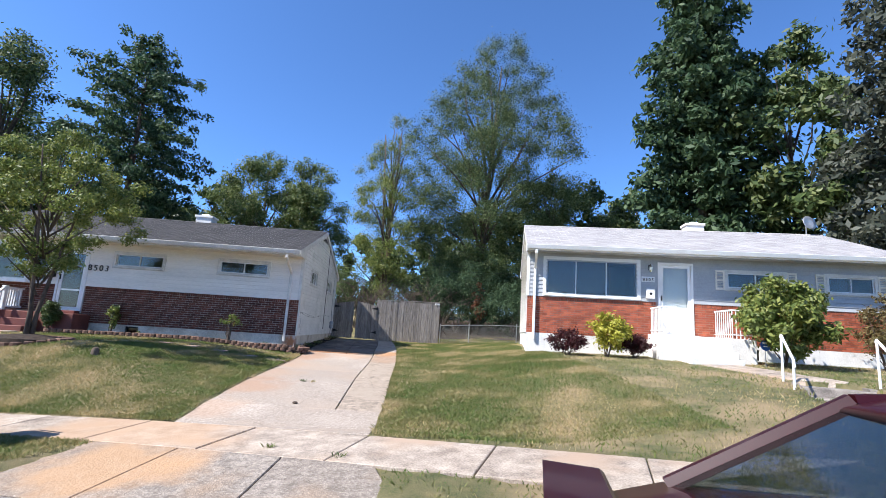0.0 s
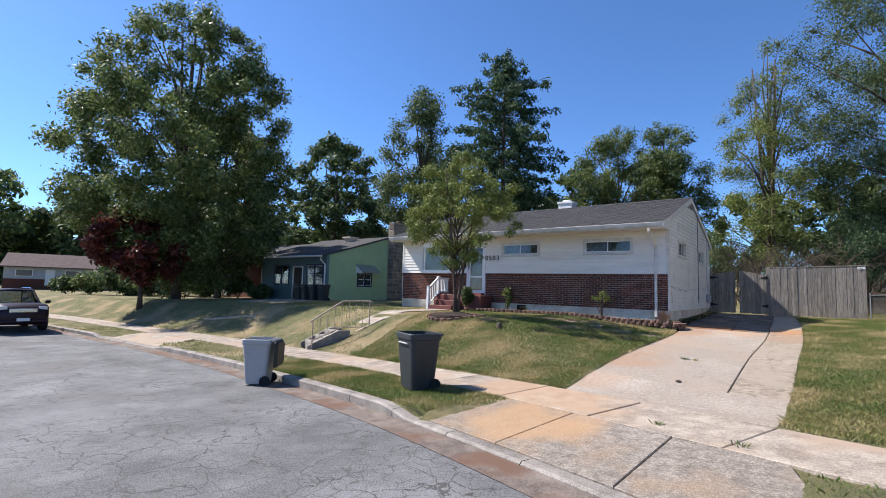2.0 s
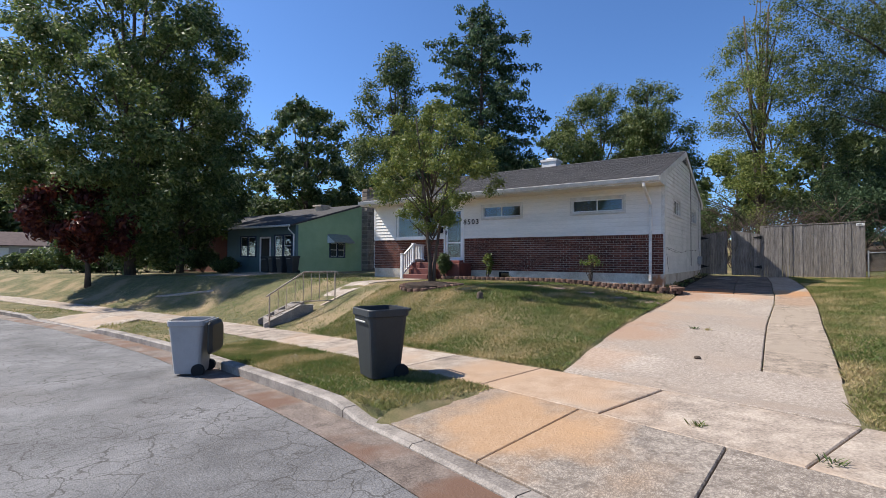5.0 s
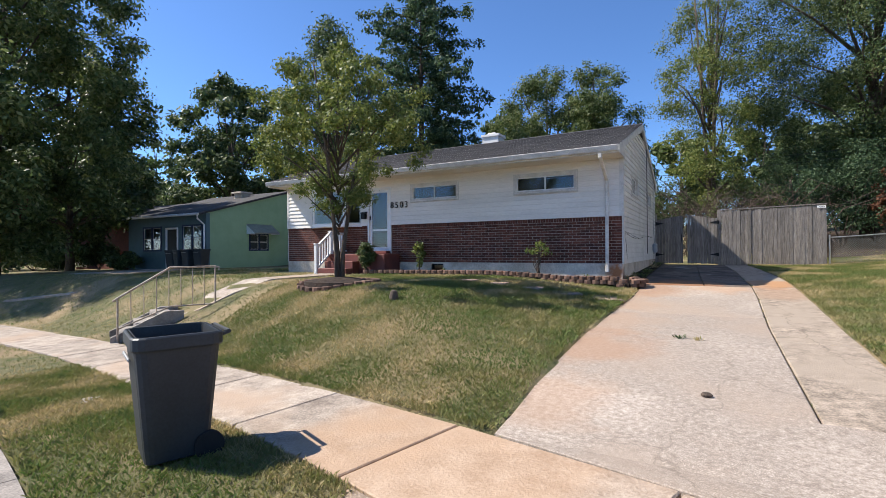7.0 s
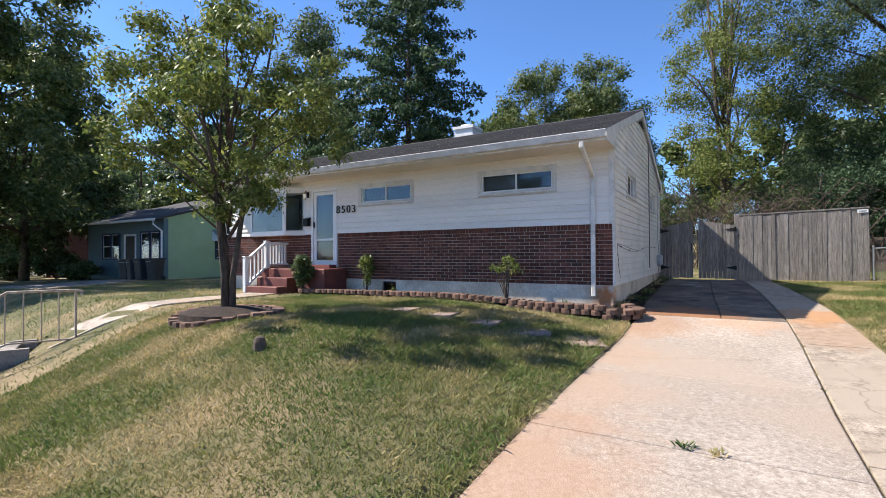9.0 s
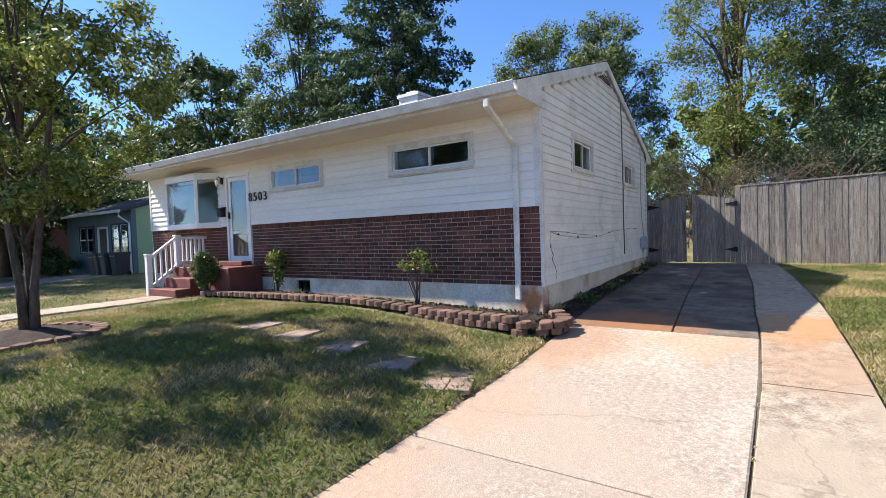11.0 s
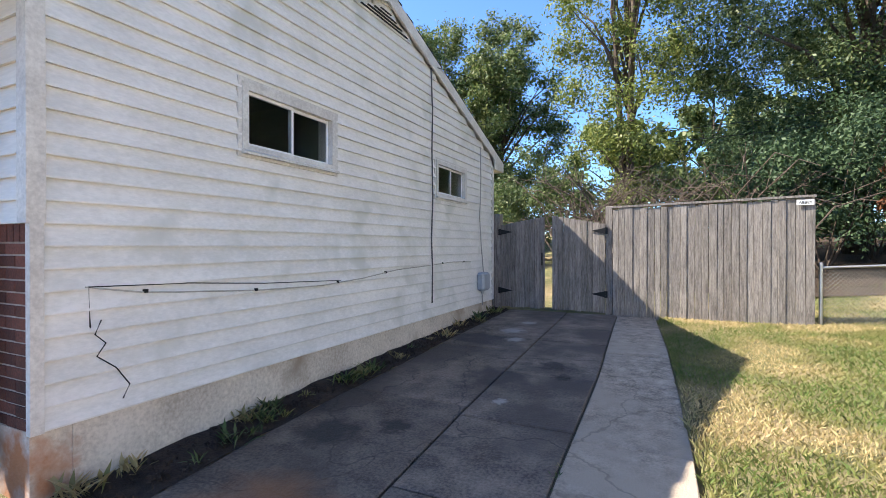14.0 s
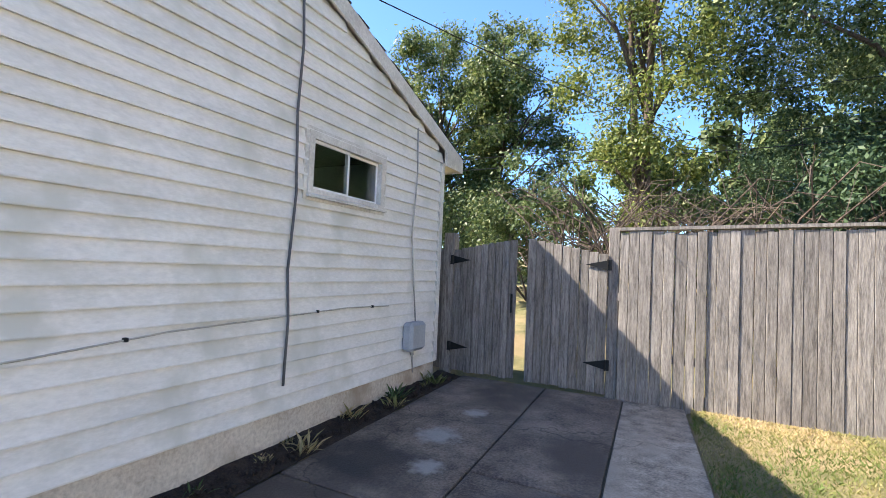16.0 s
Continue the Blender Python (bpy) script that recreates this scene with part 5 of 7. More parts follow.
for x, z in ((0.6, 0.71), (1.5, 0.645), (2.55, 0.635), (3.45, 0.69), (5.0, 0.75), (5.8, 0.75)):
    solid("cable_clip", Shape().box(x - 0.012, -0.05, z - 0.012, x + 0.012, -0.02, z + 0.012, bevel=0.003), IRON, "small black cable clip on the siding", "clip", group="cable clips", at=MR1)


def overhead(a, b, sag, r, label="overhead service wire to the house"):
    a, b = Vector(a), Vector(b)
    pts = [a.lerp(b, t) - Vector((0, 0, sag * 4 * t * (1 - t))) for t in np.linspace(0, 1, 14)]
    return solid("overhead_wire", Shape().tube(pts, r, 5), IRON, label, "wire", group="overhead wires")


overhead((-2.68, 21.3, 4.55), (4.5, 45.0, 8.3), 0.6, 0.006)
overhead((-30.0, 30.5, 6.2), (22.0, 31.5, 7.4), 0.5, 0.008, "power line strung behind the gardens")
overhead((-30.0, 30.3, 5.3), (22.0, 31.3, 6.5), 0.6, 0.009, "power line strung behind the gardens")
overhead((-30.0, 30.1, 4.9), (22.0, 31.2, 6.0), 0.5, 0.01, "power line strung behind the gardens")

# ---- porch ----
porch = thing("porch", "oxblood red concrete stoop with two steps", "porch")
part("platform", Shape().box(-11.15, 15.95, 0.5, -8.98, 16.72, 1.27, bevel=0.015), PORCH, porch)
part("step", Shape().box(-10.98, 15.66, 0.5, -9.9, 15.945, 1.06, bevel=0.012), PORCH, porch)
part("step", Shape().box(-10.98, 15.36, 0.45, -9.9, 15.655, 0.86, bevel=0.012), PORCH, porch)
part("threshold", Shape().box(-10.15, 16.45, 1.275, -9.3, 16.72, 1.36, bevel=0.008), PORCH, porch)
rail = thing("porch_railing", "white wooden porch railing with square balusters", "railing")
part("newel", Shape().box(-11.12, 15.36, 0.55, -11.01, 15.47, 1.56, bevel=0.01).box(-11.135, 15.345, 1.56, -10.995, 15.485, 1.585, bevel=0.008), WHITE, rail)
part("newel", Shape().box(-11.12, 15.98, 1.2, -11.01, 16.09, 1.95, bevel=0.01).box(-11.135, 15.965, 1.95, -10.995, 16.105, 1.975, bevel=0.008), WHITE, rail)
part("handrail", Shape().prism([(-11.1, 15.46, 1.48), (-11.1, 15.99, 1.88), (-11.1, 15.99, 1.94), (-11.1, 15.46, 1.54)][::-1], (0.07, 0, 0)), WHITE, rail)
part("handrail", Shape().box(-11.1, 16.09, 1.88, -11.03, 16.72, 1.94, bevel=0.006), WHITE, rail)
part("bottom_rail", Shape().prism([(-11.09, 15.46, 0.85), (-11.09, 15.99, 1.26), (-11.09, 15.99, 1.32), (-11.09, 15.46, 0.91)][::-1], (0.05, 0, 0)), WHITE, rail)
part("bottom_rail", Shape().box(-11.09, 16.09, 1.34, -11.04, 16.72, 1.39), WHITE, rail)
for i in range(4):
    y = 15.56 + i * 0.115
    z = (y - 15.46) * 0.755
    part("baluster", Shape().box(-11.085, y - 0.018, 0.9 + z, -11.045, y + 0.018, 1.5 + z), WHITE, rail)
for i in range(6):
    y = 16.16 + i * 0.095
    part("baluster", Shape().box(-11.085, y - 0.018, 1.385, -11.045, y + 0.018, 1.89), WHITE, rail)
# stoop of the grey house
stoop = thing("stoop", "white painted concrete stoop with steps", "porch", at=H2)
part("platform", Shape().box(3.55, -1.15, -0.75, 6.0, -0.01, 0.16, bevel=0.02), FOUND_W, stoop)
for i in range(3):
    part("step", Shape().box(4.05, -1.15 - 0.29 * (i + 1), -0.8, 5.3, -1.155 - 0.29 * i, -0.02 - 0.18 * i, bevel=0.012), FOUND_W, stoop)
for xa, xb in ((3.62, 4.02), (5.4, 5.95)):
    r_ = thing("stoop_railing", "white metal stoop railing", "railing", at=H2)
    part("top_rail", Shape().box(xa, -1.13, 0.9, xb, -1.09, 0.94).box(xa, -1.09, 0.9, xa + 0.04, -0.02, 0.94), WHITE, r_)
    part("bottom_rail", Shape().box(xa, -1.13, 0.25, xb, -1.09, 0.28).box(xa, -1.09, 0.25, xa + 0.04, -0.02, 0.28), WHITE, r_)
    for x in np.arange(xa + 0.01, xb, 0.1):
        part("baluster", Shape().box(x, -1.12, 0.16, x + 0.022, -1.1, 0.9), WHITE, r_)
    for y in np.arange(-1.0, -0.05, 0.13):
        part("baluster", Shape().box(xa + 0.01, y, 0.16, xa + 0.03, y + 0.022, 0.9), WHITE, r_)

# ---- front garden of the white house ----
def bed_z(x):
    return float(np.interp(x, [-9.6, -5.5, -2.4], [0.72, 0.68, 0.6]))


def bed_y(x):
    return float(np.interp(x, [-9.6, -9.0, -6.4, -3.65, -2.7], [15.75, 15.8, 15.9, 15.8, 15.74]))


bed = Shape()
xs = np.linspace(-9.6, -2.3, 60)
for i, x in enumerate(xs):
    for j, t in enumerate(np.linspace(0, 1, 7)):
        y = bed_y(x) + t * (16.74 - bed_y(x))
        bed.v.append((x, y, bed_z(x) + 0.06 * math.sin(t * 3.1) + rng.uniform(-0.015, 0.02) - (0.1 if x > -2.45 else 0)))
bed.f = [(i * 7 + j, i * 7 + 7 + j, i * 7 + 8 + j, i * 7 + 1 + j) for i in range(59) for j in range(6)]
solid("flower_bed", bed, SOIL, "dark bare soil flower bed along the foundation", "flower bed", kind="structure")
side_bed = Shape()
ys = np.linspace(16.7, 24.3, 50)
for y in ys:
    l_ = float(np.interp(y, DRV_Y, DRV_L))
    for j, x in enumerate((-2.72, (l_ - 2.72) / 2, l_ + 0.02)):
        side_bed.v.append((x, y, float(drive_z(y)) + 0.05 * (1 - j * 0.5) + rng.uniform(-0.015, 0.02)))
side_bed.f = [(i * 3 + j, i * 3 + 1 + j, i * 3 + 4 + j, i * 3 + 3 + j) for i in range(49) for j in range(2)]
solid("soil_strip", side_bed, SOIL, "dark soil strip between driveway and foundation", "soil", kind="structure")
crumbs = Shape()
for i in range(2200):
    if i % 3:
        x = rng.uniform(-9.4, -2.5)
        y = rng.uniform(bed_y(x) + 0.1, 16.65)
        z = bed_z(x) + 0.05
    else:
        y = rng.uniform(16.8, 24.2)
        x = rng.uniform(-2.68, float(np.interp(y, DRV_Y, DRV_L)))
        z = float(drive_z(y)) + 0.04
    s_ = rng.uniform(0.006, 0.02)
    m_ = Matrix.Translation((x, y, z)) @ pose(0, 0, 0, rng.uniform(0, 90), rng.uniform(0, 90), rng.uniform(0, 180))
    crumbs.box(-s_, -s_ * 0.6, -s_ * 0.4, s_ * rng.uniform(1, 2.5), s_ * 0.6, s_ * 0.4, m_)
solid("soil_crumbs", crumbs, SOIL, "clods and wood chips on the bare soil", "soil", kind="stuff")

edging = thing("garden_edging", "row of scalloped brown concrete edging blocks", "edging")
bl = [(0.0, -0.085), (0.06, -0.1), (0.12, -0.085), (0.15, 0.0), (0.12, 0.085), (0.03, 0.085), (-0.0, 0.0)]
blk = Shape()
n_ = len(bl)
for z, k in ((0.0, 0.0), (0.066, 0.0), (0.08, 0.012)):
    blk.v += [(0.075 + (x - 0.075) * (1 - k * 6), y * (1 - k * 6), z) for x, y in bl]
blk.f = [tuple(range(2 * n_, 3 * n_))] + [(r * n_ + i, r * n_ + (i + 1) % n_, r * n_ + n_ + (i + 1) % n_, r * n_ + n_ + i) for r in range(2) for i in range(n_)]
blk.v = [(x * 1.14 - 0.01, y * 1.1, z) for x, y, z in blk.v]
blk_me = blk.mesh("block", BLOCK)
line = [(x, bed_y(x)) for x in np.arange(-9.55, -2.55, 0.168)] + [(-2.42, 15.82), (-2.3, 15.92), (-2.24, 16.04), (-2.26, 16.17), (-2.32, 16.33), (-2.42, 16.48)]
for course in (0, 1):
    for i, (x, y) in enumerate(line):
        if course == 0 and x < -4.4:
            continue
        a = 0 if i < len(line) - 6 else (30, 50, 80, 95, 110, 130)[i - len(line) + 6]
        z = max(gz(x, y), 0.58 if x > -2.7 else 0.64) - 0.035 + course * 0.081
        part("block", blk_me, BLOCK, edging, at=Matrix.Translation((x + course * 0.05, y + rng.uniform(-0.012, 0.012), z)) @ pose(0, 0, 0, rng.uniform(-3, 3), rng.uniform(-3, 3), a + rng.uniform(-5, 5)))
ring = thing("tree_ring", "ring of brown edging blocks round the lawn tree", "edging")
for i in range(24):
    a = 2 * math.pi * i / 24
    x, y = -7.55 + 0.78 * math.cos(a), 12.45 + 0.66 * math.sin(a)
    part("block", blk_me, BLOCK, ring, at=Matrix.Translation((x, y, gz(x, y) - 0.02)) @ pose(0, 0, 0, 0, 0, math.degrees(a) + 90 + rng.uniform(-4, 4)))
solid("tree_bed", Shape().lathe([(0.76, -0.1), (0.74, 0.03), (0.3, 0.1), (0.05, 0.12)], 26, Matrix.Translation((-7.55, 12.45, gz(-7.55, 12.45))) @ Matrix.Diagonal((1, 0.86, 1, 1))), SOIL, "mulch mound round the lawn tree's foot", "soil", kind="structure")

stones = thing("stepping_stones", "stepping stones of mossy brown pavers set in grass", "paving")
for px_, py_, a in ((-2.52, 14.05, 20), (-3.25, 14.18, 12), (-4.05, 14.23, 10), (-4.8, 14.23, 8), (-5.5, 14.18, 6)):
    for r in range(4):
        for c_ in range(2):
            m_ = Matrix.Translation((px_, py_, gz(px_, py_) - 0.015)) @ pose(0, 0, 0, 0, 0, a)
            part("paver", Shape().box(-0.22 + c_ * 0.22, -0.22 + r * 0.11, -0.02, -0.005 + c_ * 0.22, -0.115 + r * 0.11, 0.025, bevel=0.006), PAVER, stones, at=m_ @ pose(0, 0, 0, 0, 0, rng.uniform(-2, 2)))
path = thing("garden_path", "narrow pale concrete path to the porch", "path", kind="structure")
pp = [(-10.85, 11.25), (-10.5, 11.9), (-10.3, 12.7), (-10.25, 13.5), (-10.25, 14.3), (-10.3, 14.9), (-10.4, 15.35)]
for (x0, y0), (x1, y1) in zip(pp[:-1], pp[1:]):
    slab(path, [(x0 - 0.45, y0 + 0.01), (x0 + 0.45, y0 + 0.01), (x1 + 0.45, y1 - 0.01), (x1 - 0.45, y1 - 0.01)], CONCRETE, lambda x, y: gz(x, y) + 0.03)


def lawn_steps(name, label, ox, oy, ang, n, rise, run, width, z0, kerbs=0.14):
    """Concrete steps through a bank with sloping cheek walls; climbs along local +y."""
    m_ = Matrix.Translation((ox, oy, z0)) @ pose(0, 0, 0, 0, 0, ang)
    t_ = thing(name, label, "steps", at=m_)
    for i in range(n):
        part("step", Shape().box(-width / 2, i * run, -0.3, width / 2, (i + 1) * run + 0.05, (i + 1) * rise, bevel=0.012), KERB, t_)
    for sx in (-width / 2 - kerbs - 0.004, width / 2 + 0.004):
        part("cheek", Shape().prism([(sx, -0.12, -0.3), (sx, -0.12, 0.07), (sx, n * run - 0.1, n * rise + 0.04), (sx, n * run + 0.25, n * rise + 0.04), (sx, n * run + 0.25, -0.3)][::-1], (kerbs, 0, 0)), KERB, t_)
    return m_


M_ST = lawn_steps("lawn_steps", "low concrete steps up the lawn bank", -11.5, 10.2, -25, 3, 0.16, 0.3, 0.9, -0.38, 0.1)
hr = thing("step_railing", "weathered tubular steel handrail beside the steps", "railing", at=M_ST)
STEELP = mat("flaking painted steel", (0.5, 0.42, 0.33), (0.3, 0.2, 0.14), rough=0.6, scale=12, fine=60, bump=0.2)
xr = 0.58
part("handrail", Shape().tube([(xr, -0.08, 0.78), (xr, 0.0, 0.84), (xr, 0.9, 1.42), (xr, 1.75, 1.42), (xr, 1.82, 1.4), (xr, 1.82, 1.34)], 0.022, 8), STEELP, hr)
part("bottom_rail", Shape().tube([(xr, 0.0, 0.24), (xr, 0.9, 0.62), (xr, 1.75, 0.62)], 0.016, 8), STEELP, hr)
for i in range(9):
    y = i * 0.218
    lo_, hi_ = (0.24 + y * 0.42, 0.84 + y * 0.64) if y < 0.9 else (0.62, 1.42)
    ends = i in (0, 8)
    part("post" if ends else "baluster", Shape().tube([(xr, y, (lo_ - 0.35) if ends else lo_), (xr, y, hi_)], 0.018 if ends else 0.009, 8), STEELP, hr)
M_SR = lawn_steps("lawn_steps", "low concrete steps up the bank of the grey house", 8.2, 8.7, -30, 3, 0.16, 0.32, 1.0, 0.42)
for sx, k in ((-0.72, 0.0), (0.72, 0.1)):
    h_ = thing("step_railing", "white pipe handrail beside the steps", "railing", at=M_SR)
    part("handrail", Shape().tube([(sx, 0.0, 0.82), (sx, 0.06, 0.95), (sx, 1.05, 1.4), (sx, 1.1, 1.36)], 0.024, 8), WHITE, h_)
    part("post", Shape().tube([(sx, 0.08, 0.0), (sx, 0.08, 0.95)], 0.022, 8), WHITE, h_)
    part("post", Shape().tube([(sx, 1.05, 0.3), (sx, 1.05, 1.4)], 0.022, 8), WHITE, h_)
rp = thing("garden_path", "pale concrete path to the grey house's stoop", "path", kind="structure")
q0 = H2 @ Vector((4.68, -2.1, 0))
e0 = M_SR @ Vector((0, 1.25, 0))
for i in range(5):
    a, b = Vector((e0.x, e0.y)).lerp(Vector((q0.x, q0.y)), i / 5), Vector((e0.x, e0.y)).lerp(Vector((q0.x, q0.y)), (i + 1) / 5)
    d_ = (b - a).normalized() * 0.008
    n2 = Vector((-d_.y, d_.x)).normalized() * 0.5
    slab(rp, [tuple(a + d_ - n2), tuple(b - d_ - n2), tuple(b - d_ + n2), tuple(a + d_ + n2)], CONCRETE, lambda x, y: gz(x, y) + 0.035)


# ---- shrubs ----
def shrub(name, x, y, h, r, label, leafmat, n=2500, size=0.05, seed=1, clumps=26, z=None, wood=True, rise=0.1):
    rs = np.random.RandomState(seed)
    z0 = gz(x, y) if z is None else z
    t = thing(name, label, "shrub", at=Matrix.Translation((x, y, z0)))
    c, rad = [], []
    for _ in range(clumps):
        u = rs.normal(size=3)
        u /= np.linalg.norm(u)
        u *= rs.uniform(0.35, 0.92)
        c.append((u[0] * r, u[1] * r, h * (rise + (1 - rise) * (0.5 + 0.47 * u[2]))))
        rad.append(max(0.05, r * rs.uniform(0.18, 0.34)))
    if wood:
        w_ = Shape()
        for i in range(min(9, clumps)):
            p = Vector(c[i])
            w_.tube([(rs.normal() * 0.03, rs.normal() * 0.03, -0.05), Vector((p.x * 0.5, p.y * 0.5, p.z * 0.5)), p], 0.012 + 0.006 * r, 5, 0.005)
        tagged(part("stem", w_, BARK, t), kind="stuff")
    part("foliage", cloud_mesh("foliage", leaf_quads(np.array(c), np.array(rad), n, size, seed + 1), leafmat), leafmat, t)
    return t


YEL = leaf_mat("golden leaves", (0.2, 0.2, 0.02), (0.4, 0.38, 0.04), (0.55, 0.5, 0.1))
PURPLE = leaf_mat("purple leaves", (0.03, 0.008, 0.01), (0.06, 0.016, 0.018), (0.1, 0.03, 0.028))
shrub("conical_shrub", -9.5, 15.78, 0.92, 0.26, "small conical evergreen beside the steps", LEAF_DARK, n=4200, size=0.03, seed=3, clumps=60, z=0.75)
shrub("thin_shrub", -8.15, 16.45, 1.0, 0.2, "sparse yellowing shrub against the brick", LEAF_LIGHT, n=420, size=0.05, seed=4, clumps=22, z=0.74)
shrub("thin_shrub", -4.6, 16.35, 0.85, 0.3, "leggy shrub with few yellow green leaves", LEAF_LIGHT, n=170, size=0.045, seed=5, clumps=12, z=0.7, rise=0.55)
shrub("seedling", -3.4, 16.0, 0.16, 0.09, "small green seedling in the bed", LEAF_MID, n=60, size=0.025, seed=6, clumps=6, z=0.67)
shrub("seedling", -7.2, 16.2, 0.16, 0.1, "small green seedling in the bed", LEAF_MID, n=60, size=0.025, seed=16, clumps=6, z=0.74)
for lx, ly, h_, r_, nm, lb, mt, n_l, sz in ((1.15, -0.95, 0.75, 0.6, "purple_shrub", "low purple barberry by the foundation", PURPLE, 3800, 0.035), (2.2, -1.0, 1.25, 0.62, "golden_shrub", "golden yellow shrub by the foundation", YEL, 3800, 0.05),
                                            (2.95, -0.9, 0.7, 0.55, "purple_shrub", "low purple barberry by the foundation", PURPLE, 3300, 0.035), (6.5, -1.5, 2.4, 1.15, "rounded_bush", "large rounded green bush before the brick", LEAF_LIGHT, 12000, 0.075),
                                            (9.2, -1.0, 2.1, 0.75, "thin_bush", "half-bare brown bush at the house corner", leaf_mat("brown leaves", (0.1, 0.07, 0.03), (0.16, 0.12, 0.05), (0.2, 0.18, 0.07)), 2600, 0.05)):
    p = H2 @ Vector((lx, ly, 0))
    shrub(nm, p.x, p.y, h_, r_, lb, mt, n=n_l, size=sz, seed=int(lx * 10), clumps=44)
alarm = thing("yard_sign", "small blue octagonal security sign on a stake", "sign", at=Matrix.Translation((*(H2 @ Vector((5.9, -1.75, 0))).xy, gz(*(H2 @ Vector((5.9, -1.75, 0))).xy))))
part("stake", Shape().tube([(0, 0, -0.1), (0, 0, 0.5)], 0.008, 6), GALV, alarm)
part("plate", Shape().lathe([(0.15, 0), (0.15, 0.012)], 8, Matrix.Translation((0, -0.02, 0.55)) @ pose(0, 0, 0, 90, 0, 0)), mat("blue sign", (0.04, 0.12, 0.35), bump=0), alarm)
part("lettering", Shape().box(-0.09, -0.036, 0.57, 0.09, -0.033, 0.62).box(-0.07, -0.036, 0.5, 0.07, -0.033, 0.53), WHITE, alarm)


# ---- wheelie bins ----
def rounded(w, d, r, z, sk=0.0):
    out = []
    for cx, cy, a0_ in ((w / 2 - r, d / 2 - r, 0), (-w / 2 + r, d / 2 - r, 90), (-w / 2 + r, -d / 2 + r, 180), (w / 2 - r, -d / 2 + r, 270)):
        out += [(cx + r * math.cos(radians(a0_ + k * 30)), cy + sk + r * math.sin(radians(a0_ + k * 30)), z) for k in range(4)]
    return out


def rings(shape, levels, cap0=True, cap1=True):
    n = len(levels[0])
    k = len(shape.v)
    for lv in levels:
        shape.v += lv
    shape.f += [(k + i * n + j, k + i * n + (j + 1) % n, k + (i + 1) * n + (j + 1) % n, k + (i + 1) * n + j) for i in range(len(levels) - 1) for j in range(n)]
    if cap0:
        shape.f.append(tuple(k + j for j in range(n - 1, -1, -1)))
    if cap1:
        shape.f.append(tuple(k + (len(levels) - 1) * n + j for j in range(n)))
    return shape


def bin_(x, y, z, turn, material, label, h=0.98, w=0.6, d=0.62, lid_hang=True):
    """An open wheelie bin with its lid hanging down behind."""
    b = thing("wheelie_bin", label, "bin", at=Matrix.Translation((x, y, z)) @ pose(0, 0, 0, 0, 0, turn))
    body = Shape()
    rings(body, [rounded(w * 0.74, d * 0.72, 0.06, 0.04), rounded(w * 0.76, d * 0.75, 0.06, 0.12), rounded(w * 0.95, d * 0.95, 0.07, h - 0.12), rounded(w * 0.96, d * 0.96, 0.07, h - 0.1),
                 rounded(w * 0.96, d * 0.96, 0.07, h), rounded(w * 0.9, d * 0.9, 0.06, h), rounded(w * 0.7, d * 0.68, 0.05, 0.07)], True, True)
    part("body", body, material, b)
    part("rim", rings(Shape(), [rounded(w * 1.0, d * 1.0, 0.08, h - 0.1), rounded(w * 1.03, d * 1.03, 0.08, h - 0.085), rounded(w * 1.03, d * 1.03, 0.08, h - 0.01), rounded(w, d, 0.08, h), rounded(w * 0.93, d * 0.93, 0.07, h), rounded(w * 0.93, d * 0.93, 0.07, h - 0.1)], False, False), material, b)
    part("grip", Shape().box(-0.17, -d * 0.53, h - 0.17, 0.17, -d * 0.5, h - 0.145, bevel=0.006), GALV if material is BIN_D else material, b)
    part("handle", Shape().tube([(-w * 0.36, d * 0.49, h - 0.04), (-w * 0.36, d * 0.6, h - 0.02), (w * 0.36, d * 0.6, h - 0.02), (w * 0.36, d * 0.49, h - 0.04)], 0.016, 8), material, b)
    if lid_hang:
        part("lid", rings(Shape(), [[(px, d * 0.6 + pz * 0.15 + 0.02, h - 0.03 - (py + d * 0.46)) for px, py, pz in rounded(w * k, d * 0.92 * k, 0.08, zz)] for k, zz in ((1.0, 0.0), (1.0, 0.12), (0.82, 0.4))]), BIN_D, b)
    part("axle", Shape().tube([(-w * 0.42, d * 0.32, 0.1), (w * 0.42, d * 0.32, 0.1)], 0.014, 8), IRON, b)
    for sx in (-1, 1):
        part("wheel", Shape().lathe([(0.03, -0.025), (0.1, -0.025), (0.1, 0.025), (0.03, 0.025)], 16, Matrix.Translation((sx * w * 0.4, d * 0.34, 0.1)) @ pose(0, 0, 0, 0, 90, 0)), TYRE, b)
    return b


bin_(-4.38, 7.08, gz(-4.38, 7.08) - 0.01, -22, BIN_D, "charcoal wheelie bin without lid on the verge", h=0.92, w=0.6, d=0.56, lid_hang=False)
bin_(-7.95, 6.42, float(street_z(-7.95)) - 0.01, -50, BIN_G, "grey wheelie bin in the gutter, black lid hanging open", h=0.9, w=0.56, d=0.56)
for x, y, r_ in ((-25.3, 19.7, 10), (-24.5, 19.6, -8), (-23.6, 19.5, 0), (-22.8, 19.6, 5)):
    bin_(x, y, gz(x, y), r_, BIN_D, "dark wheelie bin against the green house", h=1.0, lid_hang=False)
solid("lawn_stone", Shape().lathe([(0.02, 0.2), (0.1, 0.17), (0.13, 0.1), (0.15, -0.02)][::-1], 9, Matrix.Translation((-5.36, 11.28, gz(-5.36, 11.28))) @ Matrix.Diagonal((0.55, 0.5, 0.75, 1))), BARK, "small dark weathered stone ornament on the lawn", "ornament")
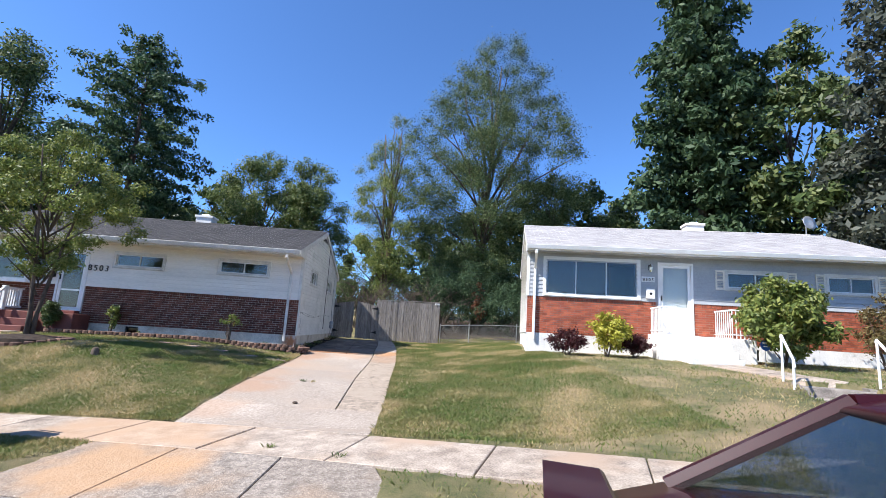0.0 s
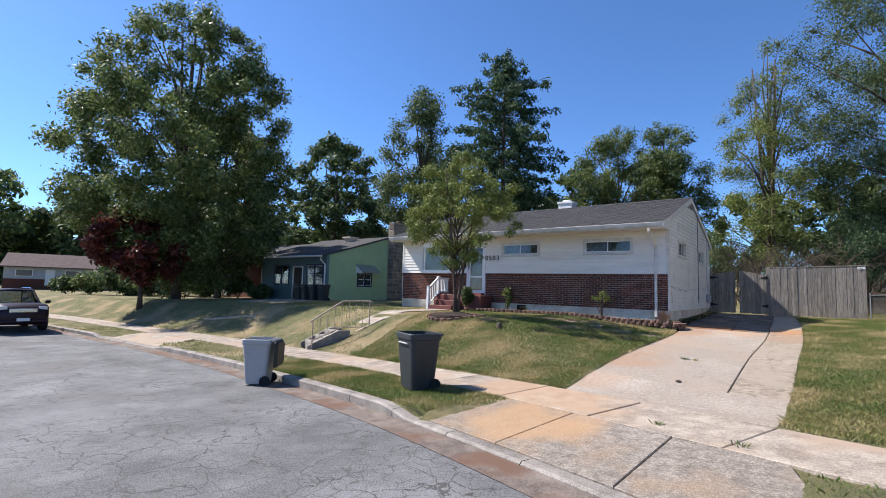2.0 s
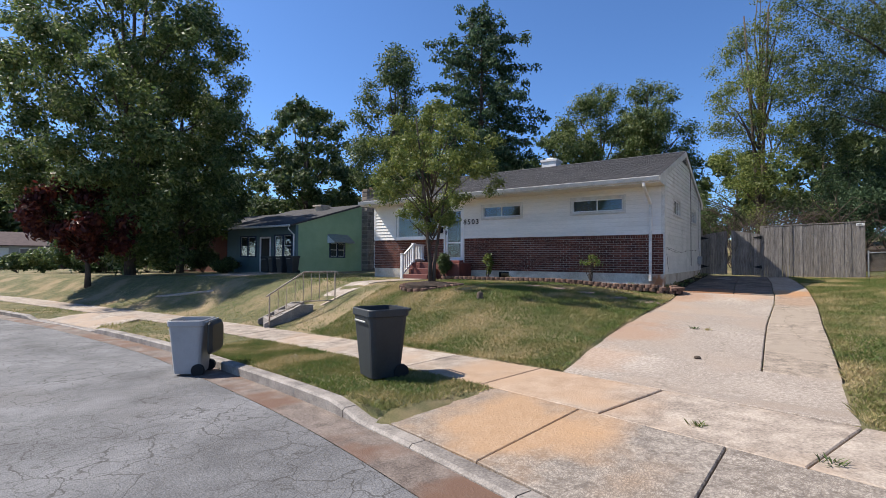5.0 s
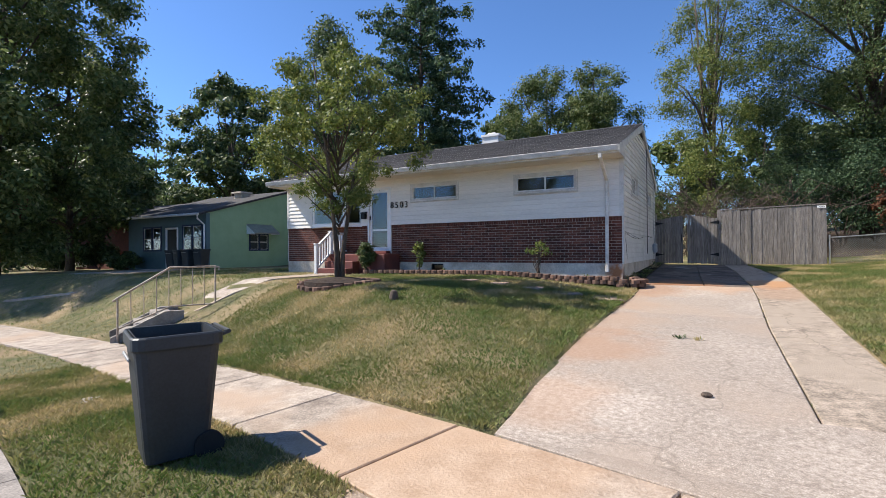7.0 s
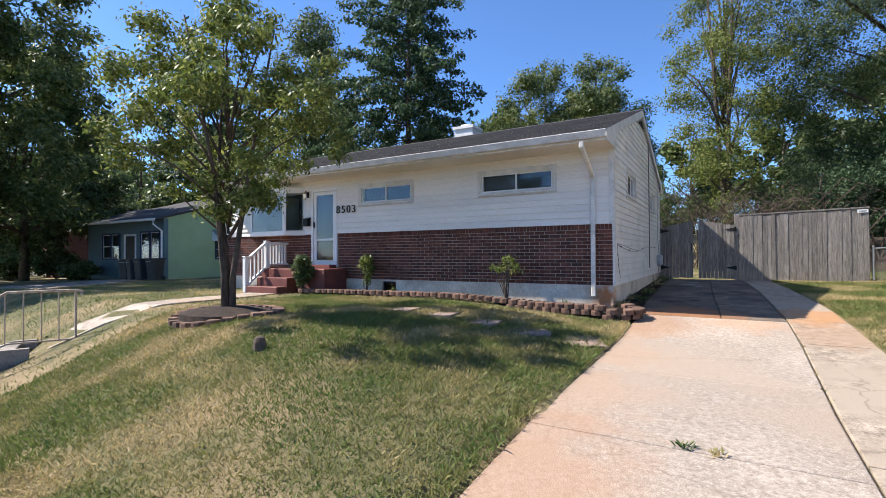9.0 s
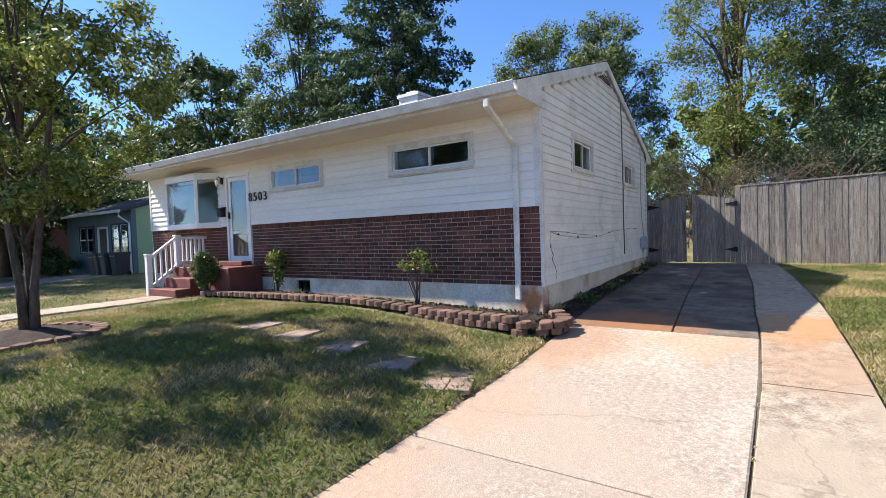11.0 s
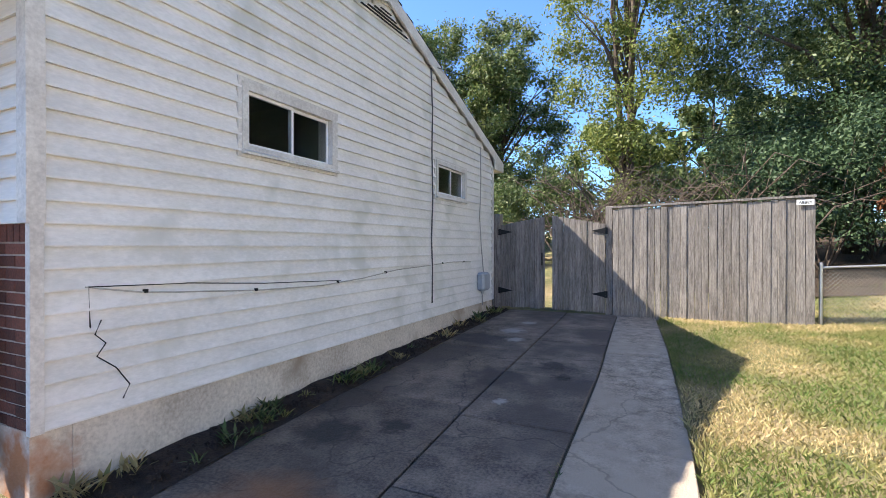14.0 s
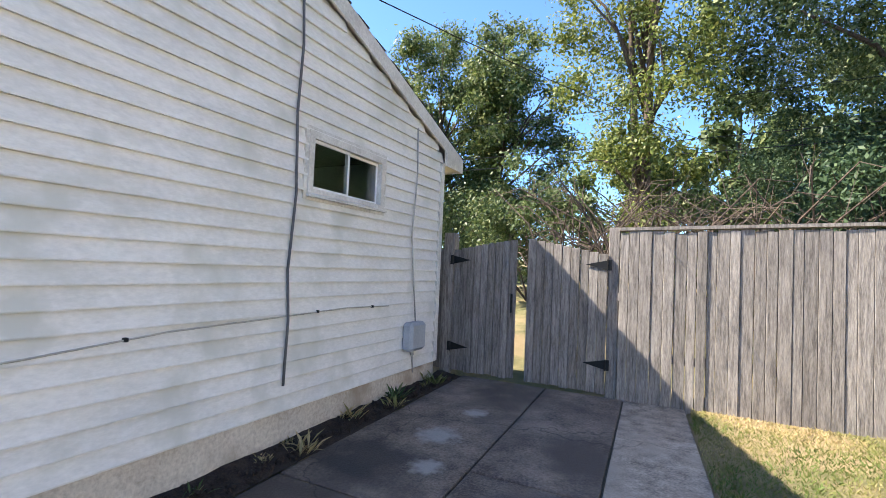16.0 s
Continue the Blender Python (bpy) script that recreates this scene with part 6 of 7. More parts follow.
solid("valve_cover", Shape().lathe([(0.13, -0.02), (0.13, 0.012), (0.11, 0.016)], 16, Matrix.Translation((*along(s_of(-7.0), 1.0), gz(*along(s_of(-7.0), 1.0))))), KERB, "small utility cover in the verge", "cover")


# ---- cars ----
PAINT_M = mat("maroon car paint", (0.03, 0.004, 0.006), (0.024, 0.003, 0.005), rough=0.4, bump=0, coat=0.15, spec=0.25)
PAINT_R = mat("red car paint", (0.25, 0.02, 0.025), (0.2, 0.016, 0.02), rough=0.3, bump=0, coat=0.4)
PAINT_D = mat("plum car paint", (0.022, 0.008, 0.014), (0.018, 0.007, 0.012), rough=0.4, bump=0, coat=0.1, spec=0.25)
CARGLASS = glass_mat("car glass", (0.4, 0.45, 0.46))
SEAT = mat("beige upholstery", (0.5, 0.46, 0.38), (0.4, 0.36, 0.3), bump=0.1)


def car(at, paint, label, L, W, deck, roof, belt=0.9, nose=0.75, seats=False, spoiler=False, rack=False, front=(1.15, 1.9), back=(1.0, 1.75), plate=True):
    """A car along +x: body lofted from cross rings, greenhouse with panes, wheels, lamps. deck: rear height, roof: roof height.
    front, back: how far the windscreen's and rear window's foot and top lie from the nose and the tail."""
    c = thing("car", label, "car", at=at)
    h2 = W / 2
    # lower body, section by section from tail to nose: x, half width, sill, belt
    secs = [(0.0, h2 * 0.8, 0.42, deck - 0.2), (0.06, h2 * 0.9, 0.3, deck - 0.06), (0.25, h2 * 0.96, 0.24, deck), (back[0], h2, 0.2, max(deck, belt)), (L * 0.5, h2, 0.2, belt), (L - front[0], h2, 0.2, belt + 0.02),
            (L - 0.4, h2 * 0.95, 0.22, nose + 0.02), (L - 0.1, h2 * 0.86, 0.26, nose - 0.1), (L, h2 * 0.72, 0.34, nose - 0.22)]
    body = Shape()
    lv = []
    for x, w, lo, hi in secs:
        m_ = (lo + hi) / 2
        half = [(x, 0, lo), (x, w * 0.8, lo), (x, w * 0.97, lo + 0.1), (x, w * 1.0, m_), (x, w * 0.98, hi - 0.12), (x, w * 0.9, hi - 0.02), (x, w * 0.6, hi + 0.012), (x, 0, hi + 0.025)]
        lv.append(half + [(x, -y, z) for _, y, z in half[-2:0:-1]])
    rings(body, lv)
    bd = part("body", body, paint, c, smooth=True)
    # greenhouse: pillars and roof, panes between
    xb0, xb1, xf1, xf0 = back[0], back[1], L - front[1], L - front[0]
    yb, yt = h2 * 0.9, h2 * 0.68
    P = lambda x, y, z: Vector((x, y, z))
    foot = {(0, s): P(xb0, yb * 0.88 * s, max(deck, belt) - 0.01) for s in (1, -1)} | {(1, s): P(xf0, yb * 0.88 * s, belt + 0.01) for s in (1, -1)}
    top = {(0, s): P(xb1, yt * s, roof - 0.06) for s in (1, -1)} | {(1, s): P(xf1, yt * s, roof - 0.05) for s in (1, -1)}
    mid0, mid1 = L * 0.52, L * 0.5
    pil = Shape()
    for k in (0, 1):
        for s_ in (1, -1):
            pil.tube([foot[(k, s_)], top[(k, s_)]], 0.038, 6)
    for s_ in (1, -1):
        pil.tube([P(mid0, yb * 0.97 * s_, belt - 0.02), P(mid1, yt * 1.02 * s_, roof - 0.04)], 0.035, 6)
        pil.tube([top[(0, s_)], P((xb1 + xf1) / 2, yt * 1.03 * s_, roof - 0.025), top[(1, s_)]], 0.035, 6)
    tagged(part("pillar_frame", pil, paint, c), kind="stuff")
    rl = []
    for x, z, w in ((xb1 - 0.06, roof - 0.07, yt), (xb1 + 0.15, roof - 0.02, yt * 1.02), ((xb1 + xf1) / 2, roof, yt * 1.03), (xf1 - 0.15, roof - 0.015, yt * 1.02), (xf1 + 0.06, roof - 0.055, yt)):
        rl.append([(x, -w, z - 0.03), (x, w, z - 0.03), (x, w * 0.9, z), (x, 0, z + 0.03), (x, -w * 0.9, z)])
    part("roof", rings(Shape(), rl), paint, c, smooth=True)

    def pane(name, q):
        n = (q[1] - q[0]).cross(q[3] - q[0]).normalized() * 0.004
        sh = Shape().add([p + n for p in q] + [p - n for p in q], [(0, 1, 2, 3), (7, 6, 5, 4), (0, 4, 5, 1), (1, 5, 6, 2), (2, 6, 7, 3), (3, 7, 4, 0)])
        ob = part(name, sh, CARGLASS, c)
        ob.visible_shadow = False
    pane("rear_window", [foot[(0, -1)], foot[(0, 1)], top[(0, 1)], top[(0, -1)]])
    pane("windscreen", [foot[(1, 1)], foot[(1, -1)], top[(1, -1)], top[(1, 1)]])
    for s_ in (1, -1):
        a, b = P(mid0, yb * 0.95 * s_, belt), P(mid1, yt * 1.0 * s_, roof - 0.05)
        pane("side_window", [foot[(0, s_)], a, b, top[(0, s_)]])
        pane("side_window", [a, foot[(1, s_)], top[(1, s_)], b])
    # cabin
    part("cabin", Shape().box(xb0 + 0.35, -h2 * 0.8, 0.3, xf0 - 0.2, h2 * 0.8, 0.34), INSIDE, c)
    for x in ((xb0 + 0.55, L * 0.52) if seats else (L * 0.52,)):
        for y in (-0.38, 0.38):
            st = part("seat", Shape().box(x, y - 0.25, 0.34, x + 0.5, y + 0.25, 0.55, bevel=0.05).box(x - 0.16, y - 0.24, 0.5, x + 0.02, y + 0.24, 0.8, bevel=0.06), SEAT, c)
            part("headrest", Shape().box(x - 0.16, y - 0.13, 0.82, x - 0.05, y + 0.13, 0.95, bevel=0.05), SEAT, st)
    if seats:
        part("parcel_shelf", Shape().box(xb0 + 0.02, -h2 * 0.78, deck - 0.06, xb0 + 0.6, h2 * 0.78, deck - 0.03), SEAT, c)
        part("dashboard", Shape().box(xf0 - 0.5, -h2 * 0.8, 0.6, xf0 + 0.1, h2 * 0.8, belt - 0.04, bevel=0.05), TYRE, c)
    for x in (0.78, L - 0.85):
        for s_ in (1, -1):
            m_ = Matrix.Translation((x, s_ * (h2 - 0.12), 0.32)) @ pose(0, 0, 0, 90, 0, 0)
            wh = part("wheel", Shape().lathe([(0.2, -0.1), (0.3, -0.1), (0.32, -0.07), (0.32, 0.07), (0.3, 0.1), (0.2, 0.1)], 22, m_), TYRE, c, smooth=False)
            rim = Shape().lathe([(0.03, -0.1), (0.2, -0.105), (0.2, 0.105), (0.03, 0.1)], 18, m_)
            part("rim", rim, CHROME, wh)
            part("arch", Shape().lathe([(0.36, -0.09), (0.375, -0.09), (0.375, 0.128), (0.36, 0.128)], 22, m_), TYRE, c)
    LAMP = mat("lamp lens", (0.75, 0.75, 0.72), rough=0.1, bump=0, coat=1.0)
    RED = mat("red lamp lens", (0.3, 0.01, 0.01), rough=0.15, bump=0, coat=1.0)
    for s_ in (1, -1):
        part("headlight", Shape().box(L - 0.3, s_ * h2 * 0.5, nose - 0.2, L - 0.04, s_ * h2 * 0.82, nose - 0.05, bevel=0.03), LAMP, c)
        part("tail_light", Shape().box(-0.01, s_ * h2 * 0.5, deck - 0.28, 0.14, s_ * h2 * 0.9, deck - 0.1, bevel=0.02), RED, c)
        part("mirror", Shape().box(xf0 - 0.25, s_ * (h2 + 0.01), belt + 0.0, xf0 - 0.12, s_ * (h2 + 0.2), belt + 0.14, bevel=0.035), paint, c)
        for x in (L * 0.4, L * 0.6):
            part("door_handle", Shape().box(x - 0.1, s_ * (h2 * 0.985), belt - 0.14, x + 0.1, s_ * (h2 * 0.985 + 0.035), belt - 0.11, bevel=0.008), paint, c)
    part("grille", Shape().box(L - 0.06, -h2 * 0.46, nose - 0.3, L + 0.012, h2 * 0.46, nose - 0.14, bevel=0.012), CHROME, c)
    part("bumper", Shape().box(L - 0.2, -h2 * 0.84, 0.28, L + 0.05, h2 * 0.84, 0.46, bevel=0.06), paint, c)
    part("bumper", Shape().box(-0.06, -h2 * 0.86, 0.3, 0.2, h2 * 0.86, 0.5, bevel=0.06), paint, c)
    if plate:
        part("number_plate", Shape().box(L + 0.045, -0.2, 0.38, L + 0.06, 0.2, 0.5), WHITE, c)
    if rack:
        for s_ in (1, -1):
            part("roof_rail", Shape().tube([(xb1 + 0.1, s_ * yt * 0.9, roof), (xb1 + 0.2, s_ * yt * 0.9, roof + 0.06), (xf1 - 0.2, s_ * yt * 0.9, roof + 0.06), (xf1 - 0.1, s_ * yt * 0.9, roof)], 0.016, 6), CHROME, c)
    if spoiler:
        sp = Shape()
        w = h2 * 0.86
        sp.prism([(0.02, -w, deck + 0.06), (0.0, -w, deck + 0.095), (0.24, -w, deck + 0.08), (0.26, -w, deck + 0.065)][::-1], (0, 2 * w, 0))
        for s_ in (1, -1):
            sp.prism([(0.03, s_ * w - 0.02, deck - 0.03), (0.06, s_ * w - 0.02, deck + 0.08), (0.22, s_ * w - 0.02, deck + 0.075), (0.3, s_ * w - 0.02, deck - 0.03)][::-1], (0, 0.04, 0))
        part("spoiler", sp, paint, c)
    return c


def parked(s0_, d_, turn=0.0):
    """A car's pose with its tail at s0_ along the kerb and its axis d_ off it."""
    (x, y), (x2, y2) = along(s0_, d_), along(s0_ + 3, d_)
    return Matrix.Translation((x, y, float(street_z(x)))) @ pose(0, 0, 0, 0, -1.5, math.degrees(math.atan2(y2 - y, x2 - x)) + turn)


CAR_M = Matrix.Translation((1.27, 2.52, float(street_z(1.3)) - 0.01)) @ pose(0, 0, 0, 0, -1.5, -15.5)
near_car = car(CAR_M, PAINT_M, "maroon saloon car with rear spoiler parked at the kerb", 4.4, 1.74, 0.85, 1.34, belt=0.91, nose=0.74, seats=True, spoiler=True, back=(0.5, 1.14), front=(1.25, 2.0))
tam = thing("tambourine", "white half-moon tambourine on the parcel shelf", "tambourine", at=CAR_M @ Matrix.Translation((0.82, 0.28, 0.815)))
rim_o = Shape()
arc = [radians(a) for a in range(20, 300, 14)]
for a, b in zip(arc[:-1], arc[1:]):
    q = [(r * math.cos(t), r * math.sin(t), z) for z in (0, 0.05) for t, r in ((a, 0.1), (b, 0.1), (b, 0.125), (a, 0.125))]
    rim_o.add(q, [(3, 2, 1, 0), (4, 5, 6, 7), (0, 1, 5, 4), (1, 2, 6, 5), (2, 3, 7, 6), (3, 0, 4, 7)])
part("rim", rim_o, WHITE, tam)
for a in arc[1::3]:
    part("jingle", Shape().lathe([(0.024, -0.006), (0.024, 0.006)], 12, Matrix.Translation((0.126 * math.cos(a), 0.126 * math.sin(a), 0.025))), CHROME, tam)
car(parked(s_of(-28.8), -1.05, -5.0), PAINT_D, "dark plum sport utility car parked at the kerb", 4.7, 1.88, 1.0, 1.66, belt=1.05, nose=1.02, rack=True, back=(0.25, 0.7), front=(1.25, 2.0))
car(parked(s_of(-34.2), -1.15, -5.0), PAINT_R, "red hatchback parked behind the dark car", 4.3, 1.7, 0.95, 1.5, belt=0.95, nose=0.85, back=(0.25, 0.7), front=(1.05, 1.9))

# ---- green house ----
GREEN = mat("pale green paint", (0.36, 0.5, 0.3), (0.29, 0.42, 0.24), rough=0.7, scale=1.2, fine=30, bump=0.1)
TEAL = mat("blue grey paint", (0.13, 0.2, 0.22), (0.1, 0.16, 0.18), rough=0.7, scale=2, bump=0.1)
NAVY = mat("dark blue trim", (0.03, 0.05, 0.1), rough=0.6, bump=0)
STONE = mat("field stone", (0.3, 0.25, 0.2), (0.16, 0.13, 0.11), rough=0.9, scale=4, fine=40, bump=0.6, per_object=0.35)
G_AT = Matrix.Translation((-0.6, -0.45, 0))
ghouse = thing("house", "green painted bungalow with stone chimney and dark roof", "house", at=G_AT)
gx0, gx1, gy0, gyr, gy1, gzb, gze, gzr = -30.6, -23.2, 21.0, 26.6, 32.0, 0.35, 3.4, 5.0
og = [(-29.0, -27.2, 1.45, 2.78), (-26.8, -25.65, 0.5, 2.72), (-25.25, -23.5, 1.45, 2.8)]
for a, b, z0, z1 in holes(gx0, gx1, gzb - 0.4, gze, og):
    part("front_wall", Shape().box(a, gy0, z0, b, gy0 + 0.2, z1), TEAL, ghouse)
shp = Shape()
for a, b, z0, z1 in holes(gy0 + 0.2, gy1, gzb - 0.4, gze, [(23.65, 24.95, 1.45, 2.4)]):
    shp.box(gx1 - 0.2, a, z0, gx1, b, z1)
shp.prism([(gx1 - 0.2, gy0, gze), (gx1 - 0.2, gy1, gze), (gx1 - 0.2, gyr, gzr)], (0.2, 0, 0))
part("side_wall", shp, GREEN, ghouse, "pale green rendered side wall")
part("back_wall", Shape().box(gx0, gy1 - 0.2, gzb - 0.4, gx1 - 0.2, gy1, gze), GREEN, ghouse)
part("side_wall", Shape().box(gx0, gy0 + 0.2, gzb - 0.4, gx0 + 0.2, gy1 - 0.2, gze), TEAL, ghouse)
part("interior", Shape().box(gx0 + 0.2, gy0 + 2, gzb, gx1 - 0.2, gy0 + 2.1, gze).box(gx0 + 0.2, gy0 + 0.2, gze - 0.02, gx1 - 0.2, gy1 - 0.2, gze), INSIDE, ghouse)
part("roof", Shape().prism([(gx0 - 0.3, gy0 - 0.45, gze - 0.02), (gx0 - 0.3, gyr, gzr + 0.14), (gx0 - 0.3, gy1 + 0.3, gze - 0.02), (gx0 - 0.3, gy1 + 0.3, gze - 0.12), (gx0 - 0.3, gyr, gzr + 0.02), (gx0 - 0.3, gy0 - 0.45, gze - 0.12)][::-1], (gx1 - gx0 + 0.42, 0, 0)), ROOF_D, ghouse)
part("gutter", Shape().box(gx0 - 0.3, gy0 - 0.56, gze - 0.14, gx1 + 0.1, gy0 - 0.455, gze - 0.02, bevel=0.02), WHITE, ghouse)
part("downspout", Shape().tube([(gx1 + 0.0, gy0 - 0.5, gze - 0.14), (gx1 - 0.02, gy0 - 0.5, gze - 0.3), (gx1 - 0.1, gy0 - 0.06, gze - 0.6), (gx1 - 0.1, gy0 - 0.06, gzb)], 0.045, 8), WHITE, ghouse)
for a, b, z0, z1 in (og[0], og[2]):
    for p, q in ((a, (a + b) / 2), ((a + b) / 2, b)):
        m_ = Matrix.Translation((0, gy0, 0))
        w_ = window(ghouse, p + 0.02, q - 0.02, z0, z1, m_, NAVY, lites=1, sill=False, blind=False, rim=0.05)
        part("mullion", Shape().box(p + 0.1, -0.03, (z0 + z1) / 2 - 0.025, q - 0.1, 0.0, (z0 + z1) / 2 + 0.025, m_), WHITE, w_)
        part("blind", Shape().box(p + 0.05, 0.1, z0, q - 0.05, 0.11, z1, m_), BLIND, w_)
a, b, z0, z1 = og[1]
dg = part("door", Shape().box(a, gy0 - 0.03, z0, a + 0.1, gy0 + 0.1, z1).box(b - 0.1, gy0 - 0.03, z0, b, gy0 + 0.1, z1).box(a + 0.1, gy0 - 0.03, z1 - 0.1, b - 0.1, gy0 + 0.1, z1), WHITE, ghouse, "white framed dark door")
part("leaf", Shape().box(a + 0.1, gy0 + 0.03, z0, b - 0.1, gy0 + 0.08, z1 - 0.1), IRON, dg)
MG = Matrix.Translation((gx1, 0, 0)) @ pose(0, 0, 0, 0, 0, 90)
for p, q in ((23.65, 24.3), (24.3, 24.95)):
    w_ = window(ghouse, p, q, 1.45, 2.4, MG, NAVY, lites=1, sill=False, blind=False, rim=0.05)
    part("mullion", Shape().box(p + 0.08, -0.03, 1.9, q - 0.08, 0.0, 1.95, MG), WHITE, w_)
    part("blind", Shape().box(p, 0.1, 1.45, q, 0.11, 2.4, MG), BLIND, w_)
aw = thing("window_awning", "faded aluminium awning over the side window", "awning", at=G_AT)
part("canopy", Shape().prism([(23.45, -0.02, 2.95), (23.45, -0.75, 2.42), (23.45, -0.75, 2.37), (23.45, -0.02, 2.9)], (1.75, 0, 0), MG), GALV, aw)
for x in (23.45, 25.18):
    part("cheek", Shape().prism([(x, -0.02, 2.9), (x, -0.75, 2.37), (x, -0.02, 2.37)], (0.02, 0, 0), MG), WHITE, aw)
chs = thing("stone_chimney", "tall field stone chimney on the green house", "chimney", at=G_AT)
part("core", Shape().box(-23.19, 26.5, 0.0, -22.55, 27.9, 6.05), MORTAR, chs)
for z in np.arange(0.2, 6.0, 0.26):
    y = 26.46
    while y < 27.85:
        w_ = rng.uniform(0.22, 0.5)
        part("stone", Shape().box(-22.58, y, z, -22.5 - rng.uniform(0, 0.03), min(y + w_ - 0.02, 27.94), z + 0.24, bevel=0.03), STONE, chs)
        y += w_
    part("stone", Shape().box(-23.1, 26.44, z, -22.6, 26.52, z + 0.24, bevel=0.03), STONE, chs)
part("flue", Shape().box(-23.0, 27.0, 6.05, -22.7, 27.35, 6.35, bevel=0.02), BLOCK, chs)
gch = solid("roof_vent", Shape().box(-26.6, 25.2, 4.5, -25.9, 25.9, 5.05, bevel=0.02).box(-26.7, 25.1, 5.05, -25.8, 26.0, 5.15), FOUND, "squat masonry vent on the dark roof", "vent", at=G_AT)
wing = thing("house", "shaded dark brick bungalow under the trees", "house")
part("wall", Shape().box(-41.0, 22.0, 0.0, -30.9, 30.0, 3.2), BRICK_J, wing)
part("roof", Shape().prism([(-41.4, 21.4, 3.15), (-41.4, 26.0, 4.9), (-41.4, 30.6, 3.15), (-41.4, 30.6, 3.05), (-41.4, 26.0, 4.78), (-41.4, 21.4, 3.05)][::-1], (10.9, 0, 0)), ROOF_D, wing)
part("window", Shape().box(-33.6, 21.95, 1.5, -32.8, 22.0, 2.7), WHITE, wing)
wr = thing("porch_railing", "white porch railing in the shade", "railing")
part("handrail", Shape().box(-37.5, 20.0, 1.3, -35.0, 20.06, 1.38), WHITE, wr)
part("handrail", Shape().prism([(-38.6, 20.0, 0.55), (-37.5, 20.0, 1.3), (-37.5, 20.0, 1.38), (-38.6, 20.0, 0.63)][::-1], (0, 0.06, 0)), WHITE, wr)
for x in np.arange(-37.5, -34.95, 0.16):
    part("baluster", Shape().box(x, 20.01, 0.45, x + 0.05, 20.05, 1.3), WHITE, wr)
part("newel", Shape().box(-38.7, 19.97, -0.2, -38.58, 20.09, 0.72), WHITE, wr)
gd = thing("driveway", "pale concrete driveway of the green house", "driveway", kind="structure")
for (xa, ya), (xb, yb_) in zip([(-18.6, 11.6), (-20.5, 14.2), (-22.6, 16.8)], [(-20.5, 14.2), (-22.6, 16.8), (-24.8, 19.4)]):
    slab(gd, [(xa - 1.9, ya - 0.3), (xa + 1.3, ya + 0.3), (xb + 1.3, yb_ + 0.3), (xb - 1.9, yb_ - 0.3)], CONCRETE, lambda x, y: gz(x, y) + 0.04)
ap2 = thing("apron", "pale concrete driveway apron of the green house", "pavement", kind="structure")
slab(ap2, [along(APRON2[0], 0.19), along(APRON2[1], 0.19), along(APRON2[1] - 0.7, 1.48), along(APRON2[0] + 0.7, 1.48)], CONCRETE, apron_top)


# ---- far side of the street's bend ----
def far_house(x, y, turn, wall, roof, L=11.0, D=7.5, label="small ranch house far down the street"):
    z = gz(x, y)
    h = thing("house", label, "house", at=Matrix.Translation((x, y, z)) @ pose(0, 0, 0, 0, 0, turn))
    part("base", Shape().box(0, 0, -0.5, L, D, 1.3), BRICK_J, h)
    part("wall", Shape().box(0.02, 0.02, 1.3, L - 0.02, D - 0.02, 2.9).prism([(0.02, 0.0, 2.9), (0.02, D, 2.9), (0.02, D / 2, 4.4)], (0.2, 0, 0)).prism([(L - 0.22, 0.0, 2.9), (L - 0.22, D, 2.9), (L - 0.22, D / 2, 4.4)], (0.2, 0, 0)), wall, h)
    part("roof", Shape().prism([(-0.3, -0.6, 2.85), (-0.3, D / 2, 4.6), (-0.3, D + 0.6, 2.85), (-0.3, D + 0.6, 2.72), (-0.3, D / 2, 4.45), (-0.3, -0.6, 2.72)][::-1], (L + 0.6, 0, 0)), roof, h)
    for a in (1.2, 6.0, 8.6):
        w_ = part("window", Shape().box(a - 0.08, -0.05, 1.6, a + 1.6, 0.0, 2.5), WHITE, h)
        part("pane", Shape().box(a, -0.07, 1.68, a + 1.52, -0.052, 2.42), INSIDE, w_)
    part("door", Shape().box(4.0, -0.05, 0.5, 4.95, 0.0, 2.5), WHITE, h)
    return h


ROOF_B = mat("brown shingles", (0.13, 0.09, 0.08), (0.08, 0.055, 0.05), rough=0.95, scale=2, bump=0.3)
far_house(-77, 14, 72, SIDING_G, ROOF_B, label="grey and brick ranch house far down the street")
far_house(-76, 25, 82, SIDING, ROOF_B, label="white ranch house with brown roof far down the street")
far_house(-69, 34, 95, SIDING, ROOF_D, label="white ranch house far down the street")
far_house(-57, 28, 85, GREEN, ROOF_D, label="green ranch house behind the hedge")
shrub("hedge", -44.5, 16.5, 2.3, 2.6, "dark clipped hedge on a neighbour's lawn", LEAF_DARK, n=9000, size=0.14, seed=51, clumps=50)
shrub("hedge", -41.0, 16.8, 2.1, 2.2, "dark clipped hedge on a neighbour's lawn", LEAF_DARK, n=8000, size=0.14, seed=52, clumps=50)
shrub("round_bush", -50.5, 15.5, 2.0, 1.6, "round clipped bush on a neighbour's lawn", LEAF_MID, n=5000, size=0.13, seed=53, clumps=40)
shrub("round_bush", -53.5, 14.6, 1.7, 1.3, "round clipped bush on a neighbour's lawn", LEAF_DARK, n=4000, size=0.13, seed=54, clumps=40)
pine("conical_tree", -54.0, 21.5, 8.0, 1.6, "narrow dark conical evergreen", n=5000, size=0.22, seed=55, base=0.02, droop=0.1)
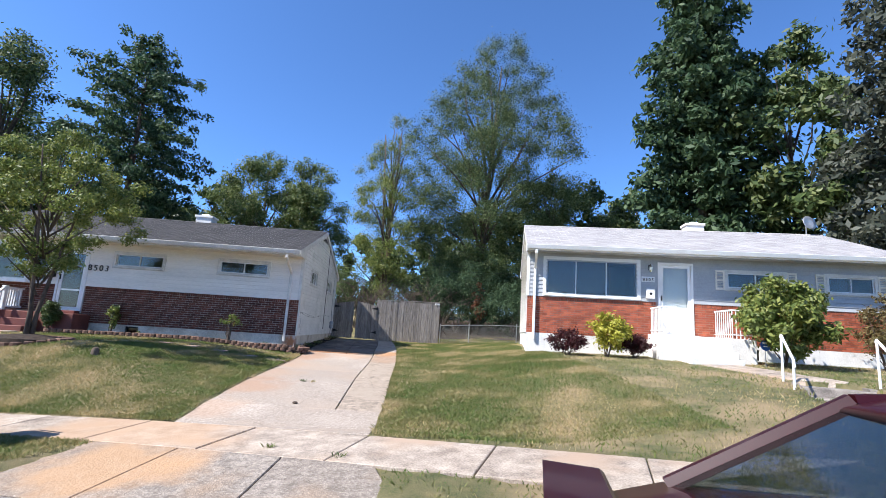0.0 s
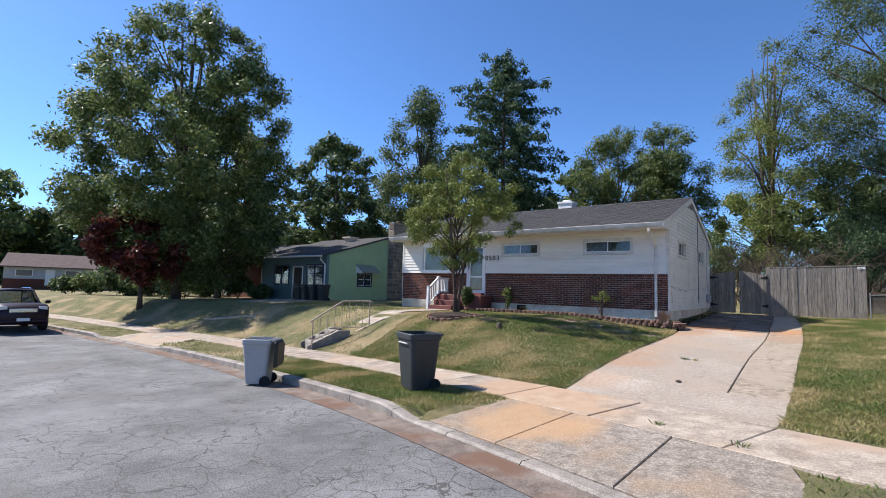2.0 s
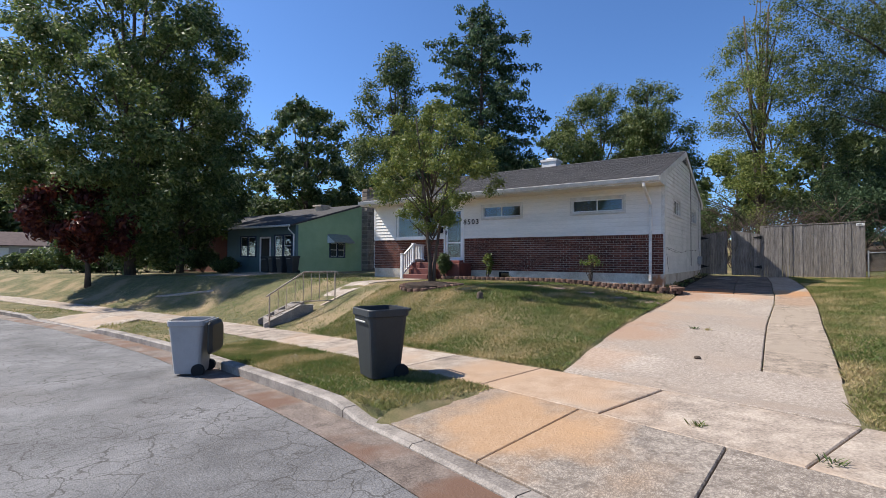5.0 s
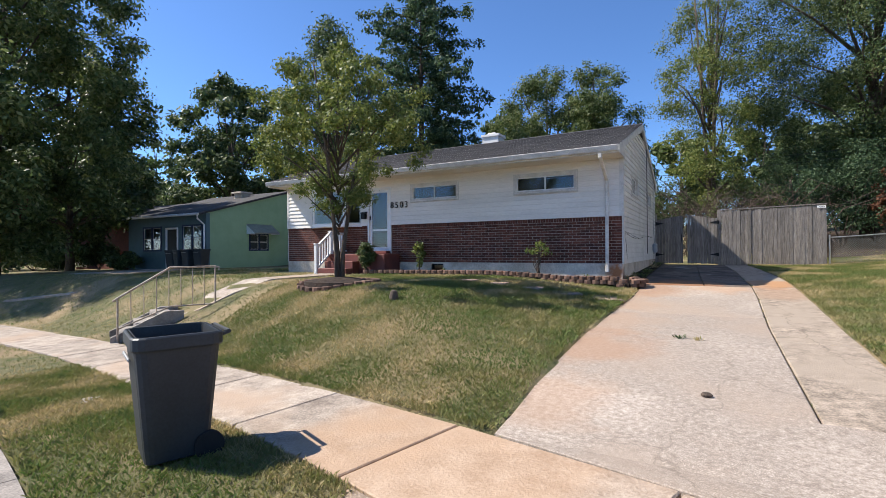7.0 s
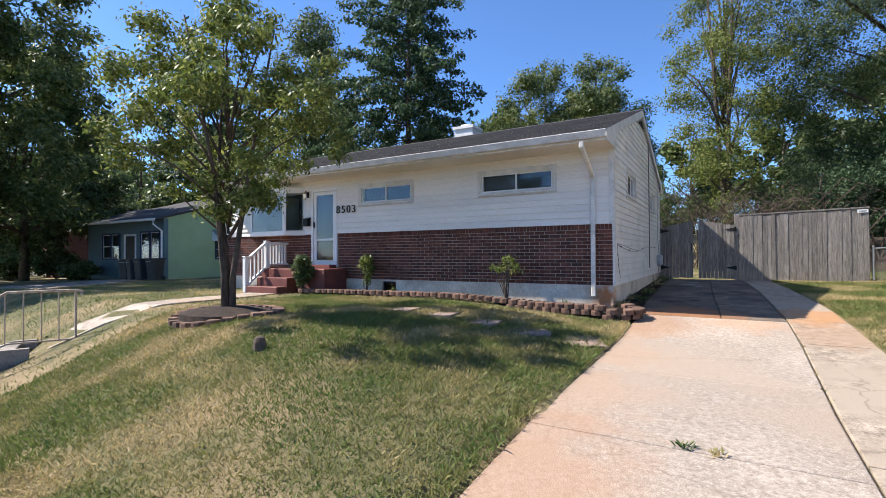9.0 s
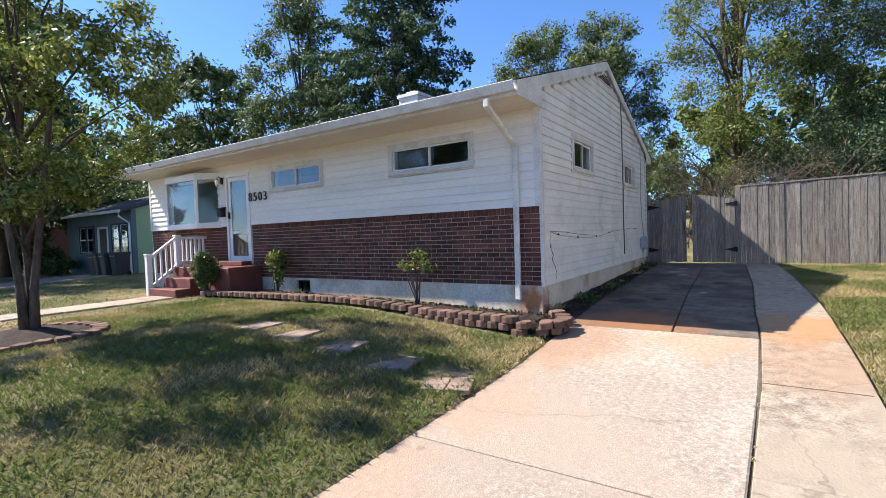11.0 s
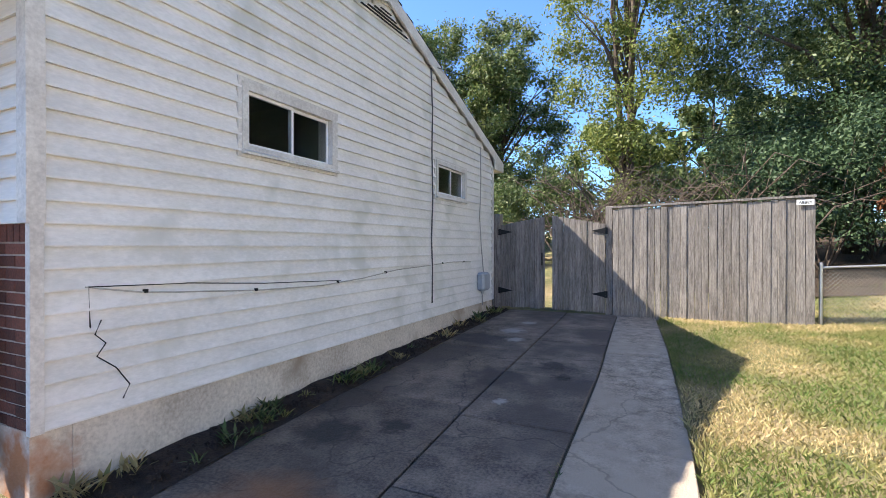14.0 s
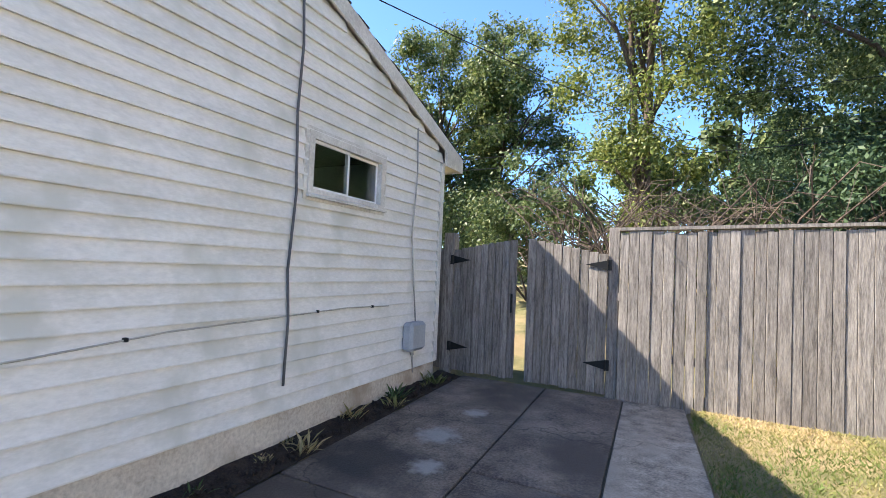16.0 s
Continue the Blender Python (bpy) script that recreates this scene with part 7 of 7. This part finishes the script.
for x, y, h_, r_, sd in ((-39.5, 19.0, 1.7, 1.9, 61), (-35.5, 18.6, 1.3, 1.6, 62), (-33.0, 19.8, 1.6, 1.4, 63), (-29.6, 19.6, 1.0, 1.0, 64)):
    shrub("shaded_bush", x, y, h_, r_, "dark shaded bush before the bungalow", LEAF_DARK, n=4500, size=0.1, seed=sd, clumps=36)

# ---- brush behind the fence ----
def brush(x, y, h, r, n, seed, label):
    rs = np.random.RandomState(seed)
    t = thing("brush_pile", label, "brush", at=Matrix.Translation((x, y, gz(x, y))))
    w_ = Shape()
    for i in range(n):
        a, le = rs.uniform(0, 6.28), r * rs.uniform(0.5, 1.1)
        b0 = Vector((rs.normal() * r * 0.3, rs.normal() * r * 0.3, 0))
        e = b0 + Vector((math.cos(a) * le, math.sin(a) * le * 0.5, h * rs.uniform(0.5, 1.05)))
        m1_ = b0.lerp(e, 0.5) + Vector((0, 0, h * 0.22))
        pts = [b0, m1_, e, e + Vector((math.cos(a) * 0.5, math.sin(a) * 0.3, -0.45 * rs.rand()))]
        w_.tube(pts, 0.022, 5, 0.006)
        for k_ in range(3):
            p = m1_.lerp(e, rs.rand())
            w_.tube([p, p + Vector(rs.normal(size=3) * 0.35) + Vector((0, 0, 0.2))], 0.008, 4, 0.003)
    tagged(part("tangle", w_, BARK, t), kind="stuff")


# added sheet over the lawn: its dark colour paints the trees' shade
lx_, ly_ = np.linspace(1.5, 24.0, 26), np.linspace(27.3, 44.0, 18)
solid("woodland_shade_sheet", Shape().add([(x, y + (0.35 * math.sin(x * 1.7) + 0.2 * math.sin(x * 4.1) if b == 0 else 0), gz(x, y) + 0.03) for b, y in enumerate(ly_) for x in lx_],
      [(b * 26 + a, b * 26 + a + 1, b * 26 + a + 27, b * 26 + a + 26) for b in range(17) for a in range(25)]), WOOD_SHADE, "dark sheet standing for the shade under the trees behind the fence", "ground", kind="structure")
brush(-1.2, 28.5, 3.0, 2.2, 70, 71, "tangle of bare grey branches behind the fence")
brush(1.6, 29.0, 2.8, 2.4, 60, 72, "tangle of bare grey branches behind the fence")
# LEAF_PINE entries: darker leaf colour in place of the canopy's shade
for x, y, h_, r_, sd, mt in ((-3.4, 30.5, 4.2, 1.9, 81, LEAF_DARK), (0.4, 31.0, 3.0, 2.2, 82, LEAF_MID), (3.8, 30.0, 4.6, 2.2, 83, LEAF_PINE), (7.0, 28.8, 3.4, 2.4, 84, LEAF_PINE), (10.5, 28.3, 3.6, 2.6, 85, LEAF_PINE), (14.5, 28.5, 3.8, 2.6, 86, LEAF_DARK), (-6.5, 31.5, 3.6, 2.2, 87, LEAF_DARK),
                             (5.2, 31.5, 5.5, 2.0, 91, LEAF_PINE), (7.6, 32.0, 6.0, 2.4, 92, LEAF_PINE), (3.0, 33.5, 6.0, 2.2, 93, LEAF_PINE), (10.5, 32.5, 6.0, 2.6, 94, LEAF_DARK), (14.0, 32.5, 6.5, 2.8, 95, LEAF_DARK),
                             (3.6, 36.5, 6.5, 3.0, 96, LEAF_PINE), (6.2, 36.0, 6.5, 3.0, 97, LEAF_PINE), (9.2, 36.5, 6.5, 3.2, 98, LEAF_PINE), (12.6, 36.5, 6.5, 3.2, 99, LEAF_PINE), (16.5, 36.0, 6.5, 3.2, 100, LEAF_PINE)):
    shrub("undergrowth", x, y, h_, r_, "tangled undergrowth at the wood's edge", mt, n=9500, size=0.055, seed=sd, clumps=60, rise=0.0)
shrub("brown_vine", 5.0, 29.2, 3.4, 0.5, "dead brown vine hanging on a trunk", leaf_mat("dead leaves", (0.1, 0.04, 0.02), (0.17, 0.07, 0.035), (0.22, 0.1, 0.05)), n=1800, size=0.08, seed=88, clumps=20)

# ---- grass ----
rg = np.random.RandomState(12)


def blades(n, x0, x1, y0, y1, hmin, hmax, width):
    x, y = rg.uniform(x0, x1, n), rg.uniform(y0, y1, n)
    d = off_kerb(x, y)
    el, er = np.interp(y, DRV_Y, DRV_L) - x, x - np.interp(y, DRV_Y, DRV_R)
    edge = rg.uniform(-0.05, 0.03, n)
    ok = ((d > 2.54 + edge) | ((d > 0.19) & (d < 1.51 + edge * 0.5))) & ((el > edge) | (er > edge) | (d < 1.45))
    s_here = np.interp(x, cx_, cs_)
    ok &= ~((d < 1.51) & (s_here > APRON[0] + 0.05 + d * 0.52) & (s_here < APRON[1] + 0.05 - d * 0.27))
    ok &= ~((x > -13.7) & (x < -2.35) & (y > 15.8) & (y < 24.4)) & ~((x > -2.75) & (x < -2.3) & (y > 15.75))
    ok &= ~((np.abs(x + 10.38) < 0.5) & (y > 11.0) & (y < 15.4)) & ~(((x + 7.55) / 0.82) ** 2 + ((y - 12.45) / 0.72) ** 2 < 1)
    ok &= ~((x > -5.8) & (x < -2.2) & (y > 13.85) & (y < 14.4) & (np.sin(x * 9.0) > -0.35) & (rg.rand(n) < 0.9))
    hx, hy = x - 4.46, y - 15.6
    lx, ly = hx * math.cos(radians(12)) - hy * math.sin(radians(12)), hx * math.sin(radians(12)) + hy * math.cos(radians(12))
    ok &= ~((lx > -0.1) & (lx < 10.5) & (ly > -0.1))
    for ox, oy, oz, ang, w_, run_, rise_ in STEPS:
        c_, s_ = math.cos(radians(ang)), math.sin(radians(ang))
        u_, v_ = (x - ox) * c_ + (y - oy) * s_, -(x - ox) * s_ + (y - oy) * c_
        ok &= ~((np.abs(u_) < w_) & (v_ > -0.6) & (v_ < 1.3))
    x, y = x[ok], y[ok]
    n = len(x)
    z = ground_z(x, y) - 0.012
    h = rg.uniform(hmin, hmax, n) * (0.95 + 0.2 * np.sin(x * 0.8 + 1.3) * np.cos(y * 0.7))
    h = np.maximum(h, hmin)
    a = rg.uniform(0, 2 * math.pi, n)
    w = width * rg.uniform(0.6, 1.3, n)
    lean = rg.normal(size=(n, 2)) * h[:, None] * 0.55
    bx, by = np.cos(a) * w, np.sin(a) * w
    p0 = np.stack([x - bx, y - by, z], -1)
    p1 = np.stack([x + bx, y + by, z], -1)
    m1_ = np.stack([x + lean[:, 0] * 0.4 + bx * 0.7, y + lean[:, 1] * 0.4 + by * 0.7, z + h * 0.6], -1)
    t1 = np.stack([x + lean[:, 0], y + lean[:, 1], z + h], -1)
    return np.stack([p0, p1, m1_, t1], 1)


near = np.concatenate([blades(230000, 0.2, 5.0, 7.0, 24.3, 0.025, 0.06, 0.0055), blades(170000, -9.0, -2.0, 7.0, 15.6, 0.025, 0.065, 0.0055), blades(70000, -9.5, -2.4, 5.6, 9.4, 0.025, 0.065, 0.0055),
                       blades(30000, 2.4, 9.0, 24.3, 28.5, 0.03, 0.08, 0.007)])
wide = blades(165000, -24.0, 13.0, 0.5, 20.0, 0.03, 0.07, 0.0075)
tagged(new("grass", cloud_mesh("grass", np.concatenate([near, wide]), GRASS)), "short dry lawn grass with green and straw patches", "grass", kind="stuff")


# ---- weeds along the foundation, in the joints and by the kerb ----
def weed(x, y, z, n, h, seed, label):
    r_ = np.random.RandomState(seed)
    a, l_ = r_.uniform(0, 2 * math.pi, n), h * r_.uniform(0.5, 1.2, n)
    d_ = np.stack([np.cos(a), np.sin(a), r_.uniform(0.4, 1.6, n)], -1)
    d_ /= np.linalg.norm(d_, axis=1)[:, None]
    s_ = np.stack([-np.sin(a), np.cos(a), 0 * a], -1) * (0.06 * l_)[:, None]
    foot = np.stack([r_.normal(size=n) * h * 0.25, r_.normal(size=n) * h * 0.25, 0 * a - 0.01], -1)
    mid = foot + d_ * (l_ * 0.55)[:, None]
    tip = foot + d_ * l_[:, None] - np.stack([0 * a, 0 * a, l_ * 0.15], -1)
    ob = new("weed", cloud_mesh("weed", np.stack([foot, mid + s_, tip, mid - s_], 1), GRASS if seed % 3 else LEAF_DARK))
    ob.matrix_basis = Matrix.Translation((x, y, z))
    return tagged(ob, label, "weed", "weeds along the driveway", kind="stuff")


rw = random.Random(8)
for i in range(34):
    y = rw.uniform(16.6, 23.9)
    weed(rw.uniform(-2.66, float(np.interp(y, DRV_Y, DRV_L)) - 0.02), y, float(drive_z(y)) + 0.03, rw.randint(14, 40), rw.uniform(0.07, 0.24), 100 + i, "grassy weed tuft against the foundation")
for i in range(26):
    y = rw.uniform(9.3, 21.5)
    weed(float(np.interp(y, J2Y, J2X)), y, drive_top(-0.4, y) - 0.01, rw.randint(8, 18), rw.uniform(0.02, 0.06), 200 + i, "small weed in the driveway joint")
for x, y, k in ((2.3, 6.6, 301), (-1.05, 11.47, 302), (-1.25, 11.48, 303), (-0.6, 6.75, 305), (0.2, 6.35, 306)):
    weed(x, y, max(walk_top(x, y), drive_top(x, y) if y > 7 else -9) - 0.01, 34, 0.1, k, "green weed in a paving joint")
stray = thing("stone", "small dark stone lying on the driveway", "stone")
part("pebble", Shape().lathe([(0.012, -0.004), (0.034, 0.004), (0.038, 0.018), (0.024, 0.034), (0.006, 0.038)], 9, Matrix.Translation((-0.95, 9.45, drive_top(-0.95, 9.45))) @ Matrix.Diagonal((1.2, 0.9, 1, 1))), BARK, stray)
